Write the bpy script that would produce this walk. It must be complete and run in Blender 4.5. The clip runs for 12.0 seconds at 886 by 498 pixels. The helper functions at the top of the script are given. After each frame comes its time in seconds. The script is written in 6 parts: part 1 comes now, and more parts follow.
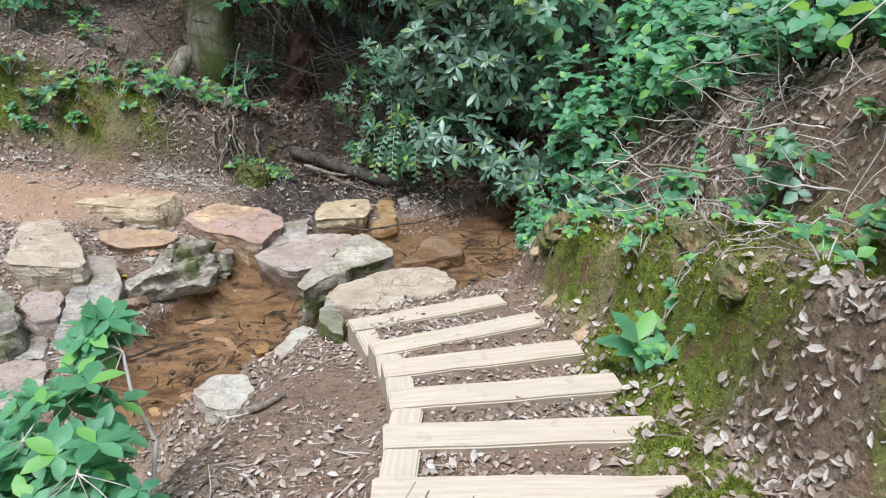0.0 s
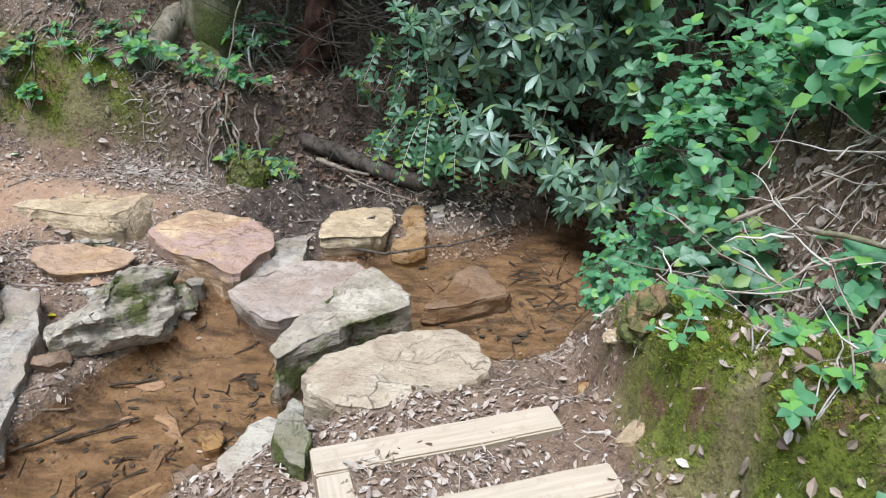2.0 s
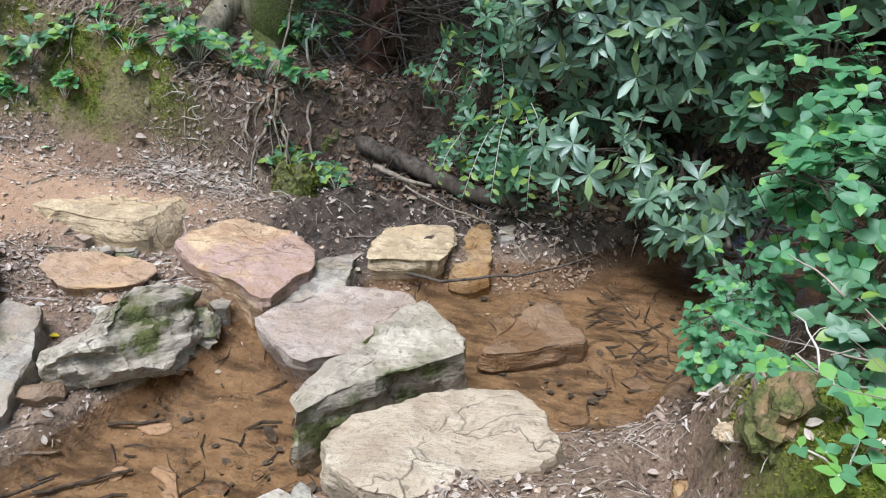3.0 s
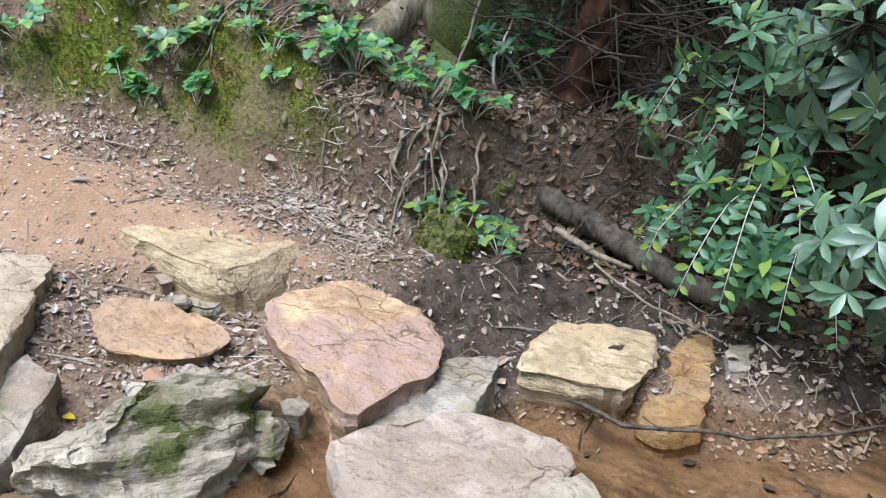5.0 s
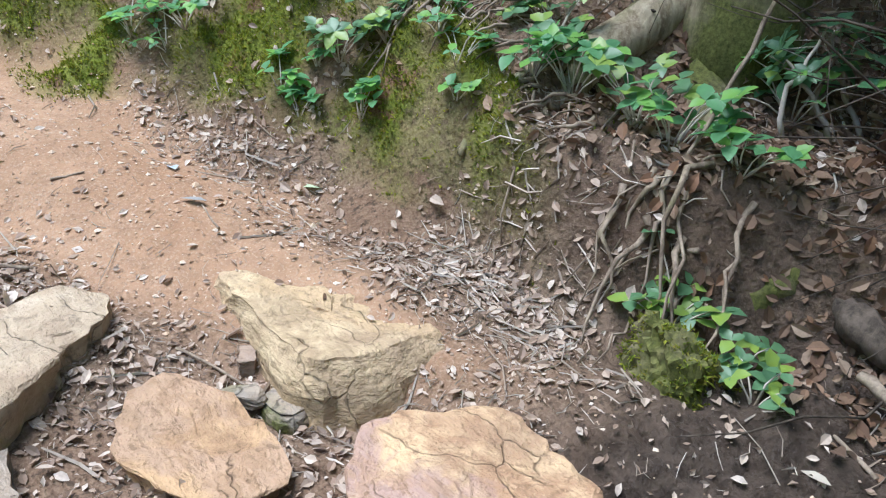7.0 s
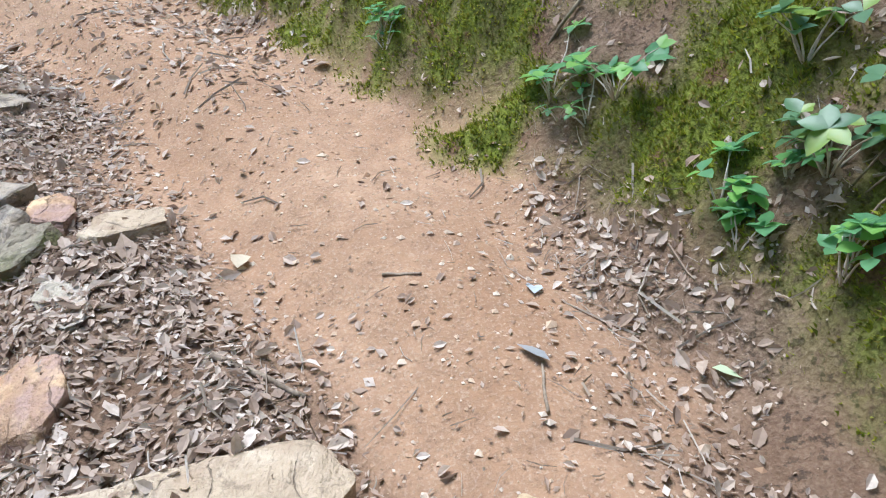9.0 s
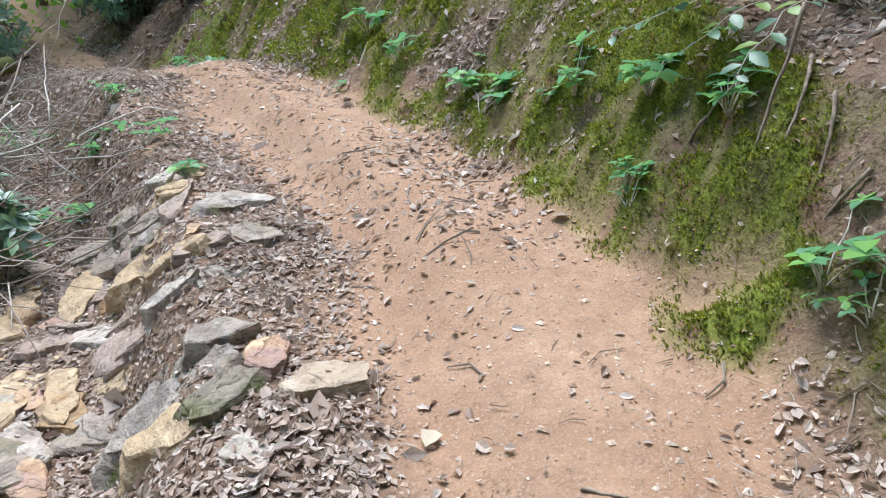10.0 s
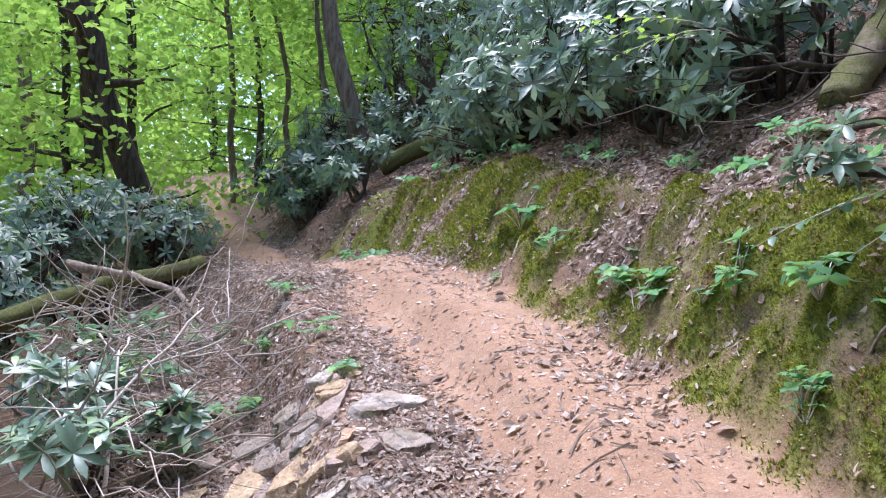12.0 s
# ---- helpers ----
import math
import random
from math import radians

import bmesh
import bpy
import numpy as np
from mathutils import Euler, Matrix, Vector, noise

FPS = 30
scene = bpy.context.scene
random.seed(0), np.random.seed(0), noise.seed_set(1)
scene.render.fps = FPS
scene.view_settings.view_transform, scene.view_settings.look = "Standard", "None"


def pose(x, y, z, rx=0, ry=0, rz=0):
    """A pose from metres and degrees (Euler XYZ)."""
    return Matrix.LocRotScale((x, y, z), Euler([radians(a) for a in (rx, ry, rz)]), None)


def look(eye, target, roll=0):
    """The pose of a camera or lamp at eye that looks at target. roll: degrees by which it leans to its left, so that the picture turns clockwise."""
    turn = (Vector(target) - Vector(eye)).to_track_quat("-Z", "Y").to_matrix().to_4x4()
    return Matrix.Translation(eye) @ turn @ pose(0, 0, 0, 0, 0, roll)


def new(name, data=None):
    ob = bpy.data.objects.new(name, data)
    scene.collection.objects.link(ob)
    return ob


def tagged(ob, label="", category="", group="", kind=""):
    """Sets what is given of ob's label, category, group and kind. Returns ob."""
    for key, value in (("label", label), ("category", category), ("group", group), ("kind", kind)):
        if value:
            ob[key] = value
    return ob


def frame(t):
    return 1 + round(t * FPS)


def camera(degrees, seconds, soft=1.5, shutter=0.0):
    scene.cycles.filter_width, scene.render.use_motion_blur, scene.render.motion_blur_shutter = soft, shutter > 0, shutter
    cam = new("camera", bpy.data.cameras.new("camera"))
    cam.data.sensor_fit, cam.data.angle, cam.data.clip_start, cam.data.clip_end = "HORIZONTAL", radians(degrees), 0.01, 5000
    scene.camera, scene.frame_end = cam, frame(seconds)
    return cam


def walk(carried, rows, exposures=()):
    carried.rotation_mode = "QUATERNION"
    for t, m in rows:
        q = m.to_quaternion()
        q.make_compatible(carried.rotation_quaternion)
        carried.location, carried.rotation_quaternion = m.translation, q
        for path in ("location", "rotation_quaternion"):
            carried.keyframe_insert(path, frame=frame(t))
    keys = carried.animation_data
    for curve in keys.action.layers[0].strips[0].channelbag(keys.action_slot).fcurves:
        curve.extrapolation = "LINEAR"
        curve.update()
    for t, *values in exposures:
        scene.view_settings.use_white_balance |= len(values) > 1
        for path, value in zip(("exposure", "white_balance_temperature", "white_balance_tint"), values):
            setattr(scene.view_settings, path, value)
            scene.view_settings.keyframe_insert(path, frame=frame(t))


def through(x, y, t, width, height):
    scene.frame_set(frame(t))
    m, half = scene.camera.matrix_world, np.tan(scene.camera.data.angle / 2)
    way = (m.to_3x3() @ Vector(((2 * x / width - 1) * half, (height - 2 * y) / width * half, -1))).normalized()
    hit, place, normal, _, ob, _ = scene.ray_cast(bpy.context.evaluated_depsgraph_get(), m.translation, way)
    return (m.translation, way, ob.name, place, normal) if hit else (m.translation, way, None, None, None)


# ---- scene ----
cam = camera(60.8, 12.0, soft=1.15)
METRES, EYE, TILT, LEAN, TURN = 6.8, 2.55, -24.7, -1.0, 0.0
ROWS = [
    (0.0, 0.0, 0.0, 0.0, 0.0, 0.0, -0.0),
    (0.5, 0.0059, 0.0645, 0.0247, -1.35, -0.72, 0.38),
    (1.0, 0.0114, 0.1258, 0.0474, -0.69, -1.59, 0.25),
    (1.5, 0.0132, 0.181, 0.064, 1.42, -2.81, -0.21),
    (2.0, 0.0186, 0.2321, 0.0703, 4.83, -3.2, -2.39),
    (2.5, 0.0159, 0.2847, 0.0789, 7.58, -3.46, -3.78),
    (4.5, -0.0073, 0.4918, 0.1059, 22.19, -3.07, -10.35),
    (5.0, -0.0224, 0.5379, 0.114, 26.81, -3.02, -12.21),
    (5.5, -0.0355, 0.5854, 0.1157, 31.94, -3.5, -14.43),
    (6.0, -0.0576, 0.6255, 0.1176, 35.37, -2.8, -15.55),
    (6.5, -0.0796, 0.6624, 0.1276, 39.68, -3.56, -16.94),
    (8.5, -0.2049, 0.7814, 0.1664, 73.88, -15.48, -25.76),
    (9.0, -0.2431, 0.7953, 0.1723, 85.25, -17.28, -26.14),
    (9.5, -0.2717, 0.7994, 0.1837, 97.38, -17.78, -26.34),
    (10.0, -0.2918, 0.802, 0.1942, 107.8, -18.5, -26.03),
    (10.5, -0.3002, 0.8001, 0.201, 114.26, -17.71, -24.91),
    (11.0, -0.3024, 0.7972, 0.2069, 117.88, -15.74, -23.74),
    (11.5, -0.3004, 0.7949, 0.2124, 119.52, -13.29, -22.94),
    (12.0, -0.2984, 0.7937, 0.2171, 120.21, -10.81, -22.5),
]
walk(cam, [(t, pose(0, 0, EYE, TILT, LEAN, TURN) @ pose(METRES * x, METRES * y, METRES * z, 90 + pitch, roll, yaw)) for t, x, y, z, yaw, pitch, roll in ROWS],
     exposures=[(0.0, 1.55, 5550, 6.0), (2.5, 1.57, 5550, 6.0), (5.5, 1.72, 5550, 6.0), (9.0, 1.68, 5600, 7.0), (10.5, 1.75, 5650, 9.0), (12.0, 1.93, 5600, 24.0)])

# ---- sky and sun: a bright, hazy day under tall trees ----
world = bpy.data.worlds.new("sky")
scene.world = world
world.use_nodes = True
_wn = world.node_tree.nodes
_bg = _wn["Background"]
_sky = _wn.new("ShaderNodeTexSky")
_sky.sky_type = "NISHITA"
_sky.sun_disc = False
_sky.sun_elevation, _sky.sun_rotation = radians(72), radians(215)
_sky.dust_density, _sky.air_density, _sky.ozone_density = 1.2, 1.0, 1.0
world.node_tree.links.new(_sky.outputs[0], _bg.inputs[0])
_bg.inputs[1].default_value = 0.12
sun = new("sun", bpy.data.lights.new("sun", "SUN"))
sun.data.energy, sun.data.angle, sun.data.color = 1.95, radians(34), (1.0, 0.97, 0.94)
_a, _e = radians(215), radians(72)
sun.matrix_world = look((0, 0, 30), (-30 * math.sin(_a) * math.cos(_e), -30 * math.cos(_a) * math.cos(_e), 30 - 30 * math.sin(_e)))

# ---- plan: lines along which the height of the ground is known ----
STREAM = [(2.6, 8.6, 0.25), (1.5, 7.1, 0.05), (0.7, 6.1, -0.03), (0.1, 5.4, -0.03), (-0.7, 4.95, -0.04), (-1.25, 4.5, -0.06),
          (-1.5, 3.95, -0.06), (-1.65, 3.4, -0.12), (-2.2, 2.4, -0.5), (-3.6, 0.8, -1.1), (-6.0, -1.6, -1.6), (-12.0, -7.5, -1.8)]
TRAIL_LEFT = [(-1.75, 5.35, 0.06), (-2.3, 5.2, 0.1), (-2.9, 5.05, 0.2), (-3.6, 4.72, 0.38), (-4.2, 4.35, 0.52), (-4.9, 3.85, 0.68),
              (-5.6, 3.3, 0.83), (-6.5, 2.4, 1.05), (-7.4, 1.3, 1.42), (-8.2, 0.4, 1.47), (-9.6, -1.4, 1.34), (-12.2, -5.2, 2.1), (-15.0, -8.6, 2.8), (-20.5, -13.0, 3.8), (-30.0, -20.0, 5.5)]
TRAIL_RIGHT = [(-1.75, 6.3, 0.18), (-2.4, 6.35, 0.27), (-3.2, 6.22, 0.36), (-4.0, 5.85, 0.52), (-4.8, 5.3, 0.72), (-5.5, 4.75, 0.9),
               (-6.3, 4.05, 1.1), (-7.3, 3.0, 1.34), (-8.2, 1.9, 1.58), (-9.0, 0.9, 1.5), (-10.4, -1.0, 1.42), (-13.4, -4.8, 2.25), (-16.0, -7.4, 2.9), (-21.5, -11.6, 3.9), (-31.0, -18.5, 5.6)]
BANK_TOP = [(1.6, 8.6, 0.9), (0.2, 7.9, 0.75), (-1.2, 7.55, 0.7), (-2.1, 7.1, 0.72), (-2.95, 6.9, 0.9), (-3.9, 6.72, 1.14), (-4.95, 6.25, 1.42),
            (-5.95, 5.45, 1.7), (-7.05, 4.3, 1.95), (-8.2, 3.0, 2.15), (-9.4, 1.7, 2.2), (-10.9, -0.2, 2.3), (-12.6, -2.2, 2.8), (-14.6, -4.4, 3.3), (-17.5, -6.8, 4.0)]
HILL = [(3.0, 13.5, 3.6), (-0.5, 13.0, 4.0), (-3.5, 11.8, 4.6), (-6.2, 10.4, 5.0), (-8.8, 8.4, 5.4), (-11.3, 6.0, 5.8), (-13.8, 2.9, 6.0), (-16.8, -0.5, 6.6), (-20.5, -4.0, 8.0)]
SLOPE = [(2.0, 10.0, 1.6), (-0.2, 9.3, 1.45), (-2.4, 8.4, 1.7), (-3.9, 8.0, 2.05), (-5.3, 7.4, 2.4), (-6.6, 6.4, 2.7), (-8.0, 5.0, 3.0), (-9.6, 3.2, 3.25), (-11.4, 0.9, 3.4), (-13.6, -1.6, 3.9)]
HILL_FAR = [(14.0, 34.0, 11.0), (-12.0, 32.0, 13.0), (-32.0, 12.0, 14.0), (-42.0, -6.0, 12.0), (-48.0, -24.0, 9.0)]
NORTH_SHORE = [(2.1, 8.3, 0.4), (1.1, 7.3, 0.16), (0.3, 6.8, 0.06), (-0.3, 6.55, 0.0), (-0.9, 6.25, 0.0), (-1.4, 5.95, 0.02)]
MUD_BACK = [(1.2, 7.6, 0.35), (0.1, 7.15, 0.16), (-0.7, 7.05, 0.14), (-1.3, 6.85, 0.16), (-1.7, 6.5, 0.16)]
POOL = [(-0.8, 5.72, -0.12), (-0.3, 5.85, -0.12), (0.3, 6.05, -0.12)]
INLET = [(-1.25, 4.7, -0.14), (-1.42, 4.98, -0.13), (-1.5, 5.2, -0.12)]
WEST_SHORE = [(-1.7, 5.05, -0.04), (-2.0, 4.6, 0.02), (-2.15, 4.1, 0.02), (-2.3, 3.5, -0.05), (-2.9, 2.5, -0.4)]
DOWNSLOPE = [(-2.8, 4.1, 0.02), (-3.5, 3.7, 0.05), (-4.3, 3.1, 0.1), (-5.1, 2.4, 0.2), (-6.0, 1.5, 0.5), (-7.0, 0.2, 0.8), (-8.8, -2.1, 0.9), (-12.4, -7.0, 1.4)]
SOUTH_SHORE = [(2.9, 7.9, 0.6), (1.6, 6.6, 0.2), (0.95, 5.85, 0.06), (0.62, 5.3, 0.02), (0.55, 4.85, 0.02), (0.15, 4.75, 0.02), (-0.4, 4.55, 0.0),
               (-0.8, 4.2, 0.0), (-1.05, 3.75, 0.03), (-1.35, 3.35, 0.02), (-1.85, 2.2, -0.3), (-3.0, 0.6, -0.8)]
STEP_LINE = [(-0.35, 4.1, 0.24), (0.0, 4.0, 0.3), (0.1, 3.5, 0.42), (0.2, 3.0, 0.58), (0.27, 2.5, 0.7), (0.3, 2.0, 0.86), (0.3, 1.5, 0.98), (0.3, 0.8, 1.03), (0.2, -1.0, 1.08), (0.0, -6.0, 1.6)]
STEP_LEFT = [(-0.62, 3.85, 0.22), (-0.6, 3.3, 0.36), (-0.6, 2.7, 0.52), (-0.7, 2.1, 0.66), (-0.9, 1.4, 0.74), (-1.2, 0.4, 0.72), (-1.6, -1.5, 0.7), (-2.5, -6.0, 0.9)]
MOUND_FOOT = [(0.5, 4.35, 0.22), (0.55, 3.98, 0.42), (0.68, 3.5, 0.58), (0.86, 2.9, 0.75), (0.92, 2.3, 0.9), (0.95, 1.6, 1.0), (1.0, 0.6, 1.06)]
MOUND_FACE = [(0.72, 4.6, 0.55), (0.78, 4.1, 0.85), (0.84, 3.6, 1.02), (1.15, 3.0, 1.22), (1.3, 2.3, 1.42), (1.4, 1.6, 1.6), (1.5, 0.6, 1.75)]
MOUND_TOP = [(1.6, 5.9, 0.75), (1.7, 5.0, 1.3), (1.85, 4.2, 1.7), (2.05, 3.3, 2.0), (2.2, 2.3, 2.2), (2.3, 1.0, 2.4), (2.4, -3.0, 2.8)]
MOUND_BACK = [(5.0, 10.0, 2.6), (5.5, 7.0, 3.0), (6.0, 4.0, 3.8), (7.0, 0.0, 4.5), (7.0, -8.0, 5.0)]
VALLEY_FAR = [(-3.0, -5.0, 0.0), (-8.0, -9.0, 0.2), (-16.0, -16.0, 0.5), (-30.0, -32.0, 3.0), (-60.0, -70.0, 12.0)]
EDGE_FAR = [(90.0, 90.0, 16.0), (-90.0, 90.0, 18.0), (-120.0, -10.0, 17.0), (-100.0, -100.0, 16.0), (90.0, -90.0, 12.0), (90.0, 90.0, 16.0)]
LINES = (STREAM, TRAIL_LEFT, TRAIL_RIGHT, BANK_TOP, SLOPE, HILL, HILL_FAR, NORTH_SHORE, POOL, INLET, MUD_BACK, WEST_SHORE, DOWNSLOPE, SOUTH_SHORE, STEP_LINE,
         STEP_LEFT, MOUND_FOOT, MOUND_FACE, MOUND_TOP, MOUND_BACK, VALLEY_FAR, EDGE_FAR)


STEPS = [((-0.49, 3.60), (0.36, 3.94), 0.46), ((-0.34, 3.21), (0.53, 3.55), 0.56), ((-0.25, 2.88), (0.66, 3.09), 0.67),
         ((-0.19, 2.49), (0.74, 2.64), 0.79), ((-0.18, 2.12), (0.77, 2.19), 0.91), ((-0.18, 1.72), (0.75, 1.75), 1.03), ((-0.19, 1.3), (0.74, 1.3), 1.14)]


def along(line, x, y):
    """Distance to a line of the plan and its height at the nearest place."""
    best, height = np.full(x.shape, 1e9), np.zeros(x.shape)
    for (x0, y0, z0), (x1, y1, z1) in zip(line, line[1:]):
        dx, dy = x1 - x0, y1 - y0
        s = np.clip(((x - x0) * dx + (y - y0) * dy) / (dx * dx + dy * dy), 0, 1)
        d = np.hypot(x - x0 - s * dx, y - y0 - s * dy)
        near = d < best
        best = np.where(near, d, best)
        height = np.where(near, z0 + s * (z1 - z0), height)
    return best, height


def beside(line, x, y):
    """Distance, height and side (positive to the right of the way along it) of a line of the plan."""
    best, height, side = np.full(x.shape, 1e9), np.zeros(x.shape), np.zeros(x.shape)
    for (x0, y0, z0), (x1, y1, z1) in zip(line, line[1:]):
        dx, dy = x1 - x0, y1 - y0
        s = np.clip(((x - x0) * dx + (y - y0) * dy) / (dx * dx + dy * dy), 0, 1)
        d = np.hypot(x - x0 - s * dx, y - y0 - s * dy)
        near = d < best
        best = np.where(near, d, best)
        height = np.where(near, z0 + s * (z1 - z0), height)
        side = np.where(near, np.sign((x - x0) * dy - (y - y0) * dx), side)
    return best, height, side


def lattice(x, y, seed=0):
    """Smooth random relief between -1 and 1 with cells of 1 m."""
    xi, yi = np.floor(x), np.floor(y)
    u, v = x - xi, y - yi
    u, v = u * u * (3 - 2 * u), v * v * (3 - 2 * v)

    def at(a, b):
        h = np.sin(a * 127.1 + b * 311.7 + seed * 74.7) * 43758.5453
        return (h - np.floor(h)) * 2 - 1
    return (at(xi, yi) * (1 - u) + at(xi + 1, yi) * u) * (1 - v) + (at(xi, yi + 1) * (1 - u) + at(xi + 1, yi + 1) * u) * v


def relief(x, y, octaves=4, seed=0):
    out, size = np.zeros(np.shape(x)), 1.0
    for k in range(octaves):
        out = out + lattice(x / size, y / size, seed + k) * 0.5 ** k
        size *= 0.47
    return out


def smooth(a, b, v):
    s = np.clip((v - a) / (b - a), 0, 1)
    return s * s * (3 - 2 * s)


def zones(x, y):
    """How far the ground is trodden trail, mossy bank, mud with darker bank soil, and stream sand, each from 0 to 1."""
    wob = relief(x * 1.6, y * 1.6, 4, 5)
    dl, dr = along(TRAIL_LEFT, x, y)[0], along(TRAIL_RIGHT, x, y)[0]
    db, ds = along(BANK_TOP, x, y)[0], along(STREAM, x, y)[0]
    dsh, dd, dm = along(NORTH_SHORE, x, y)[0], along(DOWNSLOPE, x, y)[0], along(MUD_BACK, x, y)[0]
    trail = smooth(-0.2, 0.2, 0.66 + 0.3 * smooth(-3.2, -4.2, x) * smooth(-8.2, -7.0, x) - np.maximum(dl - 0.05, dr - 0.0) * 0.92 + 0.3 * smooth(0.5, 0.05, dr) * smooth(-2.6, -3.4, x) * smooth(-8.6, -7.6, x) + 0.2 * wob + np.minimum(dl, dr) * 0.55)
    trail = trail * smooth(0.0, 0.5, db - np.maximum(dl, dr) * 0.0) * smooth(-0.05, 0.25, dd - np.minimum(dl, dr)) * smooth(-1.7, -2.3, x + 0.1 * wob)
    trail = trail * smooth(0.0, 0.42, dl - 0.42 * smooth(-3.3, -2.5, x) + 0.16 * wob)
    trail = np.maximum(trail, 0.85 * smooth(0.95, 1.15, x + 0.2 * wob) * smooth(2.8, 2.35, y + 0.2 * wob) * smooth(2.6, 2.1, x))
    right = beside(TRAIL_RIGHT, x, y)[2] > 0
    bank = smooth(0.86, 0.6, dr - 0.22 * smooth(-4.5, -6.5, x) + 0.16 * wob) * smooth(0.12, 0.26, dr + 0.1 * wob) * smooth(-1.9, -2.8, x) * right
    patch = relief(x * 2.3 + 9, y * 2.3, 3, 11)
    moss = bank * smooth(-0.45, 0.25, patch + smooth(-3.0, -4.5, x) * 0.5) * smooth(-11.4, -10.2, x + 0.5 * wob)
    df, dk = along(MOUND_FACE, x, y)[0], along(MOUND_FOOT, x, y)[0]
    moss = np.maximum(moss, smooth(0.42, 0.18, np.minimum(df, dk) + 0.1 * wob) * smooth(-0.4, 0.1, patch + 0.5 * smooth(2.2, 2.8, y)) * smooth(0.55, 0.75, x))
    mud = smooth(0.1, -0.1, np.minimum(dm, dsh) - 0.26 + 0.12 * wob) * smooth(-2.0, -1.5, x)
    mud = np.maximum(mud, smooth(0.55, 0.25, dm + dsh - 0.5 + 0.1 * wob) * smooth(-1.9, -1.5, x))
    # half-strength mud tone darkens the soil of the bank behind the mud
    mud = np.maximum(mud, 0.5 * smooth(-2.9, -2.1, x + 0.3 * wob) * smooth(0.9, 0.5, x) * smooth(6.35, 6.6, y + 0.15 * wob) * smooth(8.6, 7.6, y))
    ds = np.minimum(ds, np.minimum(along(POOL, x, y)[0], along(INLET, x, y)[0]) + 0.3)
    sand = smooth(0.62, 0.46, ds + 0.1 * wob) * smooth(3.35, 3.7, y + 0.1 * wob)
    return trail * (1 - sand), moss, mud, sand


def clumps(x, y):
    """Cushions of moss between bare clay, from 0 to 1."""
    return smooth(-0.65, -0.05, relief(x * 5.2 + 3, y * 5.2, 3, 71) + 0.5 * relief(x * 1.7, y * 1.7, 2, 73))


def height(x, y):
    x, y = np.asarray(x, float), np.asarray(y, float)
    total, weight = np.zeros(x.shape), np.zeros(x.shape)
    wx, wy = x + 0.16 * relief(x * 0.9, y * 0.9, 3, 51), y + 0.16 * relief(x * 0.9, y * 0.9, 3, 61)
    for line in LINES:
        d, z = along(line, wx, wy) if line is BANK_TOP or line is SLOPE or line is MOUND_FACE else along(line, x, y)
        if line is STREAM:
            z = z - 0.1
            d = np.maximum(0, d - 0.14 - 0.28 * smooth(3.4, 4.2, y))
        w = 1.0 / (d * d + 0.0016) ** 1.75
        total, weight = total + w * z, weight + w
    z = total / weight
    d, foot, side = beside(TRAIL_RIGHT, wx * 0.5 + x * 0.5, wy * 0.5 + y * 0.5)
    rise = 0.4 * np.minimum(d, 0.22) + 1.3 * np.clip(d - 0.22, 0, 0.62) + 0.52 * np.maximum(d - 0.84, 0)
    on = smooth(-2.3, -3.2, x) * np.where(side > 0, 1.0, 0.0) * smooth(0.0, 0.12, d) * smooth(9.0, 5.0, d)
    z = z * (1 - on) + (foot + rise) * on
    trail, moss, mud, sand = zones(x, y)
    calm = 1 - 0.7 * np.maximum(trail, sand)
    steps = smooth(0.8, 0.4, along(STEP_LINE, x, y)[0]) * smooth(1.0, 1.6, y)
    calm = calm * (1 - 0.6 * steps)
    fill, cover = np.zeros(x.shape), np.zeros(x.shape)
    for (x0, y0), (x1, y1), top in STEPS:
        L = math.hypot(x1 - x0, y1 - y0)
        u = ((x - x0) * (x1 - x0) + (y - y0) * (y1 - y0)) / L
        v = ((x - x0) * (y1 - y0) - (y - y0) * (x1 - x0)) / L
        on = smooth(0.02, 0.09, v)
        fill = fill * (1 - on) + (top - 0.022 - 0.02 * smooth(0.3, 0.9, u / L)) * on
        cover = np.maximum(cover, on * smooth(0.02, 0.1, u) * smooth(1.25 * L, 0.85 * L, u) * smooth(1.2, 0.8, v))
    z = z * (1 - cover) + fill * cover
    steep = smooth(0.5, 0.2, np.maximum(along(BANK_TOP, x, y)[0] - 0.2, along(TRAIL_RIGHT, x, y)[0] - 0.35)) * smooth(0.08, 0.25, along(TRAIL_RIGHT, x, y)[0])
    mound = smooth(0.5, 0.15, along(MOUND_FACE, x, y)[0])
    z = z + relief(x * 1.3, y * 1.3, 3, 2) * 0.045 * calm + relief(x * 6, y * 6, 3, 7) * 0.018 * calm
    z = z + np.maximum(steep, mound) * (relief(x * 2.7, y * 2.7, 3, 41) * 0.08 + np.abs(relief(x * 5.0, y * 5.0, 3, 43)) * 0.07)
    z = z + moss * (relief(x * 9, y * 9, 3, 21) * 0.04 + 0.03 * clumps(x, y)) + mud * (relief(x * 12, y * 12, 3, 31) * 0.036 + np.abs(relief(x * 7, y * 7, 3, 33)) * 0.035)
    return z

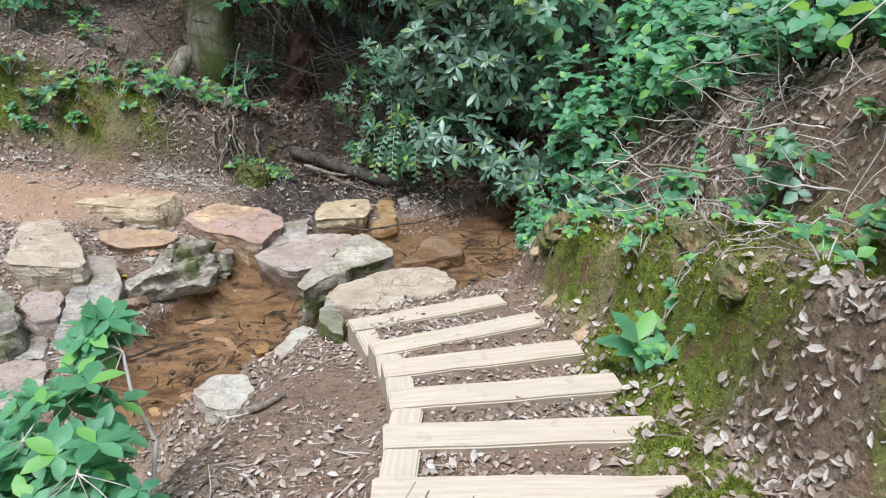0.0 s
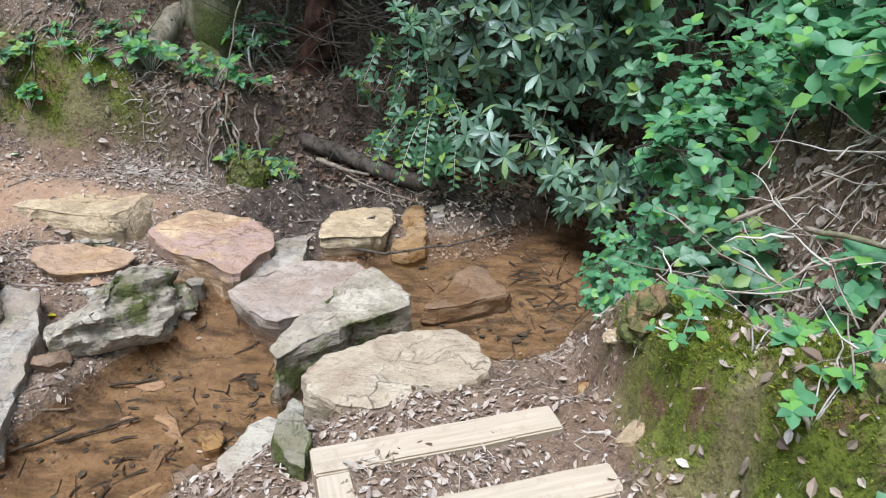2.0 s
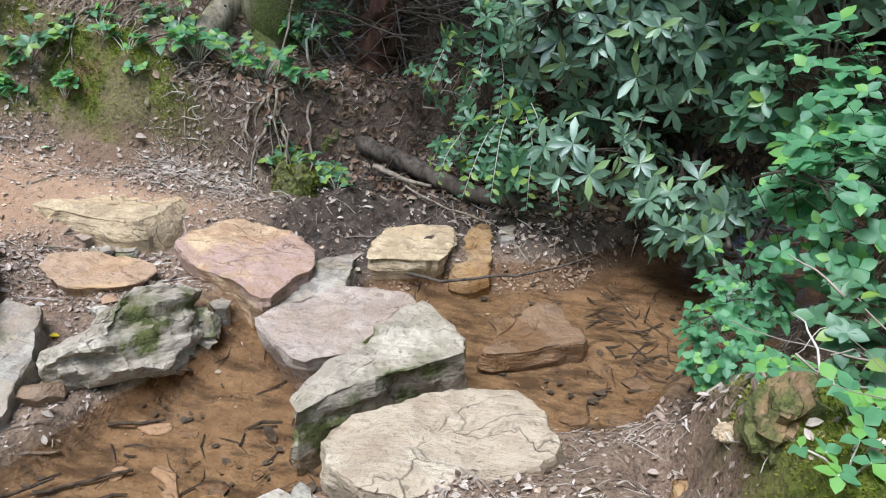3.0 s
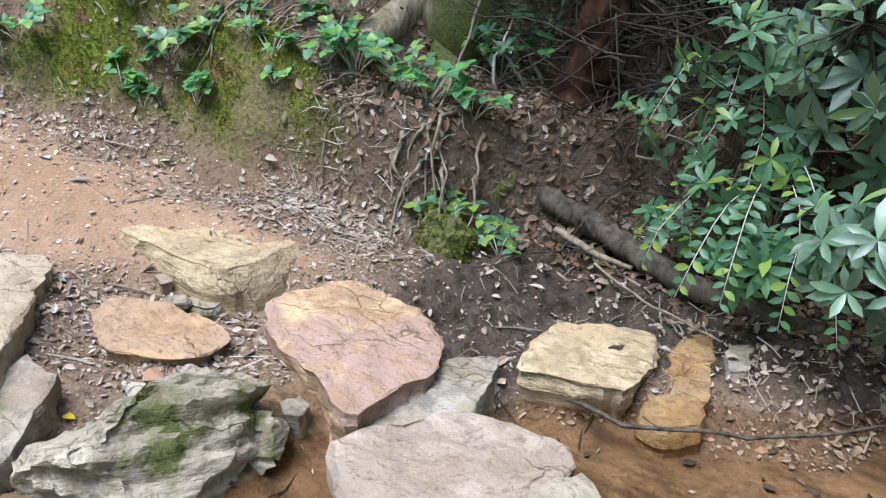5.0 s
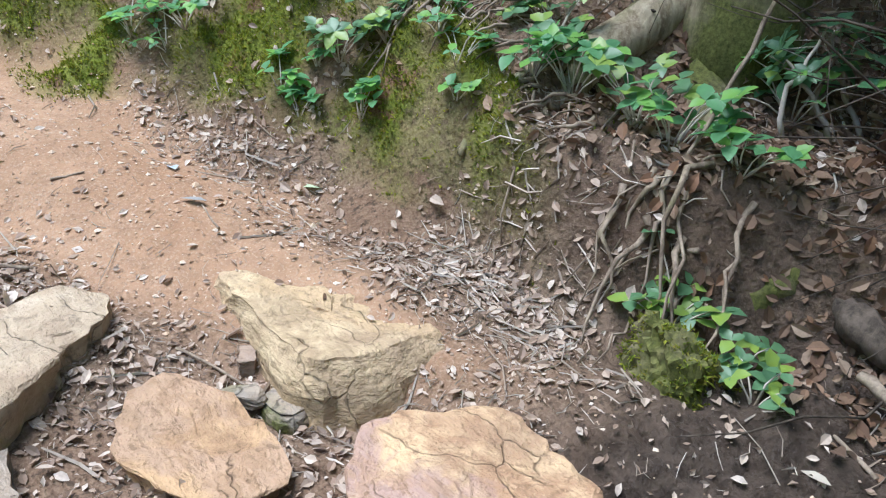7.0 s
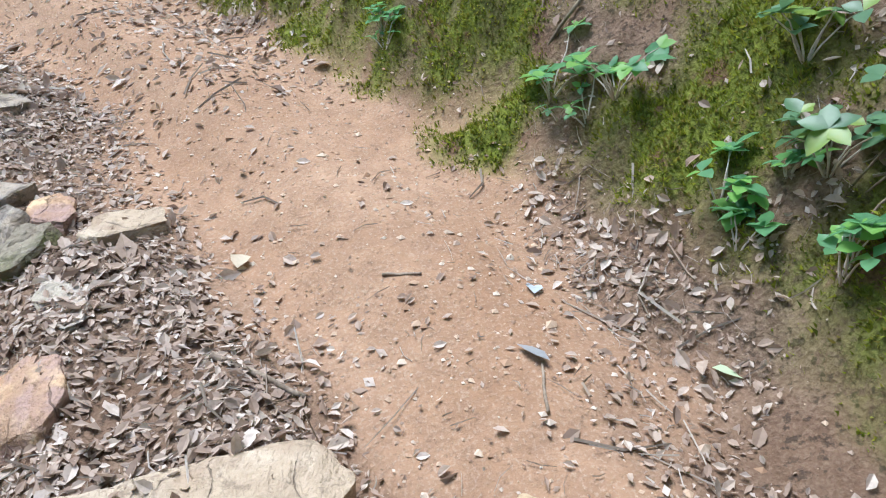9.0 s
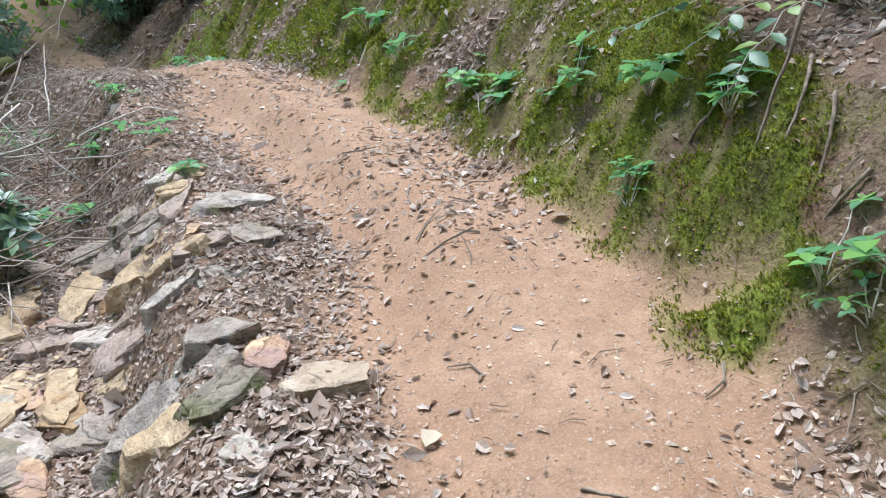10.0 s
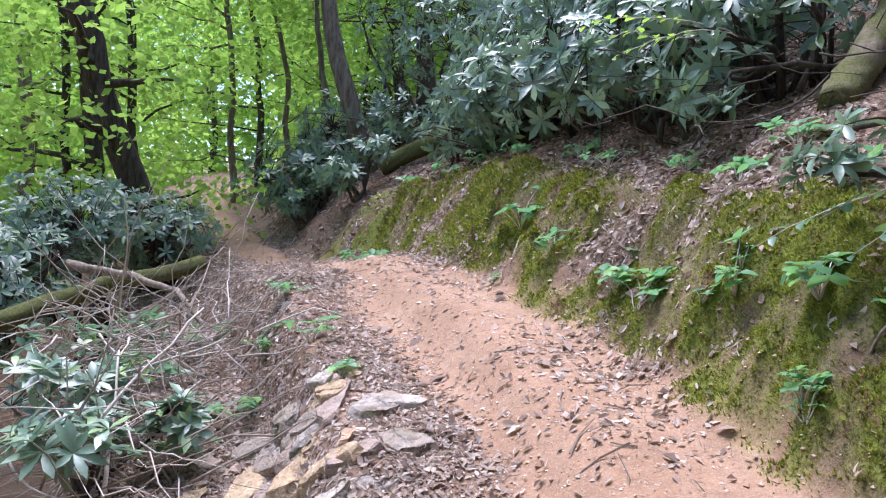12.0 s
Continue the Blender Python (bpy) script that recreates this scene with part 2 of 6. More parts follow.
# ---- materials ----
class Nodes:
    """A short way to write a node material."""

    def __init__(self, name, rough=0.85, spec=0.3):
        self.mat = bpy.data.materials.new(name)
        self.mat.use_nodes = True
        self.tree = self.mat.node_tree
        self.out = self.tree.nodes["Material Output"]
        self.bsdf = self.tree.nodes["Principled BSDF"]
        self.bsdf.inputs["Roughness"].default_value = rough
        self.bsdf.inputs["Specular IOR Level"].default_value = spec

    def add(self, kind, **inputs):
        n = self.tree.nodes.new(kind)
        for key, v in inputs.items():
            self.set(n.inputs[key.replace("_", " ")], v)
        return n

    def set(self, socket, v):
        if isinstance(v, bpy.types.NodeSocket):
            self.tree.links.new(v, socket)
        else:
            socket.default_value = v

    def coords(self, kind="Object"):
        return self.add("ShaderNodeTexCoord").outputs[kind]

    def stretch(self, vec, scale):
        n = self.add("ShaderNodeMapping", Vector=vec)
        n.inputs["Scale"].default_value = scale
        return n.outputs[0]

    def noise(self, vec, scale, detail=5.0, rough=0.55):
        return self.add("ShaderNodeTexNoise", Vector=vec, Scale=scale, Detail=detail, Roughness=rough).outputs["Fac"]

    def cells(self, vec, scale, out="Distance", feature="F1"):
        n = self.add("ShaderNodeTexVoronoi", Vector=vec, Scale=scale)
        n.feature = feature
        return n.outputs[out]

    def ramp(self, fac, *stops):
        n = self.add("ShaderNodeValToRGB", Fac=fac)
        e = n.color_ramp.elements
        e.remove(e[1])
        for k, (p, c) in enumerate(stops):
            stop = e[0] if k == 0 else e.new(p)
            stop.position = p
            stop.color = (c, c, c, 1) if isinstance(c, (int, float)) else (*c, 1)
        return n.outputs[0]

    def mix(self, fac, a, b, mode="MIX"):
        n = self.tree.nodes.new("ShaderNodeMix")
        n.data_type, n.blend_type = "RGBA", mode
        for sock, v in ((n.inputs[0], fac), (n.inputs[6], a), (n.inputs[7], b)):
            self.set(sock, (*v, 1) if isinstance(v, tuple) and len(v) == 3 else v)
        return n.outputs[2]

    def math(self, op, a, b=0.0):
        n = self.tree.nodes.new("ShaderNodeMath")
        n.operation = op
        self.set(n.inputs[0], a), self.set(n.inputs[1], b)
        return n.outputs[0]

    def bump(self, fac, strength, distance=0.01, chain=None):
        n = self.add("ShaderNodeBump", Height=fac, Strength=strength, Distance=distance)
        if chain is not None:
            self.set(n.inputs["Normal"], chain)
        return n.outputs[0]

    def finish(self, color, rough=None, normal=None):
        self.set(self.bsdf.inputs["Base Color"], (*color, 1) if isinstance(color, tuple) else color)
        if rough is not None:
            self.set(self.bsdf.inputs["Roughness"], rough)
        if normal is not None:
            self.set(self.bsdf.inputs["Normal"], normal)
        return self.mat


def make_ground():
    n = Nodes("forest_ground", 0.95, 0.2)
    p = n.coords()
    sep = n.add("ShaderNodeSeparateColor", Color=n.add("ShaderNodeVertexColor").outputs[0])
    sep.inputs[0].links[0].from_node.layer_name = "zone"
    alpha = sep.inputs[0].links[0].from_node.outputs["Alpha"]
    trail, moss, mud = sep.outputs[0], sep.outputs[1], sep.outputs[2]
    fine, mid, big = n.noise(p, 90, 6, 0.7), n.noise(p, 14, 6, 0.65), n.noise(p, 2.2, 4)
    grit = n.cells(p, 60, "Color")
    litter = n.mix(n.ramp(mid, (0.3, 0.0), (0.7, 1.0)), (0.105, 0.066, 0.045), (0.28, 0.19, 0.13))
    litter = n.mix(n.ramp(fine, (0.47, 0.0), (0.66, 0.75)), litter, (0.36, 0.26, 0.185))
    litter = n.mix(n.ramp(big, (0.4, 0.0), (0.65, 0.45)), litter, (0.19, 0.105, 0.062))
    litter = n.mix(n.ramp(n.noise(p, 35, 4, 0.6), (0.56, 0.0), (0.64, 0.8)), litter, (0.06, 0.042, 0.03))
    dirt = n.mix(n.ramp(big, (0.32, 0.0), (0.68, 1.0)), (0.29, 0.165, 0.094), (0.395, 0.248, 0.155))
    dirt = n.mix(n.ramp(mid, (0.35, 0.0), (0.7, 0.75)), dirt, (0.235, 0.14, 0.088))
    dirt = n.mix(n.ramp(fine, (0.5, 0.0), (0.7, 0.6)), dirt, (0.46, 0.355, 0.265))
    dirt = n.mix(n.ramp(n.noise(p, 40, 4, 0.7), (0.58, 0.0), (0.68, 0.6)), dirt, (0.15, 0.092, 0.06))
    green = n.mix(n.ramp(mid, (0.3, 0.0), (0.68, 1.0)), (0.06, 0.075, 0.014), (0.19, 0.215, 0.03))
    green = n.mix(n.ramp(fine, (0.4, 0.0), (0.7, 0.7)), green, (0.24, 0.265, 0.035))
    bare = n.mix(n.ramp(fine, (0.35, 0.0), (0.7, 1.0)), (0.10, 0.055, 0.03), (0.27, 0.155, 0.088))
    green = n.mix(n.ramp(n.noise(p, 30, 4, 0.7), (0.5, 0.0), (0.66, 0.8)), green, (0.045, 0.04, 0.014))
    green = n.mix(n.ramp(n.noise(p, 4.2, 6, 0.62), (0.55, 0.0), (0.63, 1.0)), green, bare)
    wet = n.mix(n.ramp(mid, (0.3, 0.0), (0.7, 1.0)), (0.026, 0.019, 0.015), (0.115, 0.082, 0.062))
    sand = n.mix(n.ramp(mid, (0.3, 0.0), (0.7, 1.0)), (0.20, 0.115, 0.058), (0.34, 0.215, 0.12))
    sand = n.mix(n.ramp(n.noise(n.stretch(p, (1.0, 2.6, 1.0)), 4, 7, 0.68), (0.46, 0.0), (0.6, 0.8)), sand, (0.065, 0.038, 0.022))
    sand = n.mix(n.ramp(big, (0.5, 0.0), (0.72, 0.6)), sand, (0.15, 0.088, 0.048))
    c = n.mix(trail, litter, dirt)
    c = n.mix(moss, c, green)
    c = n.mix(alpha, c, sand)
    c = n.mix(mud, c, wet)
    rough = n.mix(mud, (0.95, 0.95, 0.95), n.ramp(mid, (0.38, 0.12), (0.62, 0.5)))
    calm = n.math("SUBTRACT", 1.0, n.math("MULTIPLY", trail, 0.65))
    nb = n.bump(n.math("MULTIPLY", mid, calm), 0.7, 0.035)
    nb = n.bump(n.math("MULTIPLY", fine, calm), 0.8, 0.015, nb)
    nb = n.bump(n.math("MULTIPLY", n.cells(p, 45), calm), 0.5, 0.01, nb)
    return n.finish(c, rough, nb)


def make_stone(name, light, dark, stain, moss=0.0, rough=0.8, grain=(1.0, 3.0, 6.0)):
    n = Nodes(name, rough, 0.35)
    p = n.coords()
    r = n.add("ShaderNodeObjectInfo").outputs["Random"]
    shift = n.add("ShaderNodeVectorMath", )
    n.set(shift.inputs[0], p)
    n.set(shift.inputs[1], n.math("MULTIPLY", r, 37.0))
    p = shift.outputs[0]
    mid, fine, big = n.noise(p, 7, 7, 0.65), n.noise(p, 70, 5, 0.75), n.noise(p, 2.6, 4)
    bands = n.noise(n.stretch(p, grain), 6, 5, 0.6)
    warp = n.add("ShaderNodeVectorMath")
    warp.operation = "MULTIPLY_ADD"
    n.set(warp.inputs[0], n.add("ShaderNodeTexNoise", Vector=p, Scale=3.0, Detail=4.0).outputs["Color"])
    warp.inputs[1].default_value = (0.35, 0.35, 0.35)
    n.set(warp.inputs[2], p)
    q = warp.outputs[0]
    c = n.mix(n.ramp(mid, (0.4, 0.0), (0.56, 1.0)), dark, light)
    c = n.mix(n.ramp(n.noise(q, 2.2, 5, 0.6), (0.47, 0.0), (0.53, 0.85)), c, stain)
    c = n.mix(n.ramp(bands, (0.5, 0.0), (0.56, 0.5)), c, dark)
    c = n.mix(n.ramp(fine, (0.55, 0.0), (0.75, 0.35)), c, tuple(min(1, v * 1.3) for v in light))
    c = n.mix(n.ramp(n.noise(q, 24, 5, 0.75), (0.54, 0.0), (0.64, 0.7)), c, tuple(v * 0.6 for v in dark))
    c = n.mix(n.ramp(n.noise(p, 3.4, 6, 0.68), (0.5, 0.0), (0.66, 0.5)), c, (0.27, 0.18, 0.115))
    crack = n.cells(n.stretch(q, (1.0, 2.2, 1.2)), 2.3, "Distance", "DISTANCE_TO_EDGE")
    gap = n.ramp(crack, (0.0, 1.0), (0.006, 0.7), (0.013, 0.0))
    gap = n.math("MULTIPLY", gap, n.ramp(n.noise(p, 2.0, 2), (0.5, 0.0), (0.56, 1.0)))
    c = n.mix(n.math("MULTIPLY", gap, 0.5), c, tuple(v * 0.25 for v in dark))
    if moss:
        nz = n.add("ShaderNodeSeparateXYZ", Vector=n.add("ShaderNodeNewGeometry").outputs["Normal"]).outputs[2]
        m = n.ramp(n.noise(p, 4.5, 5, 0.6), (0.62 - 0.3 * moss, 0.0), (0.72 - 0.3 * moss, 1.0))
        m = n.math("MULTIPLY", m, n.ramp(nz, (0.0, 1.0), (0.55 + 0.4 * moss, 1.0), (0.98, 0.35)))
        g = n.mix(n.ramp(fine, (0.35, 0.0), (0.7, 1.0)), (0.05, 0.05, 0.018), (0.16, 0.165, 0.04))
        c = n.mix(m, c, g)
    nb = n.bump(mid, 0.9, 0.04)
    nb = n.bump(bands, 0.8, 0.025, nb)
    nb = n.bump(n.math("SUBTRACT", 1.0, gap), 0.6, 0.02, nb)
    nb = n.bump(n.noise(q, 22, 5, 0.7), 0.6, 0.015, nb)
    nb = n.bump(fine, 0.5, 0.006, nb)
    return n.finish(c, None, nb)


def make_leaf(name, dark, light, tip, through=0.35, gloss=0.35, rough=0.42):
    n = Nodes(name, rough, gloss)
    r = n.add("ShaderNodeNewGeometry").outputs["Random Per Island"]
    p = n.coords()
    c = n.mix(r, dark, light)
    c = n.mix(n.ramp(r, (0.86, 0.0), (0.9, 1.0)), c, tip)
    c = n.mix(n.ramp(n.noise(p, 45, 3), (0.35, 0.0), (0.7, 0.3)), c, tuple(v * 1.35 for v in light))
    n.finish(c, None, n.bump(n.noise(p, 120, 3), 0.12, 0.002))
    t = n.add("ShaderNodeBsdfTranslucent", Color=n.mix(0.5, c, tuple(min(1, v * 2.0) for v in light)))
    m = n.add("ShaderNodeMixShader", Fac=through)
    n.set(m.inputs[1], n.bsdf.outputs[0]), n.set(m.inputs[2], t.outputs[0])
    n.set(n.out.inputs[0], m.outputs[0])
    return n.mat


def make_bark(name, dark, light, moss=0.0, scale=1.0):
    n = Nodes(name, 0.9, 0.2)
    p = n.coords()
    s = n.stretch(p, (9 * scale, 9 * scale, 1.6 * scale))
    ridge, fine, big = n.noise(s, 2.2, 6, 0.65), n.noise(p, 60, 5, 0.7), n.noise(p, 2.4, 4)
    c = n.mix(n.ramp(ridge, (0.36, 0.0), (0.64, 1.0)), dark, light)
    c = n.mix(n.ramp(fine, (0.5, 0.0), (0.75, 0.4)), c, tuple(min(1, v * 1.5) for v in light))
    if moss:
        g = n.mix(n.ramp(fine, (0.35, 0.0), (0.7, 1.0)), (0.055, 0.06, 0.018), (0.17, 0.17, 0.05))
        c = n.mix(n.ramp(big, (0.62 - 0.32 * moss, 0.0), (0.74 - 0.26 * moss, 1.0)), c, g)
    nb = n.bump(ridge, 0.7, 0.02)
    return n.finish(c, None, n.bump(fine, 0.3, 0.004, nb))


def make_lumber():
    n = Nodes("weathered_lumber", 0.75, 0.25)
    p = n.coords()
    r = n.add("ShaderNodeObjectInfo").outputs["Random"]
    shift = n.add("ShaderNodeVectorMath")
    n.set(shift.inputs[0], p), n.set(shift.inputs[1], n.math("MULTIPLY", r, 23.0))
    p = shift.outputs[0]
    grain = n.noise(n.stretch(p, (1.2, 28, 28)), 3.0, 6, 0.6)
    fine, big = n.noise(p, 55, 5, 0.7), n.noise(p, 3.5, 4)
    c = n.mix(n.ramp(grain, (0.3, 0.0), (0.7, 1.0)), (0.37, 0.28, 0.20), (0.50, 0.395, 0.295))
    c = n.mix(n.ramp(big, (0.45, 0.0), (0.7, 0.55)), c, (0.40, 0.33, 0.24))
    c = n.mix(n.ramp(n.noise(p, 9, 5, 0.7), (0.58, 0.0), (0.72, 0.7)), c, (0.30, 0.22, 0.15))
    c = n.mix(n.ramp(fine, (0.6, 0.0), (0.75, 0.5)), c, (0.32, 0.25, 0.18))
    knot = n.cells(n.stretch(p, (1, 2.2, 2.2)), 3.2)
    c = n.mix(n.ramp(knot, (0.03, 0.8), (0.07, 0.0)), c, (0.24, 0.15, 0.09))
    return n.finish(c, None, n.bump(grain, 0.3, 0.006, n.bump(fine, 0.2, 0.003)))


def make_scatter(name, *colors, rough=0.85, through=0.0):
    n = Nodes(name, rough, 0.25)
    r = n.add("ShaderNodeNewGeometry").outputs["Random Per Island"]
    stops = [((k + 0.5) / len(colors), c) for k, c in enumerate(colors)]
    c = n.ramp(r, *stops)
    p = n.coords()
    c = n.mix(n.ramp(n.noise(p, 70, 4), (0.45, 0.0), (0.7, 0.35)), c, tuple(0.7 * v for v in colors[0]))
    n.finish(c, None, n.bump(n.noise(p, 110, 3), 0.3, 0.003))
    if through:
        t = n.add("ShaderNodeBsdfTranslucent", Color=c)
        m = n.add("ShaderNodeMixShader", Fac=through)
        n.set(m.inputs[1], n.bsdf.outputs[0]), n.set(m.inputs[2], t.outputs[0])
        n.set(n.out.inputs[0], m.outputs[0])
    return n.mat


def make_water():
    n = Nodes("shallow_water", 0.03, 0.5)
    p = n.coords()
    ripple = n.noise(n.stretch(p, (1.0, 1.6, 1.0)), 7, 4, 0.55)
    nb = n.bump(ripple, 0.3, 0.02)
    clear = n.add("ShaderNodeBsdfTransparent", Color=(0.86, 0.80, 0.70, 1))
    gloss = n.add("ShaderNodeBsdfGlossy", Color=(1, 1, 1, 1), Roughness=0.04, Normal=nb)
    m = n.add("ShaderNodeMixShader", Fac=n.add("ShaderNodeFresnel", IOR=1.33, Normal=nb).outputs[0])
    n.set(m.inputs[1], clear.outputs[0]), n.set(m.inputs[2], gloss.outputs[0])
    n.set(n.out.inputs[0], m.outputs[0])
    return n.mat


GROUND = make_ground()
LUMBER = make_lumber()
WATER = make_water()
STONES = {
    "cream": make_stone("cream_stone", (0.52, 0.415, 0.305), (0.34, 0.255, 0.175), (0.42, 0.32, 0.22)),
    "tan": make_stone("tan_stone", (0.56, 0.42, 0.26), (0.35, 0.25, 0.15), (0.47, 0.33, 0.19)),
    "rust": make_stone("rust_stone", (0.58, 0.40, 0.235), (0.36, 0.215, 0.125), (0.37, 0.24, 0.205)),
    "ochre": make_stone("ochre_stone", (0.50, 0.32, 0.175), (0.30, 0.18, 0.10), (0.40, 0.26, 0.17)),
    "grey": make_stone("grey_stone", (0.41, 0.35, 0.285), (0.21, 0.175, 0.145), (0.33, 0.26, 0.19), 0.25),
    "violet": make_stone("violet_grey_stone", (0.44, 0.34, 0.275), (0.27, 0.205, 0.165), (0.36, 0.265, 0.205)),
    "pale": make_stone("pale_stone", (0.54, 0.46, 0.385), (0.36, 0.30, 0.245), (0.44, 0.38, 0.29)),
    "mossy": make_stone("mossy_stone", (0.37, 0.315, 0.245), (0.12, 0.098, 0.075), (0.24, 0.20, 0.14), 0.5),
    "lichen": make_stone("lichen_grey_stone", (0.50, 0.42, 0.32), (0.25, 0.20, 0.15), (0.37, 0.30, 0.225), 0.42),
    "ledge": make_stone("mossy_ochre_rock", (0.34, 0.22, 0.10), (0.15, 0.09, 0.045), (0.26, 0.15, 0.07), 0.8, 0.85, (1.0, 1.5, 7.0)),
    "amber": make_stone("amber_stone", (0.42, 0.255, 0.105), (0.25, 0.135, 0.055), (0.34, 0.22, 0.11), 0, 0.5),
    "wet": make_stone("wet_stone", (0.27, 0.17, 0.10), (0.15, 0.09, 0.055), (0.22, 0.13, 0.07), 0, 0.35),
}
RHODO = make_leaf("rhododendron_leaf", (0.04, 0.076, 0.048), (0.19, 0.285, 0.175), (0.22, 0.31, 0.10), 0.2, 0.7, 0.4)
SPRAY = make_leaf("spray_leaf", (0.05, 0.12, 0.065), (0.13, 0.24, 0.11), (0.24, 0.33, 0.05), 0.3, 0.5, 0.4)
BROAD = make_leaf("broad_leaf", (0.06, 0.165, 0.08), (0.15, 0.32, 0.14), (0.2, 0.38, 0.07), 0.38, 0.35)
LIME = make_leaf("bright_leaf", (0.12, 0.24, 0.03), (0.26, 0.42, 0.05), (0.36, 0.48, 0.06), 0.5, 0.25, 0.5)
CANOPY = make_leaf("canopy_leaf", (0.12, 0.22, 0.03), (0.27, 0.42, 0.07), (0.40, 0.52, 0.10), 0.55, 0.2, 0.6)
BARK = make_bark("grey_brown_bark", (0.075, 0.055, 0.04), (0.23, 0.18, 0.135))
DARK_BARK = make_bark("dark_bark", (0.03, 0.023, 0.018), (0.10, 0.078, 0.06))
MOSSY_BARK = make_bark("mossy_bark", (0.12, 0.095, 0.06), (0.34, 0.28, 0.19), 0.75)
MOSS_LOG = make_bark("moss_covered_bark", (0.08, 0.06, 0.04), (0.24, 0.19, 0.13), 0.95)
WET_LOG = make_bark("wet_log_bark", (0.035, 0.027, 0.022), (0.12, 0.092, 0.072))
ROT = make_bark("rotten_wood", (0.018, 0.010, 0.007), (0.085, 0.038, 0.022), 0, 0.6)
ROOT = make_bark("root_bark", (0.13, 0.095, 0.07), (0.33, 0.26, 0.195), 0.2)
PALE_ROOT = make_bark("pale_root_bark", (0.17, 0.125, 0.08), (0.46, 0.38, 0.27), 0.5)
LOG_BARK = make_bark("grey_log_bark", (0.032, 0.025, 0.02), (0.13, 0.10, 0.078))
TWIG = make_scatter("dead_twig", (0.27, 0.215, 0.17), (0.42, 0.355, 0.295), (0.58, 0.51, 0.44), (0.31, 0.235, 0.175))
DEAD_LEAF = make_scatter("dead_leaf", (0.33, 0.235, 0.175), (0.48, 0.37, 0.29), (0.60, 0.50, 0.415), (0.36, 0.25, 0.185), (0.70, 0.60, 0.515), (0.20, 0.135, 0.10), (0.45, 0.335, 0.255), rough=0.65, through=0.25)
# brown leaves, toned darker to stand for shade under bushes and on the hillside
SHADED_BROWN_LEAF = make_scatter("shaded_brown_dead_leaf", (0.14, 0.082, 0.052), (0.25, 0.16, 0.105), (0.10, 0.06, 0.042), (0.38, 0.28, 0.20), (0.20, 0.11, 0.065), rough=0.7, through=0.15)
GRIT = make_scatter("trail_grit", (0.36, 0.22, 0.135), (0.52, 0.38, 0.27), (0.62, 0.52, 0.42), (0.24, 0.15, 0.10), (0.5, 0.36, 0.25))
MOSS = make_scatter("moss_tuft", (0.09, 0.12, 0.014), (0.21, 0.25, 0.024), (0.37, 0.40, 0.04), (0.27, 0.22, 0.05), (0.16, 0.185, 0.02), through=0.45)

# ---- building tools ----
def mesh_from(name, verts, faces, material, smooth_faces=False):
    me = bpy.data.meshes.new(name)
    verts = np.asarray(verts, np.float32).reshape(-1, 3)
    faces = np.asarray(faces, np.int32)
    k = faces.shape[1]
    me.vertices.add(len(verts)), me.loops.add(faces.size), me.polygons.add(len(faces))
    me.vertices.foreach_set("co", verts.ravel())
    me.loops.foreach_set("vertex_index", faces.ravel())
    me.polygons.foreach_set("loop_start", np.arange(0, faces.size, k, dtype=np.int32))
    me.polygons.foreach_set("use_smooth", np.full(len(faces), smooth_faces))
    me.update(calc_edges=True)
    me.materials.append(material)
    return me


def child(ob, parent):
    ob.parent = parent
    return ob


def part(name, bm, material, parent, label=""):
    me = bpy.data.meshes.new(name)
    bm.to_mesh(me)
    bm.free()
    me.materials.append(material)
    return tagged(child(new(name, me), parent), label)


def thing(name, at, label, category, group=""):
    ob = new(name)
    ob.location = at
    ob.empty_display_size = 0.1
    return tagged(ob, label, category, group)


def ground_at(x, y):
    return float(height(np.array([x]), np.array([y]))[0])


def unit(v):
    return v / np.maximum(1e-9, np.linalg.norm(v, axis=-1, keepdims=True))


LEAF_SHAPES = {  # half widths at a third and at two thirds of the length
    "long": (0.13, 0.155), "oval": (0.24, 0.22), "broad": (0.36, 0.27), "dead": (0.26, 0.24)}


def leaf_mesh(base, way, up, length, shape, droop, cup=0.25):
    """Verts and quads of many leaves at once: base, direction, upper side, length."""
    n = len(base)
    way, side = unit(way), unit(np.cross(way, up))
    up = np.cross(side, way)
    w1, w2 = LEAF_SHAPES[shape]
    L, D = np.asarray(length).reshape(-1, 1), np.asarray(droop).reshape(-1, 1)
    at = lambda s, w, c: base + way * (L * s) + side * (L * w) + up * (L * (c * abs(w) - D * s * s))
    rows = [at(0, 0, 0), at(0.36, w1, cup), at(0.36, 0, 0), at(0.36, -w1, cup), at(0.7, w2, cup), at(0.7, 0, 0), at(0.7, -w2, cup), at(1.0, 0, 0)]
    verts = np.stack(rows, 1).reshape(-1, 3)
    tri = np.array([(0, 2, 1), (0, 3, 2), (1, 2, 5), (1, 5, 4), (2, 3, 6), (2, 6, 5), (4, 5, 7), (5, 6, 7)])
    faces = (tri[None] + 8 * np.arange(n)[:, None, None]).reshape(-1, 3)
    return verts, faces


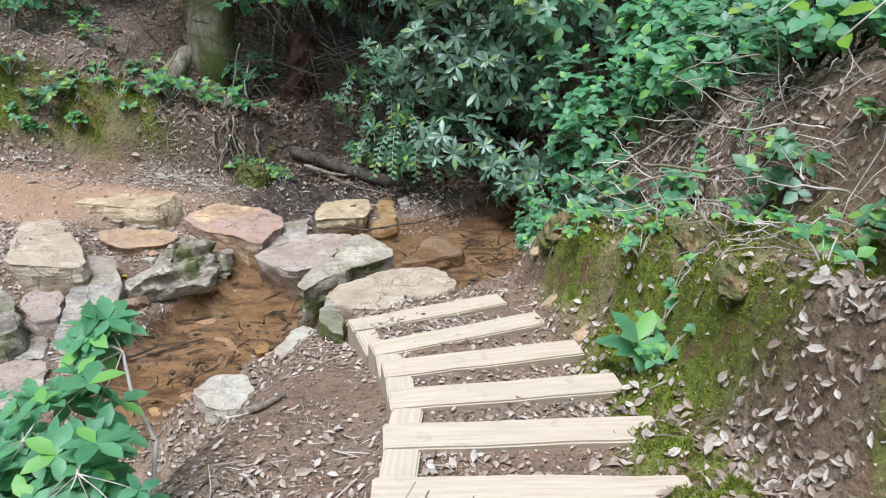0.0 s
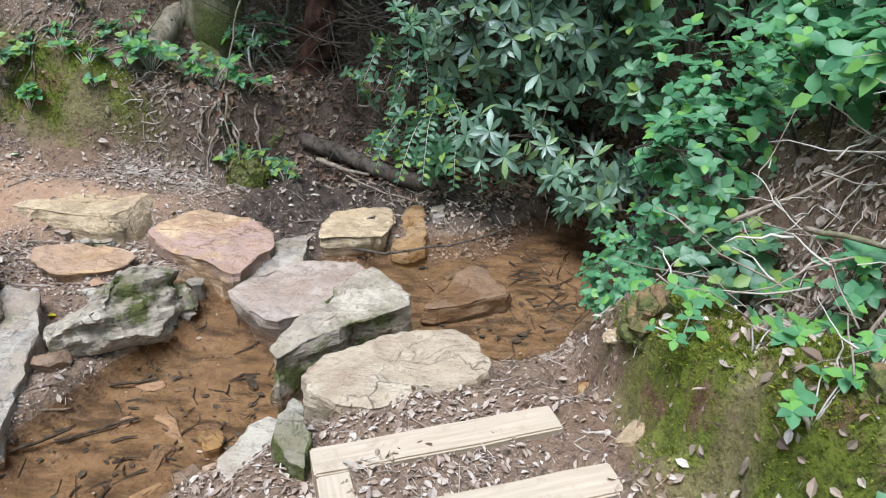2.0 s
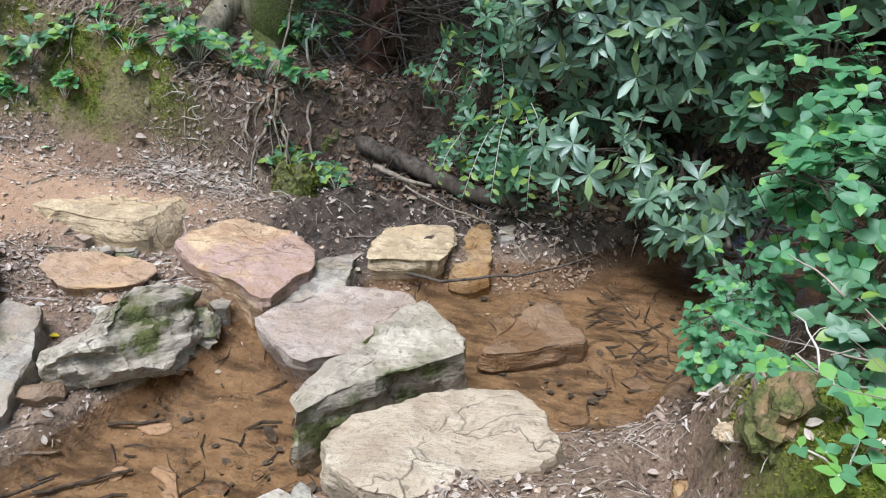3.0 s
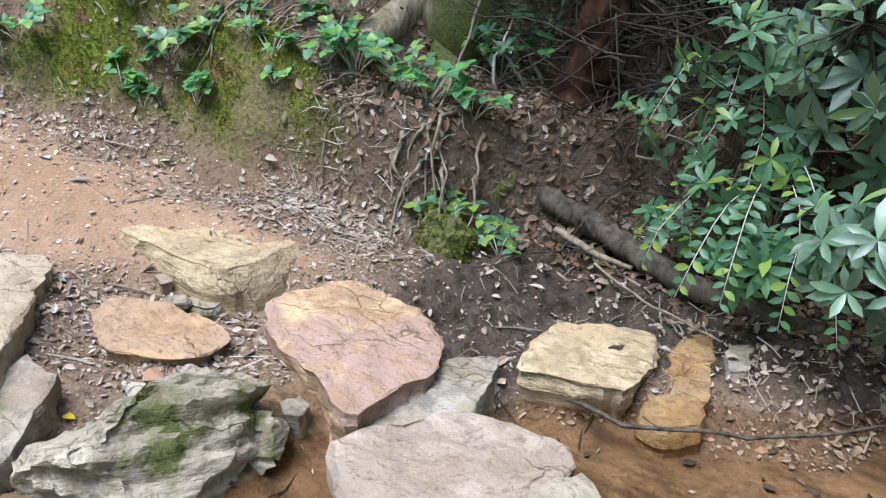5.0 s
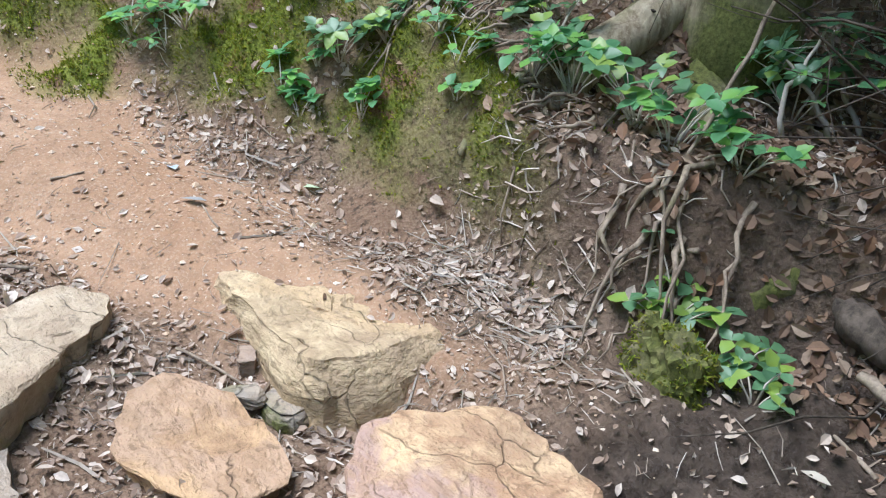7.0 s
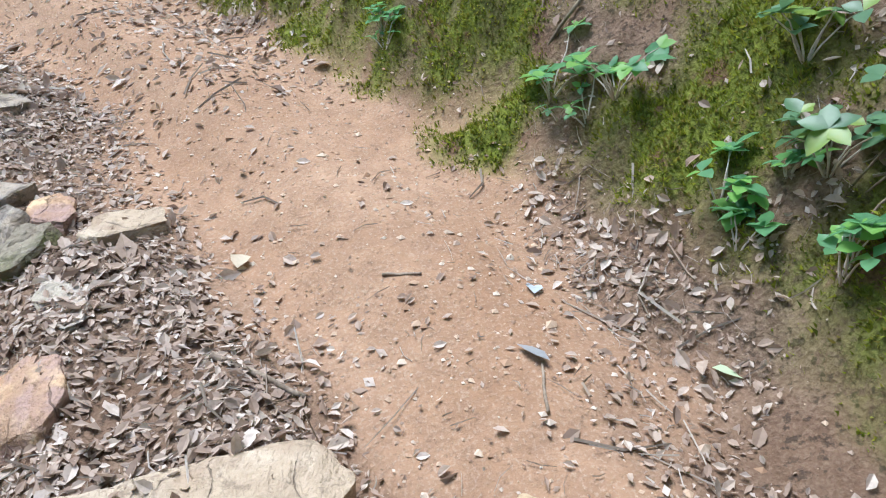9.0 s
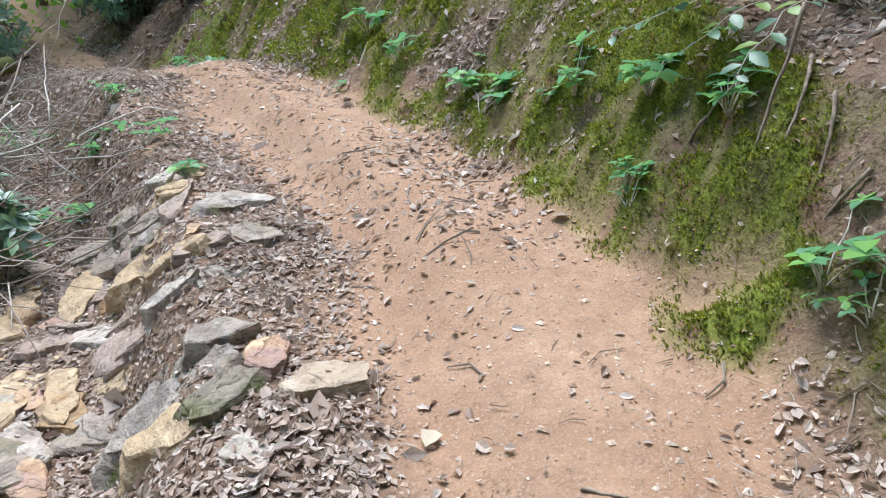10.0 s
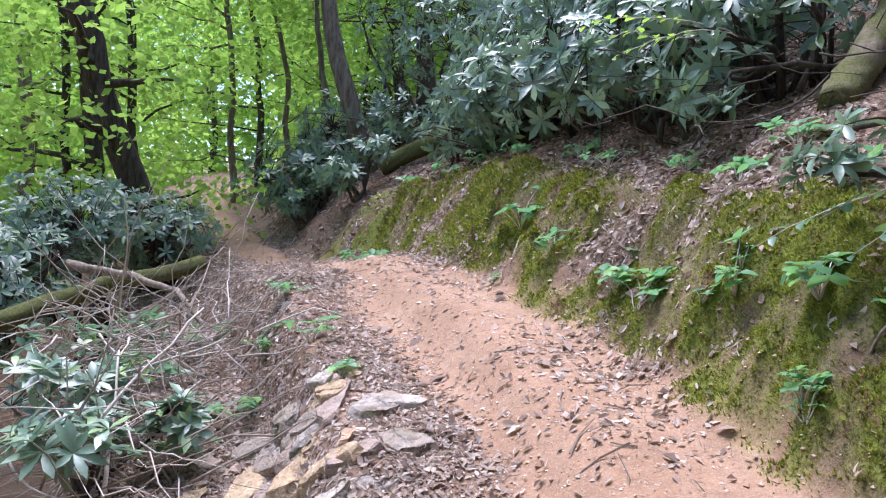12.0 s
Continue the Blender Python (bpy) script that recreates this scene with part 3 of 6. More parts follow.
def whorls(rng, centers, axes, count, length, spread=1.1, droop=0.25):
    """Leaves set round the ends of twigs."""
    base, way, up, size = [], [], [], []
    for c, a in zip(centers, axes):
        a = a / np.linalg.norm(a)
        u = np.cross(a, (0.3, 0.2, 0.93))
        u = u / np.linalg.norm(u)
        v = np.cross(a, u)
        k = rng.integers(count[0], count[1] + 1)
        t0 = rng.uniform(0, 6.28)
        big = rng.uniform(0.75, 1.2)
        for i in range(k):
            t = t0 + 6.283 * i / k + rng.normal(0, 0.15)
            lean = spread + rng.normal(0, 0.2)
            d = math.cos(lean) * a + math.sin(lean) * (math.cos(t) * u + math.sin(t) * v)
            base.append(c), way.append(d), up.append(a), size.append(length * big * rng.uniform(0.7, 1.15))
    return np.array(base), np.array(way), np.array(up), np.array(size)


def tube(points, radii, sides=6, wobble=0.0, rng=None):
    """Verts and quads of a bent, tapered stem."""
    P, R = np.asarray(points, float), np.asarray(radii, float)
    T = unit(np.gradient(P, axis=0))
    ref = np.array((0.31, 0.17, 0.93)) if abs(T[0][2]) < 0.9 else np.array((0.95, 0.2, 0.1))
    U = unit(np.cross(T, ref))
    V = np.cross(T, U)
    a = np.arange(sides) * 2 * np.pi / sides
    rad = R[:, None] * np.ones((1, sides))
    if wobble:
        rad = rad * (1 + wobble * rng.normal(0, 1, rad.shape))
    verts = P[:, None] + rad[:, :, None] * (np.cos(a)[None, :, None] * U[:, None] + np.sin(a)[None, :, None] * V[:, None])
    i, j = np.meshgrid(np.arange(len(P) - 1), np.arange(sides), indexing="ij")
    j2 = (j + 1) % sides
    faces = np.stack([i * sides + j, i * sides + j2, (i + 1) * sides + j2, (i + 1) * sides + j], -1).reshape(-1, 4)
    verts = verts.reshape(-1, 3)
    k = len(verts)
    verts = np.vstack([verts, P[:1], P[-1:]])
    caps = [(k, (q + 1) % sides, q, k) for q in range(sides)] + [(k + 1, k - sides + q, k - sides + (q + 1) % sides, k + 1) for q in range(sides)]
    return verts, np.vstack([faces, caps])


def joined(pieces):
    verts, faces, start = [], [], 0
    for v, f in pieces:
        verts.append(v), faces.append(np.asarray(f) + start)
        start += len(v)
    return np.vstack(verts), np.vstack(faces)


def tris(faces):
    """Quads (some with a doubled corner) as triangles."""
    f = np.asarray(faces)
    a, b = f[:, :3], f[:, [0, 2, 3]]
    return np.vstack([a, b[(b[:, 0] != b[:, 2]) & (b[:, 1] != b[:, 2])]])


def bend(rng, a, b, n=6, sag=0.0, wild=0.05):
    """A crooked line from a to b."""
    a, b = np.asarray(a, float), np.asarray(b, float)
    s = np.linspace(0, 1, n)[:, None]
    L = np.linalg.norm(b - a)
    off = np.cumsum(rng.normal(0, wild * L, (n, 3)), 0)
    off = off - s * off[-1] - (1 - s) * off[0]
    return a + s * (b - a) + off * 0.6 - np.array((0, 0, 1)) * (sag * L * 4 * s * (1 - s))


def add_mesh(name, pieces, material, parent, label="", smooth_faces=True, origin=(0, 0, 0)):
    v, f = joined(pieces)
    f = tris(f) if f.shape[1] == 4 else f
    ob = new(name, mesh_from(name, v - np.asarray(origin, float), f, material, smooth_faces))
    if parent is not None:
        ob.parent = parent
    return tagged(ob, label)

# ---- ground, one sheet to the horizon, and the stream's water ----
def spread(lo, hi, fine, end, growth):
    mid = list(np.arange(lo, hi, fine))
    for sign, start in ((-1, lo), (1, hi)):
        step, v, out = fine, start, []
        while abs(v) < end:
            step *= growth
            v += sign * step
            out.append(v)
        mid = out[::-1] + mid if sign < 0 else mid + [hi] + out
    return np.array(mid)


def build_ground():
    xs, ys = spread(-10.2, 1.8, 0.033, 160, 1.07), spread(-0.6, 7.6, 0.033, 160, 1.07)
    X, Y = np.meshgrid(xs, ys)
    Z = height(X, Y)
    nx, ny = len(xs), len(ys)
    i, j = np.meshgrid(np.arange(nx - 1), np.arange(ny - 1))
    a = j * nx + i
    faces = np.stack([a, a + 1, a + nx + 1, a + nx], -1).reshape(-1, 4)
    me = mesh_from("ground", np.stack([X, Y, Z], -1).reshape(-1, 3), faces, GROUND, True)
    zone = me.color_attributes.new("zone", "FLOAT_COLOR", "POINT")
    trail, moss, mud, sand = zones(X, Y)
    moss = moss * (0.4 + 0.6 * clumps(X, Y))
    zone.data.foreach_set("color", np.stack([z.ravel() for z in (trail, moss, mud, sand)], -1).astype(np.float32).ravel())
    return tagged(new("ground", me), "leaf-littered forest ground with an orange dirt trail and mossy banks", "ground", kind="structure")


ground = build_ground()


def build_water():
    line = [Vector(p) for p in STREAM[:-2]]
    pts, s = [], 0
    for a, b in zip(line, line[1:]):
        k = max(2, int((b - a).length / 0.08))
        pts += [a.lerp(b, q / k) for q in range(k)]
    pts = np.array([tuple(p) for p in pts])
    for _ in range(12):
        pts[1:-1] = (pts[:-2] + 2 * pts[1:-1] + pts[2:]) / 4
    T = unit(np.gradient(pts[:, :2], axis=0))
    N = np.stack([-T[:, 1], T[:, 0]], -1)
    wide = 0.35 + 0.65 * smooth(3.3, 4.1, pts[:, 1]) * smooth(7.2, 6.4, pts[:, 1])
    cols = np.linspace(-1, 1, 25)
    V = np.zeros((len(pts), 25, 3))
    for k, c in enumerate(cols):
        V[:, k, :2] = pts[:, :2] + N * (c * wide)[:, None]
        V[:, k, 2] = pts[:, 2] + 0.004 * relief(V[:, k, 0] * 5, V[:, k, 1] * 5, 2, 3)
    i, j = np.meshgrid(np.arange(24), np.arange(len(pts) - 1))
    a = j * 25 + i
    faces = np.stack([a, a + 25, a + 26, a + 1], -1).reshape(-1, 4)
    faces = faces if np.cross(V[1, 0] - V[0, 0], V[1, 1] - V[0, 0])[2] > 0 else faces[:, ::-1]
    me = mesh_from("water", V.reshape(-1, 3), faces, WATER, True)
    ob = tagged(new("water", me), "clear shallow stream water over orange sand", "water", kind="structure")
    ob.visible_shadow = False
    return ob


water = build_water()

# ---- stones ----
def stone(name, label, key, at, top, thick, outline, slope=(0.0, 0.0), flare=0.06, rough=0.014, group="", seed=0, chip=0.3, cut=0.12):
    """A rough slab: an outline round its middle, a sloping top, a broken side and rounded edges. Its origin is the middle of its top."""
    rng = np.random.default_rng(seed + len(outline) * 7 + int(abs(at[0] * 100)))
    outline = [(a[0] + f * (b[0] - a[0]), a[1] + f * (b[1] - a[1])) for a, b in zip(outline, outline[1:] + outline[:1]) for f in (cut, 1 - cut)]
    ring = []
    for (x0, y0), (x1, y1) in zip(outline, outline[1:] + outline[:1]):
        L = math.hypot(x1 - x0, y1 - y0)
        k = max(1, int(L / 0.035))
        for q in range(k):
            f = q / k
            w = 0.0 if q == 0 else rng.normal(0, 0.006)
            ring.append((x0 + f * (x1 - x0) + w * (y1 - y0) / L, y0 + f * (y1 - y0) - w * (x1 - x0) / L))
    P = np.array(ring)
    area = 0.5 * np.sum(P[:, 0] * np.roll(P[:, 1], -1) - P[:, 1] * np.roll(P[:, 0], -1))
    P = P if area > 0 else P[::-1]
    n = len(P)
    size = np.abs(P).max()
    bm = bmesh.new()
    loops = []
    chipped = 1 - chip * 0.12 * np.abs(lattice(np.arange(n) * 0.31 + seed, np.zeros(n), seed))
    for scale, drop in ((0.15, 0.0), (0.3, 0.0), (0.45, 0.0), (0.6, 0.0), (0.74, 0.0), (0.86, 0.0), (0.94, 0.001), (0.98, 0.005), (1.0, 0.014), (1.0 + flare * 0.2, thick * 0.12), (1.0 + flare * 0.35, thick * 0.2), (1.0 + flare * 0.5, thick * 0.3), (1.0 + flare * 0.65, thick * 0.4),
                        (1.0 + flare * 0.8, thick * 0.52), (1.0 + flare, thick * 0.7), (0.97 + flare, thick)):
        loop = []
        for k, (x, y) in enumerate(P * scale):
            c = chipped[k] if 0.5 < scale else 1.0
            if drop > 0.012:
                c *= 1.0 + 0.045 * math.floor(2.5 * noise.noise(Vector((x * 1.5, y * 1.5, drop * 26 + seed)))) / 2.5
            x, y = x * c, y * c
            z = slope[0] * x + slope[1] * y - min(drop, thick)
            loop.append(bm.verts.new((x, y, z)))
        loops.append(loop)
    mid = bm.verts.new((0, 0, 0))
    for k in range(n):
        bm.faces.new((mid, loops[0][k], loops[0][(k + 1) % n]))
    for a, b in zip(loops, loops[1:]):
        for k in range(n):
            bm.faces.new((a[k], b[k], b[(k + 1) % n], a[(k + 1) % n]))
    bm.faces.new(loops[-1][::-1])
    bm.normal_update()
    for v in bm.verts:
        q = v.co * 3.2 + Vector((at[0] * 3, at[1] * 3, seed))
        d = noise.noise(q) * 1.6 + noise.noise(q * 2.7) * 0.8 + noise.noise(q * 6) * 0.5 + noise.noise(q * 13) * 0.25
        side = 1.0 - abs(v.normal.z)
        ledge = math.floor((noise.noise(q * 0.9 + Vector((5, 5, 5))) + 0.18 * noise.noise(q * 4)) * 3.2) / 3.2
        v.co += v.normal * (d * rough * (0.75 + 1.1 * side)) + Vector((0, 0, 0.035 * min(ledge, 0.0) * (1.0 - side)))
    bmesh.ops.recalc_face_normals(bm, faces=bm.faces)
    me = bpy.data.meshes.new(name)
    bm.to_mesh(me)
    bm.free()
    me.materials.append(STONES[key])
    for p in me.polygons:
        p.use_smooth = True
    me.set_sharp_from_angle(angle=radians(24))
    ob = new(name, me)
    ob.location = (at[0], at[1], top)
    return tagged(ob, label, "stone", group)


def rock(name, label, key, at, size, turn, seed, group="", tilt=(0.0, 0.0), rough=0.03, cuts=11):
    """A broken lump of rock: a ball cut flat by many planes, then roughened. Its origin is its middle."""
    rng = np.random.default_rng(seed)
    bm = bmesh.new()
    bmesh.ops.create_icosphere(bm, subdivisions=5 if max(size) > 0.2 else 4, radius=1.0)
    V = np.array([v.co for v in bm.verts])
    for k in range(cuts):
        d = unit(rng.normal(0, 1, 3))
        V = V - np.maximum(0, V @ d - rng.uniform(0.5, 0.82))[:, None] * d
    for v, q in zip(bm.verts, V):
        v.co = Vector(q)
    bm.normal_update()
    for v in bm.verts:
        q = v.co * 1.6 + Vector((seed * 1.7, 0, 0))
        d = noise.noise(q) + 0.6 * noise.noise(q * 2.6) + 0.4 * noise.noise(q * 6) + 0.25 * noise.noise(q * 14)
        ledge = math.floor(4 * noise.noise(Vector((q.x * 0.6, q.y * 0.6, q.z * 3.0)))) / 4
        v.co += v.normal * (d * rough * 2 + ledge * rough * 2.2)
        v.co = Vector((v.co.x * size[0], v.co.y * size[1], v.co.z * size[2]))
    me = bpy.data.meshes.new(name)
    bm.to_mesh(me)
    bm.free()
    me.materials.append(STONES[key])
    for p in me.polygons:
        p.use_smooth = True
    me.set_sharp_from_angle(angle=radians(26))
    ob = new(name, me)
    ob.matrix_world = pose(*at, tilt[0], tilt[1], turn)
    return tagged(ob, label, "stone", group)


STEPPING = "stepping stones across the stream"
stone("stepping_stone", "wide cream stepping stone below the wooden steps", "cream", (-0.32, 4.38), 0.255, 0.4,
      [(-0.41, -0.03), (-0.34, 0.1), (-0.03, 0.3), (0.25, 0.38), (0.35, 0.3), (0.47, 0.01), (0.25, -0.21), (-0.03, -0.33), (-0.18, -0.31), (-0.34, -0.21)], (0.04, -0.05), group=STEPPING)
stone("stepping_stone", "tilted grey stepping stone with mossy dark sides", "lichen", (-0.68, 4.87), 0.2, 0.4,
      [(-0.31, -0.34), (-0.18, -0.06), (0.09, 0.47), (0.16, 0.45), (0.4, 0.16), (0.18, 0.01), (-0.12, -0.27), (-0.22, -0.42)], (-0.02, 0.08), 0.02, 0.02, STEPPING)
stone("stepping_stone", "flat purplish-grey stepping stone in the stream", "violet", (-1.0, 5.28), 0.11, 0.34,
      [(-0.41, -0.1), (-0.3, 0.08), (-0.09, 0.27), (0.3, 0.27), (0.38, 0.18), (0.18, -0.25), (-0.04, -0.42)], (0.05, 0.0), -0.12, group=STEPPING)
stone("stepping_stone", "broad orange and pink slab at the stream edge", "rust", (-1.61, 5.65), 0.17, 0.3,
      [(-0.47, -0.01), (-0.45, 0.15), (-0.25, 0.39), (0.03, 0.35), (0.32, 0.19), (0.38, 0.01), (0.31, -0.16), (0.25, -0.38), (0.07, -0.3), (-0.22, -0.2)], (-0.04, 0.02), -0.06, group=STEPPING)
stone("stepping_stone", "low grey slab leaning against an orange slab", "grey", (-1.25, 5.65), 0.09, 0.26,
      [(-0.2, -0.26), (-0.17, -0.05), (-0.04, 0.17), (0.07, 0.3), (0.16, 0.27), (0.21, -0.11), (-0.04, -0.34)], (0.05, 0.05), group=STEPPING)
stone("stone_block", "squared tan ridged stone block on the mud", "tan", (-0.84, 6.16), 0.1, 0.2,
      [(-0.21, 0.12), (-0.02, 0.24), (0.18, 0.31), (0.22, 0.24), (0.24, -0.2), (0.01, -0.26), (-0.21, -0.31), (-0.24, -0.13)], (0.0, -0.03), -0.1)
stone("stone_block", "wet amber stone block half in the water", "amber", (-0.49, 6.28), 0.02, 0.2,
      [(-0.08, 0.3), (0.05, 0.38), (0.09, 0.16), (0.13, -0.22), (0.01, -0.34), (-0.09, -0.31), (-0.1, 0.04)], (0.0, 0.05))
stone("trail_stone", "pointed tan stone half buried in the trail", "tan", (-2.5, 5.86), 0.285, 0.32,
      [(-0.49, -0.18), (-0.36, -0.03), (-0.13, 0.22), (0.12, 0.28), (0.3, 0.21), (0.3, -0.03), (0.24, -0.21), (0.04, -0.23)], (-0.02, -0.02), 0.3)
stone("trail_stone", "thin rust-brown flat stone beside the trail", "ochre", (-2.28, 5.31), 0.17, 0.12,
      [(-0.3, -0.09), (-0.34, 0.06), (-0.1, 0.16), (0.22, 0.15), (0.26, 0.11), (0.23, -0.04), (0.16, -0.14), (-0.09, -0.21)], (-0.08, 0.0), -0.12)
rock("boulder", "dark jagged boulder with moss at the pool", "lichen", (-1.82, 4.93, 0.0), (0.48, 0.3, 0.31), 58, 23, tilt=(-20, 10), rough=0.05, cuts=15)
stone("trail_stone", "large pale grey flat slab beside the trail", "cream", (-2.81, 4.92), 0.29, 0.36,
      [(-0.17, -0.27), (-0.32, 0.31), (-0.21, 0.45), (-0.04, 0.38), (0.4, -0.2), (0.4, -0.36), (-0.06, -0.34)], (-0.02, 0.04), 0.02)
stone("pool_stone", "long grey stone slab sloping to the pool", "grey", (-2.28, 4.39), 0.1, 0.36,
      [(-0.25, 0.52), (-0.02, 0.51), (0.2, -0.03), (0.3, -0.49), (-0.05, -0.49), (-0.19, -0.0)], (0.0, 0.2), 0.05)
stone("pool_stone", "small purplish-grey stone beside a long slab", "violet", (-2.61, 4.37), 0.1, 0.2, [(-0.16, -0.01), (-0.14, 0.2), (0.04, 0.22), (0.2, -0.16), (0.08, -0.25)])
stone("pool_stone", "low grey stone in the litter", "grey", (-2.52, 4.0), -0.0, 0.2, [(-0.07, -0.14), (-0.14, 0.12), (0.05, 0.14), (0.16, -0.14)])
stone("pool_stone", "low violet-grey rock under green plants", "violet", (-2.47, 3.59), 0.02, 0.36, [(-0.26, 0.09), (-0.08, 0.24), (0.14, 0.25), (0.26, -0.04), (0.08, -0.3), (-0.15, -0.21)])
stone("pool_stone", "squat mossy stone in the litter", "mossy", (-2.77, 4.16), 0.16, 0.3, [(-0.24, 0.22), (-0.13, 0.29), (0.01, 0.21), (0.24, -0.21), (0.18, -0.31), (-0.04, -0.21)])
stone("pool_stone", "pale stone at the outlet of the pool", "pale", (-1.15, 3.44), 0.1, 0.35, [(-0.17, -0.04), (-0.12, 0.13), (0.08, 0.18), (0.17, 0.03), (0.11, -0.14), (-0.06, -0.17)], (-0.1, 0.05), 0.35, 0.02)
stone("pool_stone", "pale flat stone on the edge of the pool", "pale", (-0.85, 3.99), 0.07, 0.25, [(-0.14, -0.12), (-0.01, 0.19), (0.08, 0.15), (0.1, -0.01), (-0.02, -0.21)])
stone("edge_stone", "upright moss-covered stone beside the wooden steps", "mossy", (-0.59, 3.76), 0.38, 0.5, [(-0.08, -0.02), (-0.06, 0.18), (-0.01, 0.16), (0.06, -0.02), (0.09, -0.18), (0.0, -0.14)], (0.0, 0.1))
stone("stream_stone", "wet brown slab just under the water", "wet", (-0.05, 5.57), -0.018, 0.12, [(-0.25, -0.27), (-0.17, -0.04), (0.01, 0.3), (0.12, 0.2), (0.28, -0.03), (0.0, -0.18)], (0.0, 0.03))
stone("stream_stone", "small grey stone on the mud", "grey", (-0.31, 6.49), 0.05, 0.12, [(-0.06, 0.08), (0.03, 0.12), (0.06, -0.08), (-0.03, -0.13)])
stone("pebble", "ochre pebble beside the bottom step", "amber", (0.55, 4.31), 0.29, 0.1, [(-0.05, 0.03), (0.07, 0.05), (0.05, -0.04), (-0.04, -0.06)])
stone("pebble", "ochre pebble beside the bottom step", "amber", (0.5, 4.24), 0.27, 0.1, [(-0.04, 0.03), (0.05, 0.03), (0.03, -0.03), (-0.04, -0.04)])
stone("stream_stone", "small mossy stone between two slabs", "mossy", (-1.64, 5.32), 0.06, 0.2, [(-0.09, 0.01), (-0.05, 0.07), (0.06, 0.03), (0.06, -0.04), (0.0, -0.07)])
stone("trail_stone", "broken grey stone in front of a tan stone", "grey", (-2.34, 5.62), 0.15, 0.12, [(-0.13, 0.01), (-0.03, 0.06), (0.1, 0.04), (0.07, -0.06), (-0.03, -0.07)])
stone("trail_stone", "rounded violet-grey stone in the litter", "violet", (-2.58, 5.6), 0.19, 0.12, [(-0.08, 0.0), (-0.02, 0.06), (0.06, -0.0), (0.04, -0.05)])
stone("trail_stone", "small pale stone in the litter", "pale", (-2.15, 5.06), 0.11, 0.12, [(-0.07, -0.01), (-0.04, 0.07), (0.07, 0.02), (0.05, -0.06)])
stone("pebble", "yellow pebble in the pool", "amber", (-1.14, 4.19), -0.105, 0.08, [(-0.05, 0.04), (0.01, 0.06), (0.05, -0.03), (-0.0, -0.06)])
stone("pool_stone", "dark wet stone at the pool edge", "wet", (-1.11, 3.88), -0.03, 0.2, [(-0.1, 0.03), (-0.01, 0.11), (0.08, 0.03), (0.07, -0.07), (-0.03, -0.09)])

rng_b = np.random.default_rng(88)
for k in range(30):
    x, y = (rng_b.uniform(-1.75, -0.85), rng_b.uniform(3.5, 4.75)) if k % 3 else (rng_b.uniform(-0.4, 0.5), rng_b.uniform(4.95, 6.0))
    a = rng_b.uniform(0.04, 0.11)
    rock("stream_stone", "brown stone on the bed of the stream", ("wet", "wet", "ochre")[k % 3], (x, y, ground_at(x, y)), (a, a * rng_b.uniform(0.5, 0.85), a * 0.3), rng_b.uniform(0, 180), 700 + k, "stones on the stream bed")
for x, y, z, a, b, c, turn, key, label in ((-2.05, 4.5, 0.03, 0.13, 0.09, 0.08, 30, "wet", "dark wet stone beside the boulder"), (-1.62, 5.18, 0.0, 0.09, 0.07, 0.09, 70, "mossy", "small mossy stone wedged under a slab"), (-2.0, 5.2, 0.1, 0.09, 0.06, 0.06, 10, "violet", "grey stone in the litter"),
                                           (-2.42, 5.5, 0.15, 0.08, 0.05, 0.04, 40, "grey", "flaky grey stone in the litter"), (-1.3, 3.62, -0.02, 0.12, 0.08, 0.07, 60, "wet", "dark wet stone at the outlet")):
    rock("pool_stone", label, key, (x, y, z), (a, b, c), turn, int(abs(x * 300 + y * 77)))

# broken stones that hold the lower edge of the trail
PILE = "broken stones on the slope below the trail"


def pile_stone(x, y, half, wide, turn, key, label, rise=0.035):
    c, s = math.cos(radians(turn)), math.sin(radians(turn))
    rng = np.random.default_rng(int(abs(x * 1000 + y * 100)))
    shape = [(-1, -0.4), (-0.55, -1), (0.4, -0.9), (1, -0.5), (0.95, 0.45), (0.3, 1), (-0.6, 0.85)]
    ring = []
    for u, v in shape:
        u, v = 1.3 * half * u * rng.uniform(0.85, 1.12), 1.25 * wide * v * rng.uniform(0.7, 1.15)
        ring.append((c * u - s * v, s * u + c * v))
    e = 0.12
    gx, gy = (ground_at(x + e, y) - ground_at(x - e, y)) / (2 * e), (ground_at(x, y + e) - ground_at(x, y - e)) / (2 * e)
    gx, gy = max(-0.7, min(0.7, gx * 0.8)), max(-0.7, min(0.7, gy * 0.8))
    stone("broken_stone", label, key, (x, y), ground_at(x, y) + rise, 0.2, ring, (gx, gy), 0.12, 0.02, PILE, int(half * 1000), 0.8, 0.08)


GREY, TAN, PALE = "angular grey stone bedded in the slope", "long tan stone bedded in the slope", "pale cream stone bedded in the litter"
for row in ((-5.68, 2.58, 0.2, 0.08, 64, "grey"), (-5.4, 3.07, 0.19, 0.06, -159, "violet"), (-5.43, 3.36, 0.16, 0.1, 176, "grey"), (-5.52, 3.47, 0.09, 0.06, 90, "pale"),
            (-5.6, 2.45, 0.2, 0.12, 56, "grey"), (-5.69, 2.24, 0.1, 0.07, 117, "grey"), (-5.55, 2.03, 0.15, 0.08, -164, "violet"), (-5.0, 3.75, 0.12, 0.09, 151, "grey"),
            (-4.65, 3.82, 0.13, 0.07, 163, "grey"), (-4.67, 2.86, 0.1, 0.08, 146, "violet"), (-4.04, 3.99, 0.21, 0.13, 76, "grey"), (-4.21, 4.08, 0.11, 0.05, 139, "grey"),
            (-3.9, 4.25, 0.11, 0.08, 159, "mossy"), (-5.4, 2.9, 0.14, 0.06, 69, "grey"), (-4.79, 3.61, 0.1, 0.05, 150, "violet")):
    pile_stone(*row, GREY)
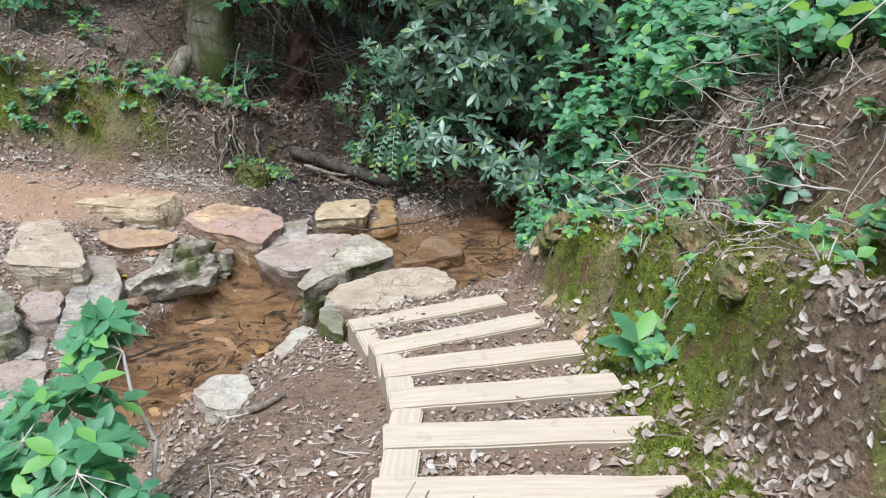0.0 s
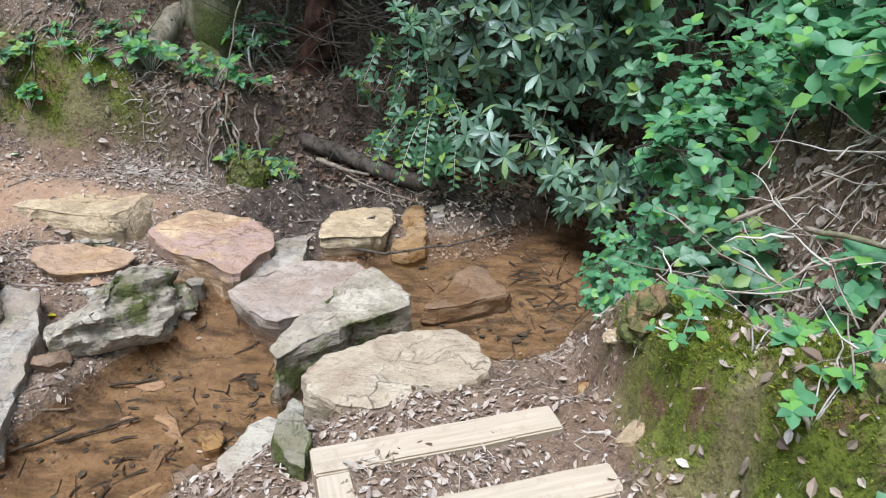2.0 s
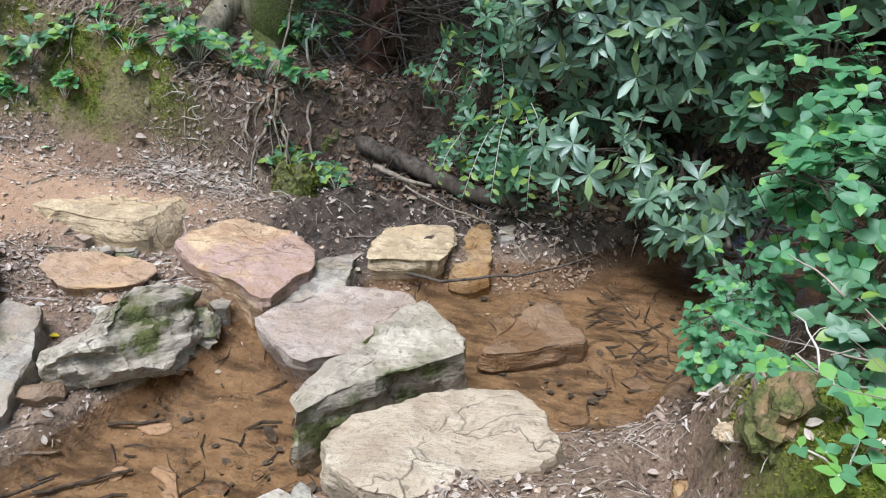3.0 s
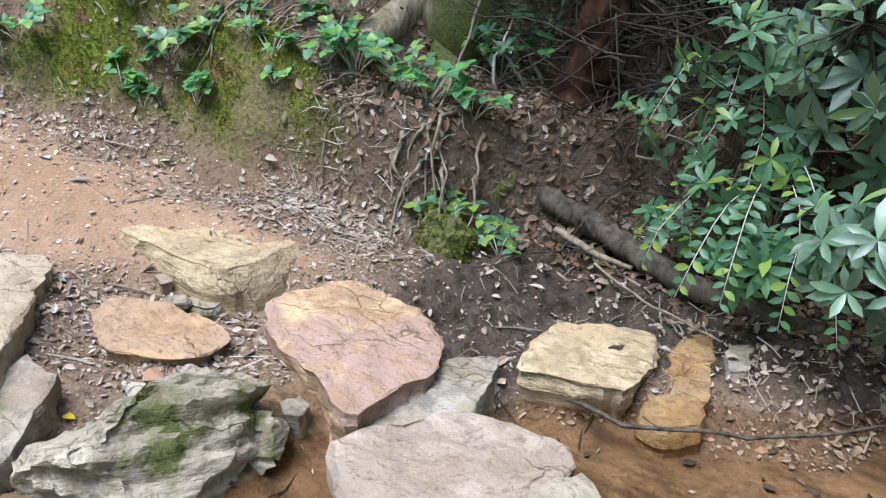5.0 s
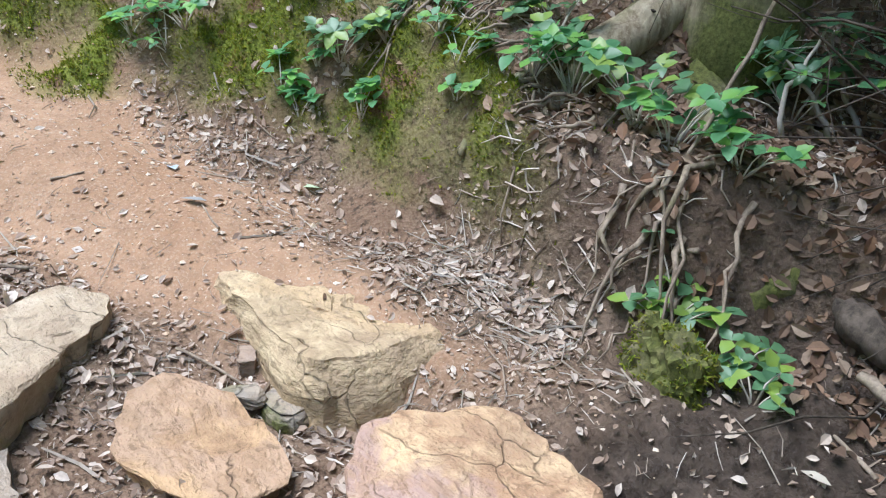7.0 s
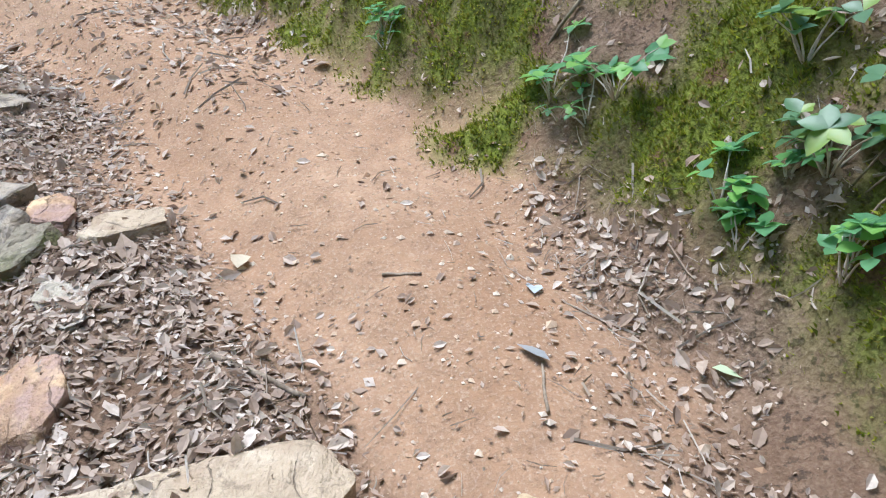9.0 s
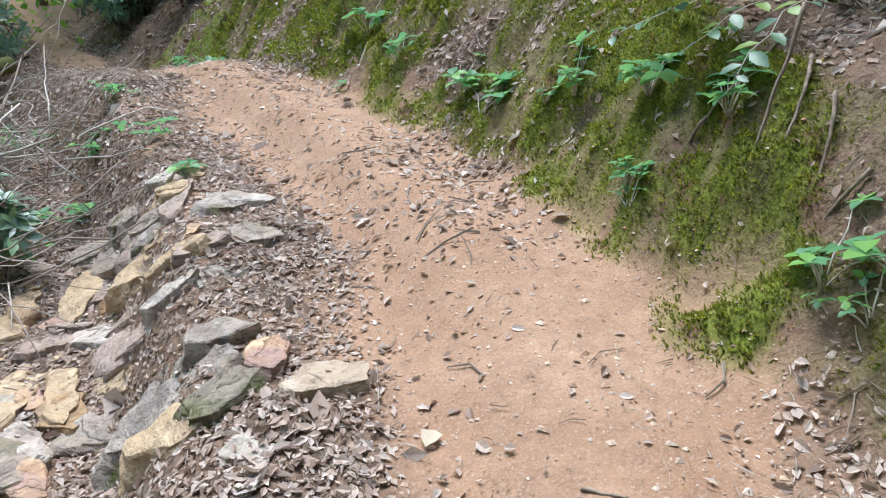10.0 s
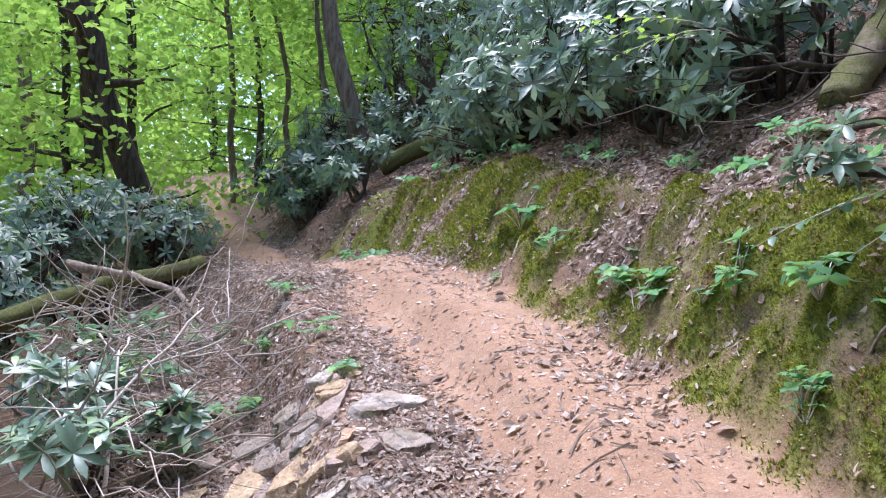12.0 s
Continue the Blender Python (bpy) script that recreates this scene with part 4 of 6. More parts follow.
for row in ((-5.04, 3.14, 0.19, 0.08, 68, "tan"), (-5.15, 2.91, 0.17, 0.07, 72, "amber"), (-5.28, 2.52, 0.25, 0.07, -157, "tan"), (-5.18, 2.27, 0.23, 0.06, -151, "tan"),
            (-4.42, 3.45, 0.33, 0.08, 67, "tan"), (-4.3, 3.28, 0.17, 0.06, -143, "tan"), (-4.38, 3.02, 0.3, 0.1, -157, "tan"), (-4.45, 2.71, 0.15, 0.06, -171, "tan"),
            (-5.51, 2.51, 0.1, 0.06, 108, "tan"), (-5.11, 2.54, 0.14, 0.06, -166, "rust"), (-4.89, 2.42, 0.18, 0.06, -153, "tan"), (-4.13, 4.31, 0.1, 0.06, -157, "rust")):
    pile_stone(*row, TAN)
for row in ((-4.79, 3.03, 0.17, 0.1, 90, "pale"), (-4.14, 3.15, 0.13, 0.08, 159, "pale"), (-4.08, 4.54, 0.13, 0.12, 117, "cream"), (-4.21, 3.36, 0.1, 0.1, -146, "amber"),
            (-4.53, 3.65, 0.1, 0.05, 98, "pale"), (-3.62, 4.52, 0.12, 0.07, 30, "pale"), (-3.5, 4.2, 0.14, 0.09, 70, "grey"), (-3.75, 3.9, 0.15, 0.08, 50, "rust"), (-3.3, 4.55, 0.12, 0.07, 10, "rust")):
    pile_stone(*row, PALE)
rng_p = np.random.default_rng(77)
for k in range(34):
    f = rng_p.uniform(0, 1)
    x, y = -3.4 - 2.4 * f + rng_p.normal(0, 0.12), 4.35 - 1.55 * f + rng_p.uniform(-0.75, 0.1)
    half = rng_p.uniform(0.06, 0.16)
    pile_stone(x, y, half, half * rng_p.uniform(0.35, 0.65), rng_p.normal(65, 25), ("grey", "tan", "violet", "rust", "pale")[k % 5], "small broken stone bedded in the slope", rng_p.uniform(0.015, 0.05))

# rock at the foot of the mound
for x, y, half, wide, turn, key, label, rise in ((0.72, 3.3, 0.06, 0.045, 40, "rust", "small rust-coloured rock at the foot of the mound", 0.03), (0.64, 3.75, 0.07, 0.05, 70, "tan", "small ochre rock at the foot of the mound", 0.03)):
    pile_stone(x, y, half, wide, turn, key, label, rise)

LEDGES = "ochre rock ledges in the mound"
for k, (x, y, a, b, c, turn, key) in enumerate(((0.74, 4.12, 0.2, 0.14, 0.2, 60, "ledge"), (0.86, 3.72, 0.16, 0.1, 0.17, 80, "ledge"), (0.98, 3.35, 0.13, 0.09, 0.15, 70, "ledge"), (0.92, 3.0, 0.1, 0.08, 0.13, 100, "ledge"),
                                                (1.12, 3.12, 0.2, 0.12, 0.17, 95, "ledge"), (1.22, 2.62, 0.22, 0.13, 0.18, 80, "ledge"), (1.05, 2.35, 0.13, 0.1, 0.1, 70, "ledge"), (0.7, 3.42, 0.09, 0.06, 0.08, 60, "ochre"),
                                                (0.93, 4.45, 0.16, 0.12, 0.16, 60, "ledge"), (1.4, 2.25, 0.18, 0.12, 0.16, 90, "ledge"), (1.3, 1.9, 0.2, 0.14, 0.18, 80, "ledge"), (0.62, 4.22, 0.07, 0.05, 0.05, 20, "tan"))):
    rock("ledge_rock", "ochre mossy rock ledge sticking out of the mound", key, (x, y, ground_at(x, y) - 0.6 * c), (0.8 * a, 0.8 * b, 0.8 * c), turn, 500 + k, LEDGES, (0.0, -12.0), 0.1, 6)

# ---- wooden steps ----
def beam(name, a, b, wide, high, parent, label=""):
    """A bevelled timber whose top's front edge runs from a to b."""
    a, b = Vector(a), Vector(b)
    L = (b - a).length
    bm = bmesh.new()
    bmesh.ops.create_cube(bm, size=1.0)
    bmesh.ops.scale(bm, vec=(L, wide, high), verts=bm.verts)
    bmesh.ops.translate(bm, vec=(L / 2, -wide / 2, -high / 2), verts=bm.verts)
    bmesh.ops.bevel(bm, geom=bm.edges[:], offset=0.007, segments=2, affect="EDGES")
    bmesh.ops.subdivide_edges(bm, edges=[e for e in bm.edges if e.calc_length() > 0.3], cuts=5)
    for v in bm.verts:
        v.co += 0.005 * noise.noise_vector(v.co * 5 + a * 3)
    ob = part(name, bm, LUMBER, parent, label)
    turn = math.atan2(b.y - a.y, b.x - a.x)
    ob.matrix_local = Matrix.Translation(a - parent.location) @ Matrix.Rotation(turn, 4, "Z") @ Matrix.Rotation(-math.asin((b.z - a.z) / L), 4, "Y")
    return ob


def build_steps():
    for k, (l, r, z) in enumerate(STEPS):
        step = thing("timber_step", (l[0], l[1], z - 0.14), "pale weathered timber step frame filled with dirt", "step", "wooden steps down to the stream")
        d = Vector((r[0] - l[0], r[1] - l[1], 0)).normalized()
        back = Vector((d.y, -d.x, 0))
        a, b = Vector((*l, z)), Vector((*r, z))
        beam("front_board", a, b, 0.138, 0.16, step)
        if k + 1 < len(STEPS):
            l2 = Vector((*STEPS[k + 1][0], z))
            start = a + back * 0.14 + d * 0.125
            end = l2 + d * 0.125 - back * 0.03
            way = (end - start)
            if way.length > 0.05:
                beam("side_board", start, start + way.normalized() * max(0.2, way.length), 0.12, 0.14, step).location.z -= 0.003


build_steps()

# ---- trees, shrubs and seedlings ----
def shrub(name, label, base, blobs, n, leaf, length, shape="long", count=(6, 9), spread=1.15, droop=0.3, lean=(0, -0.5, 0.4), seed=1, bark=DARK_BARK, stems=5, twig=0.012):
    """A bush: stems from its base to the ends of its twigs, with leaves round each end. blobs: middles and half sizes of its crown."""
    rng = np.random.default_rng(seed)
    ends, axes = [], []
    for k in range(n):
        c, r = blobs[rng.integers(len(blobs))]
        d = rng.normal(0, 1, 3)
        d = d / np.linalg.norm(d)
        p = np.array(c) + d * np.array(r) * rng.uniform(0.45, 1.0)
        ends.append(p), axes.append(d * 0.7 + np.array(lean) + rng.normal(0, 0.25, 3))
    ends, axes = np.array(ends), np.array(axes)
    low = height(ends[:, 0], ends[:, 1]) + 0.12
    keep = ends[:, 2] > low
    ends, axes = ends[keep], axes[keep]
    ob = thing(name, base, label, "shrub")
    o = np.array(base)
    wood = []
    hubs = []
    for k in range(stems):
        c, r = blobs[k % len(blobs)]
        hub = np.array(c) + rng.normal(0, 0.35, 3) * np.array(r)
        root = o + np.array((rng.normal(0, 0.12), rng.normal(0, 0.12), -0.08))
        line = bend(rng, root, hub, 8, -0.08, 0.06)
        wood.append(tube(line, np.linspace(twig * 2.4, twig, 8), 6))
        hubs += [line[4], line[5], line[6], line[7]]
    hubs = np.array(hubs)
    for p, a in zip(ends, axes):
        h = hubs[np.argmin(np.linalg.norm(hubs - p, axis=1) + rng.uniform(0, 0.3, len(hubs)))]
        line = bend(rng, h, p, 4, -0.03, 0.05)
        wood.append(tube(line, np.linspace(twig * 0.55, twig * 0.2, 4), 3))
    add_mesh("branchwork", wood, bark, ob, "thin dark crooked branches", origin=base)["kind"] = "stuff"
    B, W, U, S = whorls(rng, ends, axes, count, length, spread, droop)
    add_mesh("foliage", [leaf_mesh(B, W, U, S, shape, rng.uniform(0.3, 1.3, len(B)) * droop)], leaf, ob, origin=base)["kind"] = "stuff"
    return ob


def spray_leaves(rng, line, gap, length, flat=0.4):
    """Leaves set in two rows along an arching stem."""
    P = np.array(line)
    seg = np.linalg.norm(np.diff(P, axis=0), axis=1)
    s = np.concatenate([[0], np.cumsum(seg)])
    at = np.arange(gap, s[-1], gap)
    pos = np.stack([np.interp(at, s, P[:, k]) for k in range(3)], -1)
    T = unit(np.gradient(pos, axis=0))
    side = unit(np.cross(T, (0.02, 0.01, 1.0)))
    up = np.cross(side, T)
    sign = np.where(np.arange(len(at)) % 2 == 0, 1, -1)[:, None]
    way = T * 0.55 + side * sign + up * rng.normal(0.05, 0.15, (len(at), 1))
    taper = np.interp(at / s[-1], (0, 0.3, 0.8, 1), (0.8, 1, 1, 0.6))
    return pos, way, up + rng.normal(0, flat * 0.4, (len(at), 3)), length * taper * rng.uniform(0.85, 1.15, len(at))


def spray_plant(name, label, base, tips, leaf, length=0.07, gap=0.032, seed=1, rise=0.25, shape="oval", category="plant", stem=0.005):
    """A plant of arching stems that carry two rows of leaves each."""
    rng = np.random.default_rng(seed)
    ob = thing(name, base, label, category)
    for t in tips:
        line = bend(rng, (base[0], base[1], base[2] - 0.04), t, 10, -rise, 0.03)
        stalk = add_mesh("stem", [tube(line, np.linspace(stem, stem * 0.4, 10), 4)], TWIG, ob, origin=base)
        B, W, U, S = spray_leaves(rng, line[3:], gap, length)
        add_mesh("leafage", [leaf_mesh(B, W, U, S, shape, np.full(len(B), 0.18))], leaf, stalk, origin=base)["kind"] = "stuff"
    return ob


def seedling(x, y, tall, wide, n, leaf, length, label, seed=0, up=0.0, name="seedling"):
    """A small plant on the ground: a few stems with leaves spread flat at their ends."""
    rng = np.random.default_rng(seed + int(abs(x * 97 + y * 31) * 10))
    z = ground_at(x, y)
    base = (x, y, z)
    ob = thing(name, base, label, "plant", "seedlings on the banks")
    for k in range(n):
        a = rng.uniform(0, 6.28)
        r = wide * rng.uniform(0.3, 1.0)
        px, py = x + r * math.cos(a), y + r * math.sin(a) * 0.8
        p = np.array((px, py, max(z + 0.75 * tall * rng.uniform(0.4, 1.0), ground_at(px, py) + 0.03)))
        stem = add_mesh("stem", [tube(bend(rng, (x, y, z - 0.03), p, 5, -0.15, 0.04), np.linspace(0.004, 0.002, 5), 4)], TWIG, ob, origin=base)
        B, W, U, S = whorls(rng, [p], [np.array((rng.normal(0, 0.25), rng.normal(-0.25, 0.25), 1.0))], (3, 5), length, 1.4)
        add_mesh("leaf_whorl", [leaf_mesh(B, W, U, S, "broad", rng.uniform(0.05, 0.3, len(B)))], leaf, stem, origin=base)
    return ob


def quad_leaves(rng, P, size):
    """Small folded leaves for crowns far off: verts and triangles."""
    n = len(P)
    a, b = unit(rng.normal(0, 1, (n, 3)) * (1, 1, 0.6)), rng.normal(0, 1, (n, 3))
    b = unit(np.cross(a, b))
    s = (size * rng.uniform(0.6, 1.3, n))[:, None]
    v = np.stack([P - a * s * 0.5, P + b * s * 0.27, P + a * s * 0.5, P - b * s * 0.27], 1).reshape(-1, 3)
    f = (np.array([(0, 1, 2), (0, 2, 3)])[None] + 4 * np.arange(n)[:, None, None]).reshape(-1, 3)
    return v, f


def forest_tree(name, label, foot, top, r0, r1, bark, clumps=0, leaves=0, size=0.16, low=0.35, reach=2.6, seed=1, leaf=CANOPY, wild=0.012, limbs=7):
    """A tall tree: tapered trunk with a flared foot, limbs, and a crown of small leaves in uneven clumps."""
    rng = np.random.default_rng(seed)
    ob = thing(name, foot, label, "tree")
    f = np.array(foot, float)
    line = bend(rng, f - (0, 0, 0.3), top, 14, 0, wild)
    rad = np.linspace(r0, r1, 14)
    rad[0] *= 1.5
    rad[1] *= 1.12
    add_mesh("trunk", [tube(line, rad, 12, 0.04, rng)], bark, ob, origin=foot)
    if not clumps:
        return ob
    wood, P = [], []
    for k in range(clumps):
        s = low + (1 - low) * (k + rng.uniform(0, 1)) / clumps
        j = s * 13
        p0 = line[int(j)] + (j - int(j)) * (line[min(13, int(j) + 1)] - line[int(j)])
        a = rng.uniform(0, 6.28)
        out = reach * rng.uniform(0.45, 1.0)
        c = p0 + np.array((math.cos(a) * out, math.sin(a) * out, rng.uniform(-0.1, 0.45) * out))
        if k < limbs * 3:
            wood.append(tube(bend(rng, p0, c, 6, -0.05, 0.06), np.linspace(r1 * 0.55, 0.008, 6), 5))
        m = leaves // clumps
        q = rng.normal(0, 1, (m, 3)) * (0.55, 0.55, 0.16) * (reach * 0.42)
        P.append(c + q)
    add_mesh("limbwork", wood, bark, ob, origin=foot)["kind"] = "stuff"
    add_mesh("crown", [quad_leaves(rng, np.vstack(P), size)], leaf, ob, "green leafy crown", False, origin=foot)["kind"] = "stuff"
    return ob


# the big buttressed tree on the far bank, with its roots
def build_bank_tree():
    foot = np.array((-2.36, 7.85, 0.88))
    rng = np.random.default_rng(4)
    ob = thing("tree", foot, "old mossy tree with spreading roots on the stream bank", "tree")
    line = bend(rng, foot - (0, 0, 0.2), foot + (0.3, 0.6, 9.0), 24, 0, 0.004)
    z = line[:, 2] - foot[2]
    rad = 0.23 + 0.14 * np.exp(-np.maximum(z, 0) / 0.22)
    add_mesh("trunk", [tube(line, rad, 20, 0.05, rng)], MOSSY_BARK, ob, origin=foot)

    def root(a, way_points, r0, r1, label="", bark=MOSSY_BARK):
        pts = [np.array(a)] + [np.array(w) for w in way_points]
        line = np.vstack([bend(rng, p, q, 6, 0, 0.04)[(0 if k == 0 else 1):] for k, (p, q) in enumerate(zip(pts, pts[1:]))])
        for _ in range(3):
            line[1:-1] = (line[:-2] + 2 * line[1:-1] + line[2:]) / 4
        add_mesh("root", [tube(line, np.linspace(r0, r1, len(line)), 10, 0.06, rng)], bark, ob, label, origin=foot)

    root((-2.56, 7.87, 1.20), [(-2.57, 7.52, 1.06), (-2.62, 7.21, 0.94), (-2.73, 6.95, 0.84), (-2.88, 6.75, 0.77)], 0.13, 0.055, "pale thick surface root", PALE_ROOT)
    root((-2.60, 7.20, 0.93), [(-2.54, 6.91, 0.78), (-2.52, 6.67, 0.63)], 0.075, 0.045, "broken root end", PALE_ROOT)
    root((-2.62, 6.95, 0.93), [(-2.66, 6.78, 0.86), (-2.72, 6.66, 0.74), (-2.68, 6.56, 0.62)], 0.03, 0.014, "thin pale root", PALE_ROOT)
    root((-2.35, 7.65, 0.9), [(-2.15, 7.4, 0.72), (-1.95, 7.2, 0.66)], 0.11, 0.04)
    root((-2.6, 7.8, 1.0), [(-3.0, 7.6, 1.0), (-3.3, 7.55, 1.05)], 0.12, 0.04)
    root((-2.75, 6.9, 0.84), [(-2.66, 6.72, 0.72), (-2.62, 6.64, 0.6)], 0.03, 0.012)
    for k in range(70):
        x = rng.uniform(-3.3, -1.5)
        y0 = 6.75 + 0.12 * (x + 1.75) * -1 + rng.uniform(-0.1, 0.25)
        z0 = ground_at(x, y0) + 0.02
        x1, y1 = x + rng.normal(0, 0.08), y0 - rng.uniform(0.1, 0.35)
        tip = np.array((x1, y1, ground_at(x1, y1) + rng.uniform(0.0, 0.03)))
        add_mesh("rootlet", [tube(bend(rng, (x, y0, z0), tip, 7, -0.1, 0.08), np.linspace(rng.uniform(0.004, 0.015), 0.003, 7), 5)], ROOT, ob, origin=foot)


build_bank_tree()


def log(name, label, line, r0, r1, bark, seed=1, sides=14, wobble=0.07, category="log"):
    rng = np.random.default_rng(seed)
    P = np.vstack([bend(rng, a, b, 8, 0, 0.015)[(0 if k == 0 else 1):] for k, (a, b) in enumerate(zip(line, line[1:]))])
    ob = thing(name, tuple(P[0]), label, category)
    add_mesh("bark", [tube(P, np.linspace(r0, r1, len(P)), sides, wobble, rng)], bark, ob, origin=P[0])
    return ob


log("stream_log", "wet dark fallen log on the muddy bank", [(-1.48, 7.14, 0.32), (-1.36, 7.06, 0.3), (-1.1, 7.02, 0.23), (-0.88, 6.9, 0.2), (-0.62, 6.8, 0.15), (-0.4, 6.83, 0.11), (-0.2, 6.78, 0.09), (0.05, 6.84, 0.06)], 0.064, 0.05, LOG_BARK, 3, 14, 0.13)


def mossy_clump(at, size, turn, seed):
    """A lump of earth held by roots, with moss standing on it."""
    ob = rock("mossy_clump", "moss-covered clump of earth on the bank edge", "mossy", at, size, turn, seed, rough=0.08, cuts=7)
    ob.data.materials[0] = MOSS_LOG
    ob["category"] = "clump"
    rng = np.random.default_rng(seed)
    V, N = np.array([v.co for v in ob.data.vertices]), np.array([v.normal for v in ob.data.vertices])
    k = rng.integers(0, len(V), 5200)
    k = k[lattice(V[k, 0] * 14, V[k, 2] * 14, seed) > -0.35]
    P, D = V[k] + rng.normal(0, 0.006, (len(k), 3)), unit(N[k] + rng.normal(0, 0.5, (len(k), 3)))
    side = unit(np.cross(D, rng.normal(0, 1, (len(k), 3)))) * 0.004
    tips = P + D * rng.uniform(0.008, 0.024, (len(k), 1))
    add_mesh("moss_cover", [(np.stack([P - side, P + side, tips], 1).reshape(-1, 3), np.arange(3 * len(k)).reshape(-1, 3))], MOSS, ob, "short green moss", False)["kind"] = "stuff"


mossy_clump((-1.68, 6.55, 0.13), (0.2, 0.14, 0.24), 20, 15)
log("dead_stick", "forked pale stick in the mud beside the log", [(-1.28, 6.88, 0.24), (-1.05, 6.8, 0.2), (-0.86, 6.78, 0.18)], 0.02, 0.012, ROOT, 16, 7, 0.1, "stick")
log("dead_stick", "long thin pale stick lying in the mud", [(-1.02, 6.72, 0.19), (-0.75, 6.58, 0.14), (-0.4, 6.5, 0.09)], 0.008, 0.005, ROOT, 17, 6, 0.1, "stick")
log("dead_stick", "dark bent stick half in the water", [(-0.95, 5.95, 0.0), (-0.6, 5.86, 0.02), (-0.2, 6.0, 0.03), (0.2, 6.25, 0.08)], 0.01, 0.006, LOG_BARK, 18, 6, 0.1, "stick")
for k, (a, b) in enumerate((((-2.09, 4.12, -0.02), (-1.89, 4.35, -0.16)), ((-2.01, 4.01, -0.14), (-1.83, 4.22, -0.17)), ((-1.81, 4.55, -0.16), (-1.59, 4.65, -0.18)), ((-1.87, 4.14, -0.17), (-1.55, 4.33, -0.17)))):
    log("dead_stick", "dark wet stick at the outlet of the pool", [(a[0], a[1], a[2] + 0.03), (b[0], b[1], b[2] + 0.04)], 0.009, 0.006, LOG_BARK if k else ROOT, 180 + k, 6, 0.1, "stick")
log("mossy_root", "mossy leaning root stump on the bank", [(-1.74, 6.9, 0.05), (-1.68, 7.0, 0.3), (-1.56, 7.15, 0.45), (-1.5, 7.4, 0.62)], 0.1, 0.06, MOSSY_BARK, 5)
log("rotten_stump", "crumbling dark red-brown rotten stump", [(-1.5, 7.55, 0.3), (-1.48, 7.56, 0.6), (-1.4, 7.55, 0.95), (-1.36, 7.6, 1.35)], 0.19, 0.1, ROT, 6, 18, wobble=0.2, category="stump")

# ---- shrubs over the stream ----
DARK_RHODO = "dark glossy rhododendron bush hanging over the stream"
shrub("rhododendron", DARK_RHODO, (0.5, 8.2, 0.7), [((0.0, 6.95, 1.25), (0.55, 0.5, 0.55)), ((0.6, 6.9, 1.2), (0.5, 0.5, 0.6)), ((0.3, 7.1, 2.0), (0.9, 0.6, 0.6))], 330, RHODO, 0.135, seed=11, stems=10)
shrub("rhododendron", DARK_RHODO, (0.6, 7.6, 0.5), [((0.2, 6.5, 0.62), (0.45, 0.35, 0.3)), ((0.75, 6.3, 0.42), (0.35, 0.35, 0.25))], 90, RHODO, 0.125, seed=12, stems=8)
shrub("rhododendron", DARK_RHODO, (1.9, 8.2, 1.0), [((1.4, 7.2, 1.9), (0.8, 0.7, 0.9)), ((2.4, 7.2, 2.2), (0.8, 0.8, 1.0)), ((1.2, 7.4, 3.0), (1.2, 0.8, 0.7))], 330, RHODO, 0.14, seed=13, stems=10)
shrub("rhododendron", "dark rhododendron thicket behind the stream", (-0.4, 9.0, 1.3), [((-0.6, 8.3, 1.9), (0.8, 0.6, 0.7)), ((0.5, 8.6, 2.6), (1.4, 0.7, 0.9)), ((-1.2, 8.8, 2.6), (1.0, 0.7, 0.7))], 330, RHODO, 0.135, seed=14, stems=10)
shrub("rhododendron", "low rhododendron reaching over the pool", (1.2, 6.9, 0.3), [((0.95, 5.95, 0.32), (0.28, 0.25, 0.16)), ((0.7, 6.2, 0.25), (0.2, 0.2, 0.12))], 20, RHODO, 0.14, seed=15, stems=4, lean=(0, -0.3, 0.9))

shrub("rhododendron", "rhododendron branches reaching over the wet log", (-0.2, 7.4, 0.4), [((-0.45, 6.8, 0.75), (0.28, 0.22, 0.25)), ((-0.32, 6.62, 0.4), (0.22, 0.2, 0.14)), ((-0.6, 7.0, 1.15), (0.3, 0.25, 0.25))], 34, SPRAY, 0.12, seed=16, stems=5, twig=0.008)
shrub("leafy_shrub", "thin shrub with glossy leaves behind the log", (-0.9, 7.5, 0.5), [((-0.85, 7.1, 0.8), (0.3, 0.25, 0.3)), ((-0.7, 6.95, 0.4), (0.25, 0.15, 0.15))], 36, SPRAY, 0.075, "oval", (3, 5), 1.3, 0.25, (0, -0.4, 0.8), 17, TWIG, 5, 0.005)
shrub("rhododendron", "pale green rhododendron branch hanging over the pool", (0.6, 7.3, 0.4), [((-0.21, 6.98, 1.20), (0.2, 0.2, 0.16)), ((-0.38, 7.16, 1.23), (0.2, 0.2, 0.16)), ((-0.10, 6.81, 1.01), (0.2, 0.2, 0.16))], 20, RHODO, 0.15, seed=18, stems=3, lean=(-0.2, -0.6, 0.7), twig=0.007)
GREEN = "bright broad-leaved shrub on the mound"
shrub("leafy_shrub", GREEN, (1.45, 5.2, 1.0), [((1.15, 5.25, 0.95), (0.4, 0.4, 0.4)), ((1.3, 5.7, 1.2), (0.45, 0.4, 0.45))], 330, BROAD, 0.072, "broad", (3, 5), 1.35, 0.2, (0, -0.3, 1.3), 21, DARK_BARK, 6, 0.005)
shrub("leafy_shrub", GREEN, (1.9, 5.0, 1.4), [((1.75, 5.0, 1.6), (0.5, 0.5, 0.45)), ((2.0, 5.8, 1.9), (0.6, 0.5, 0.5))], 360, BROAD, 0.074, "broad", (3, 5), 1.35, 0.2, (0, -0.3, 1.3), 22, DARK_BARK, 6, 0.005)
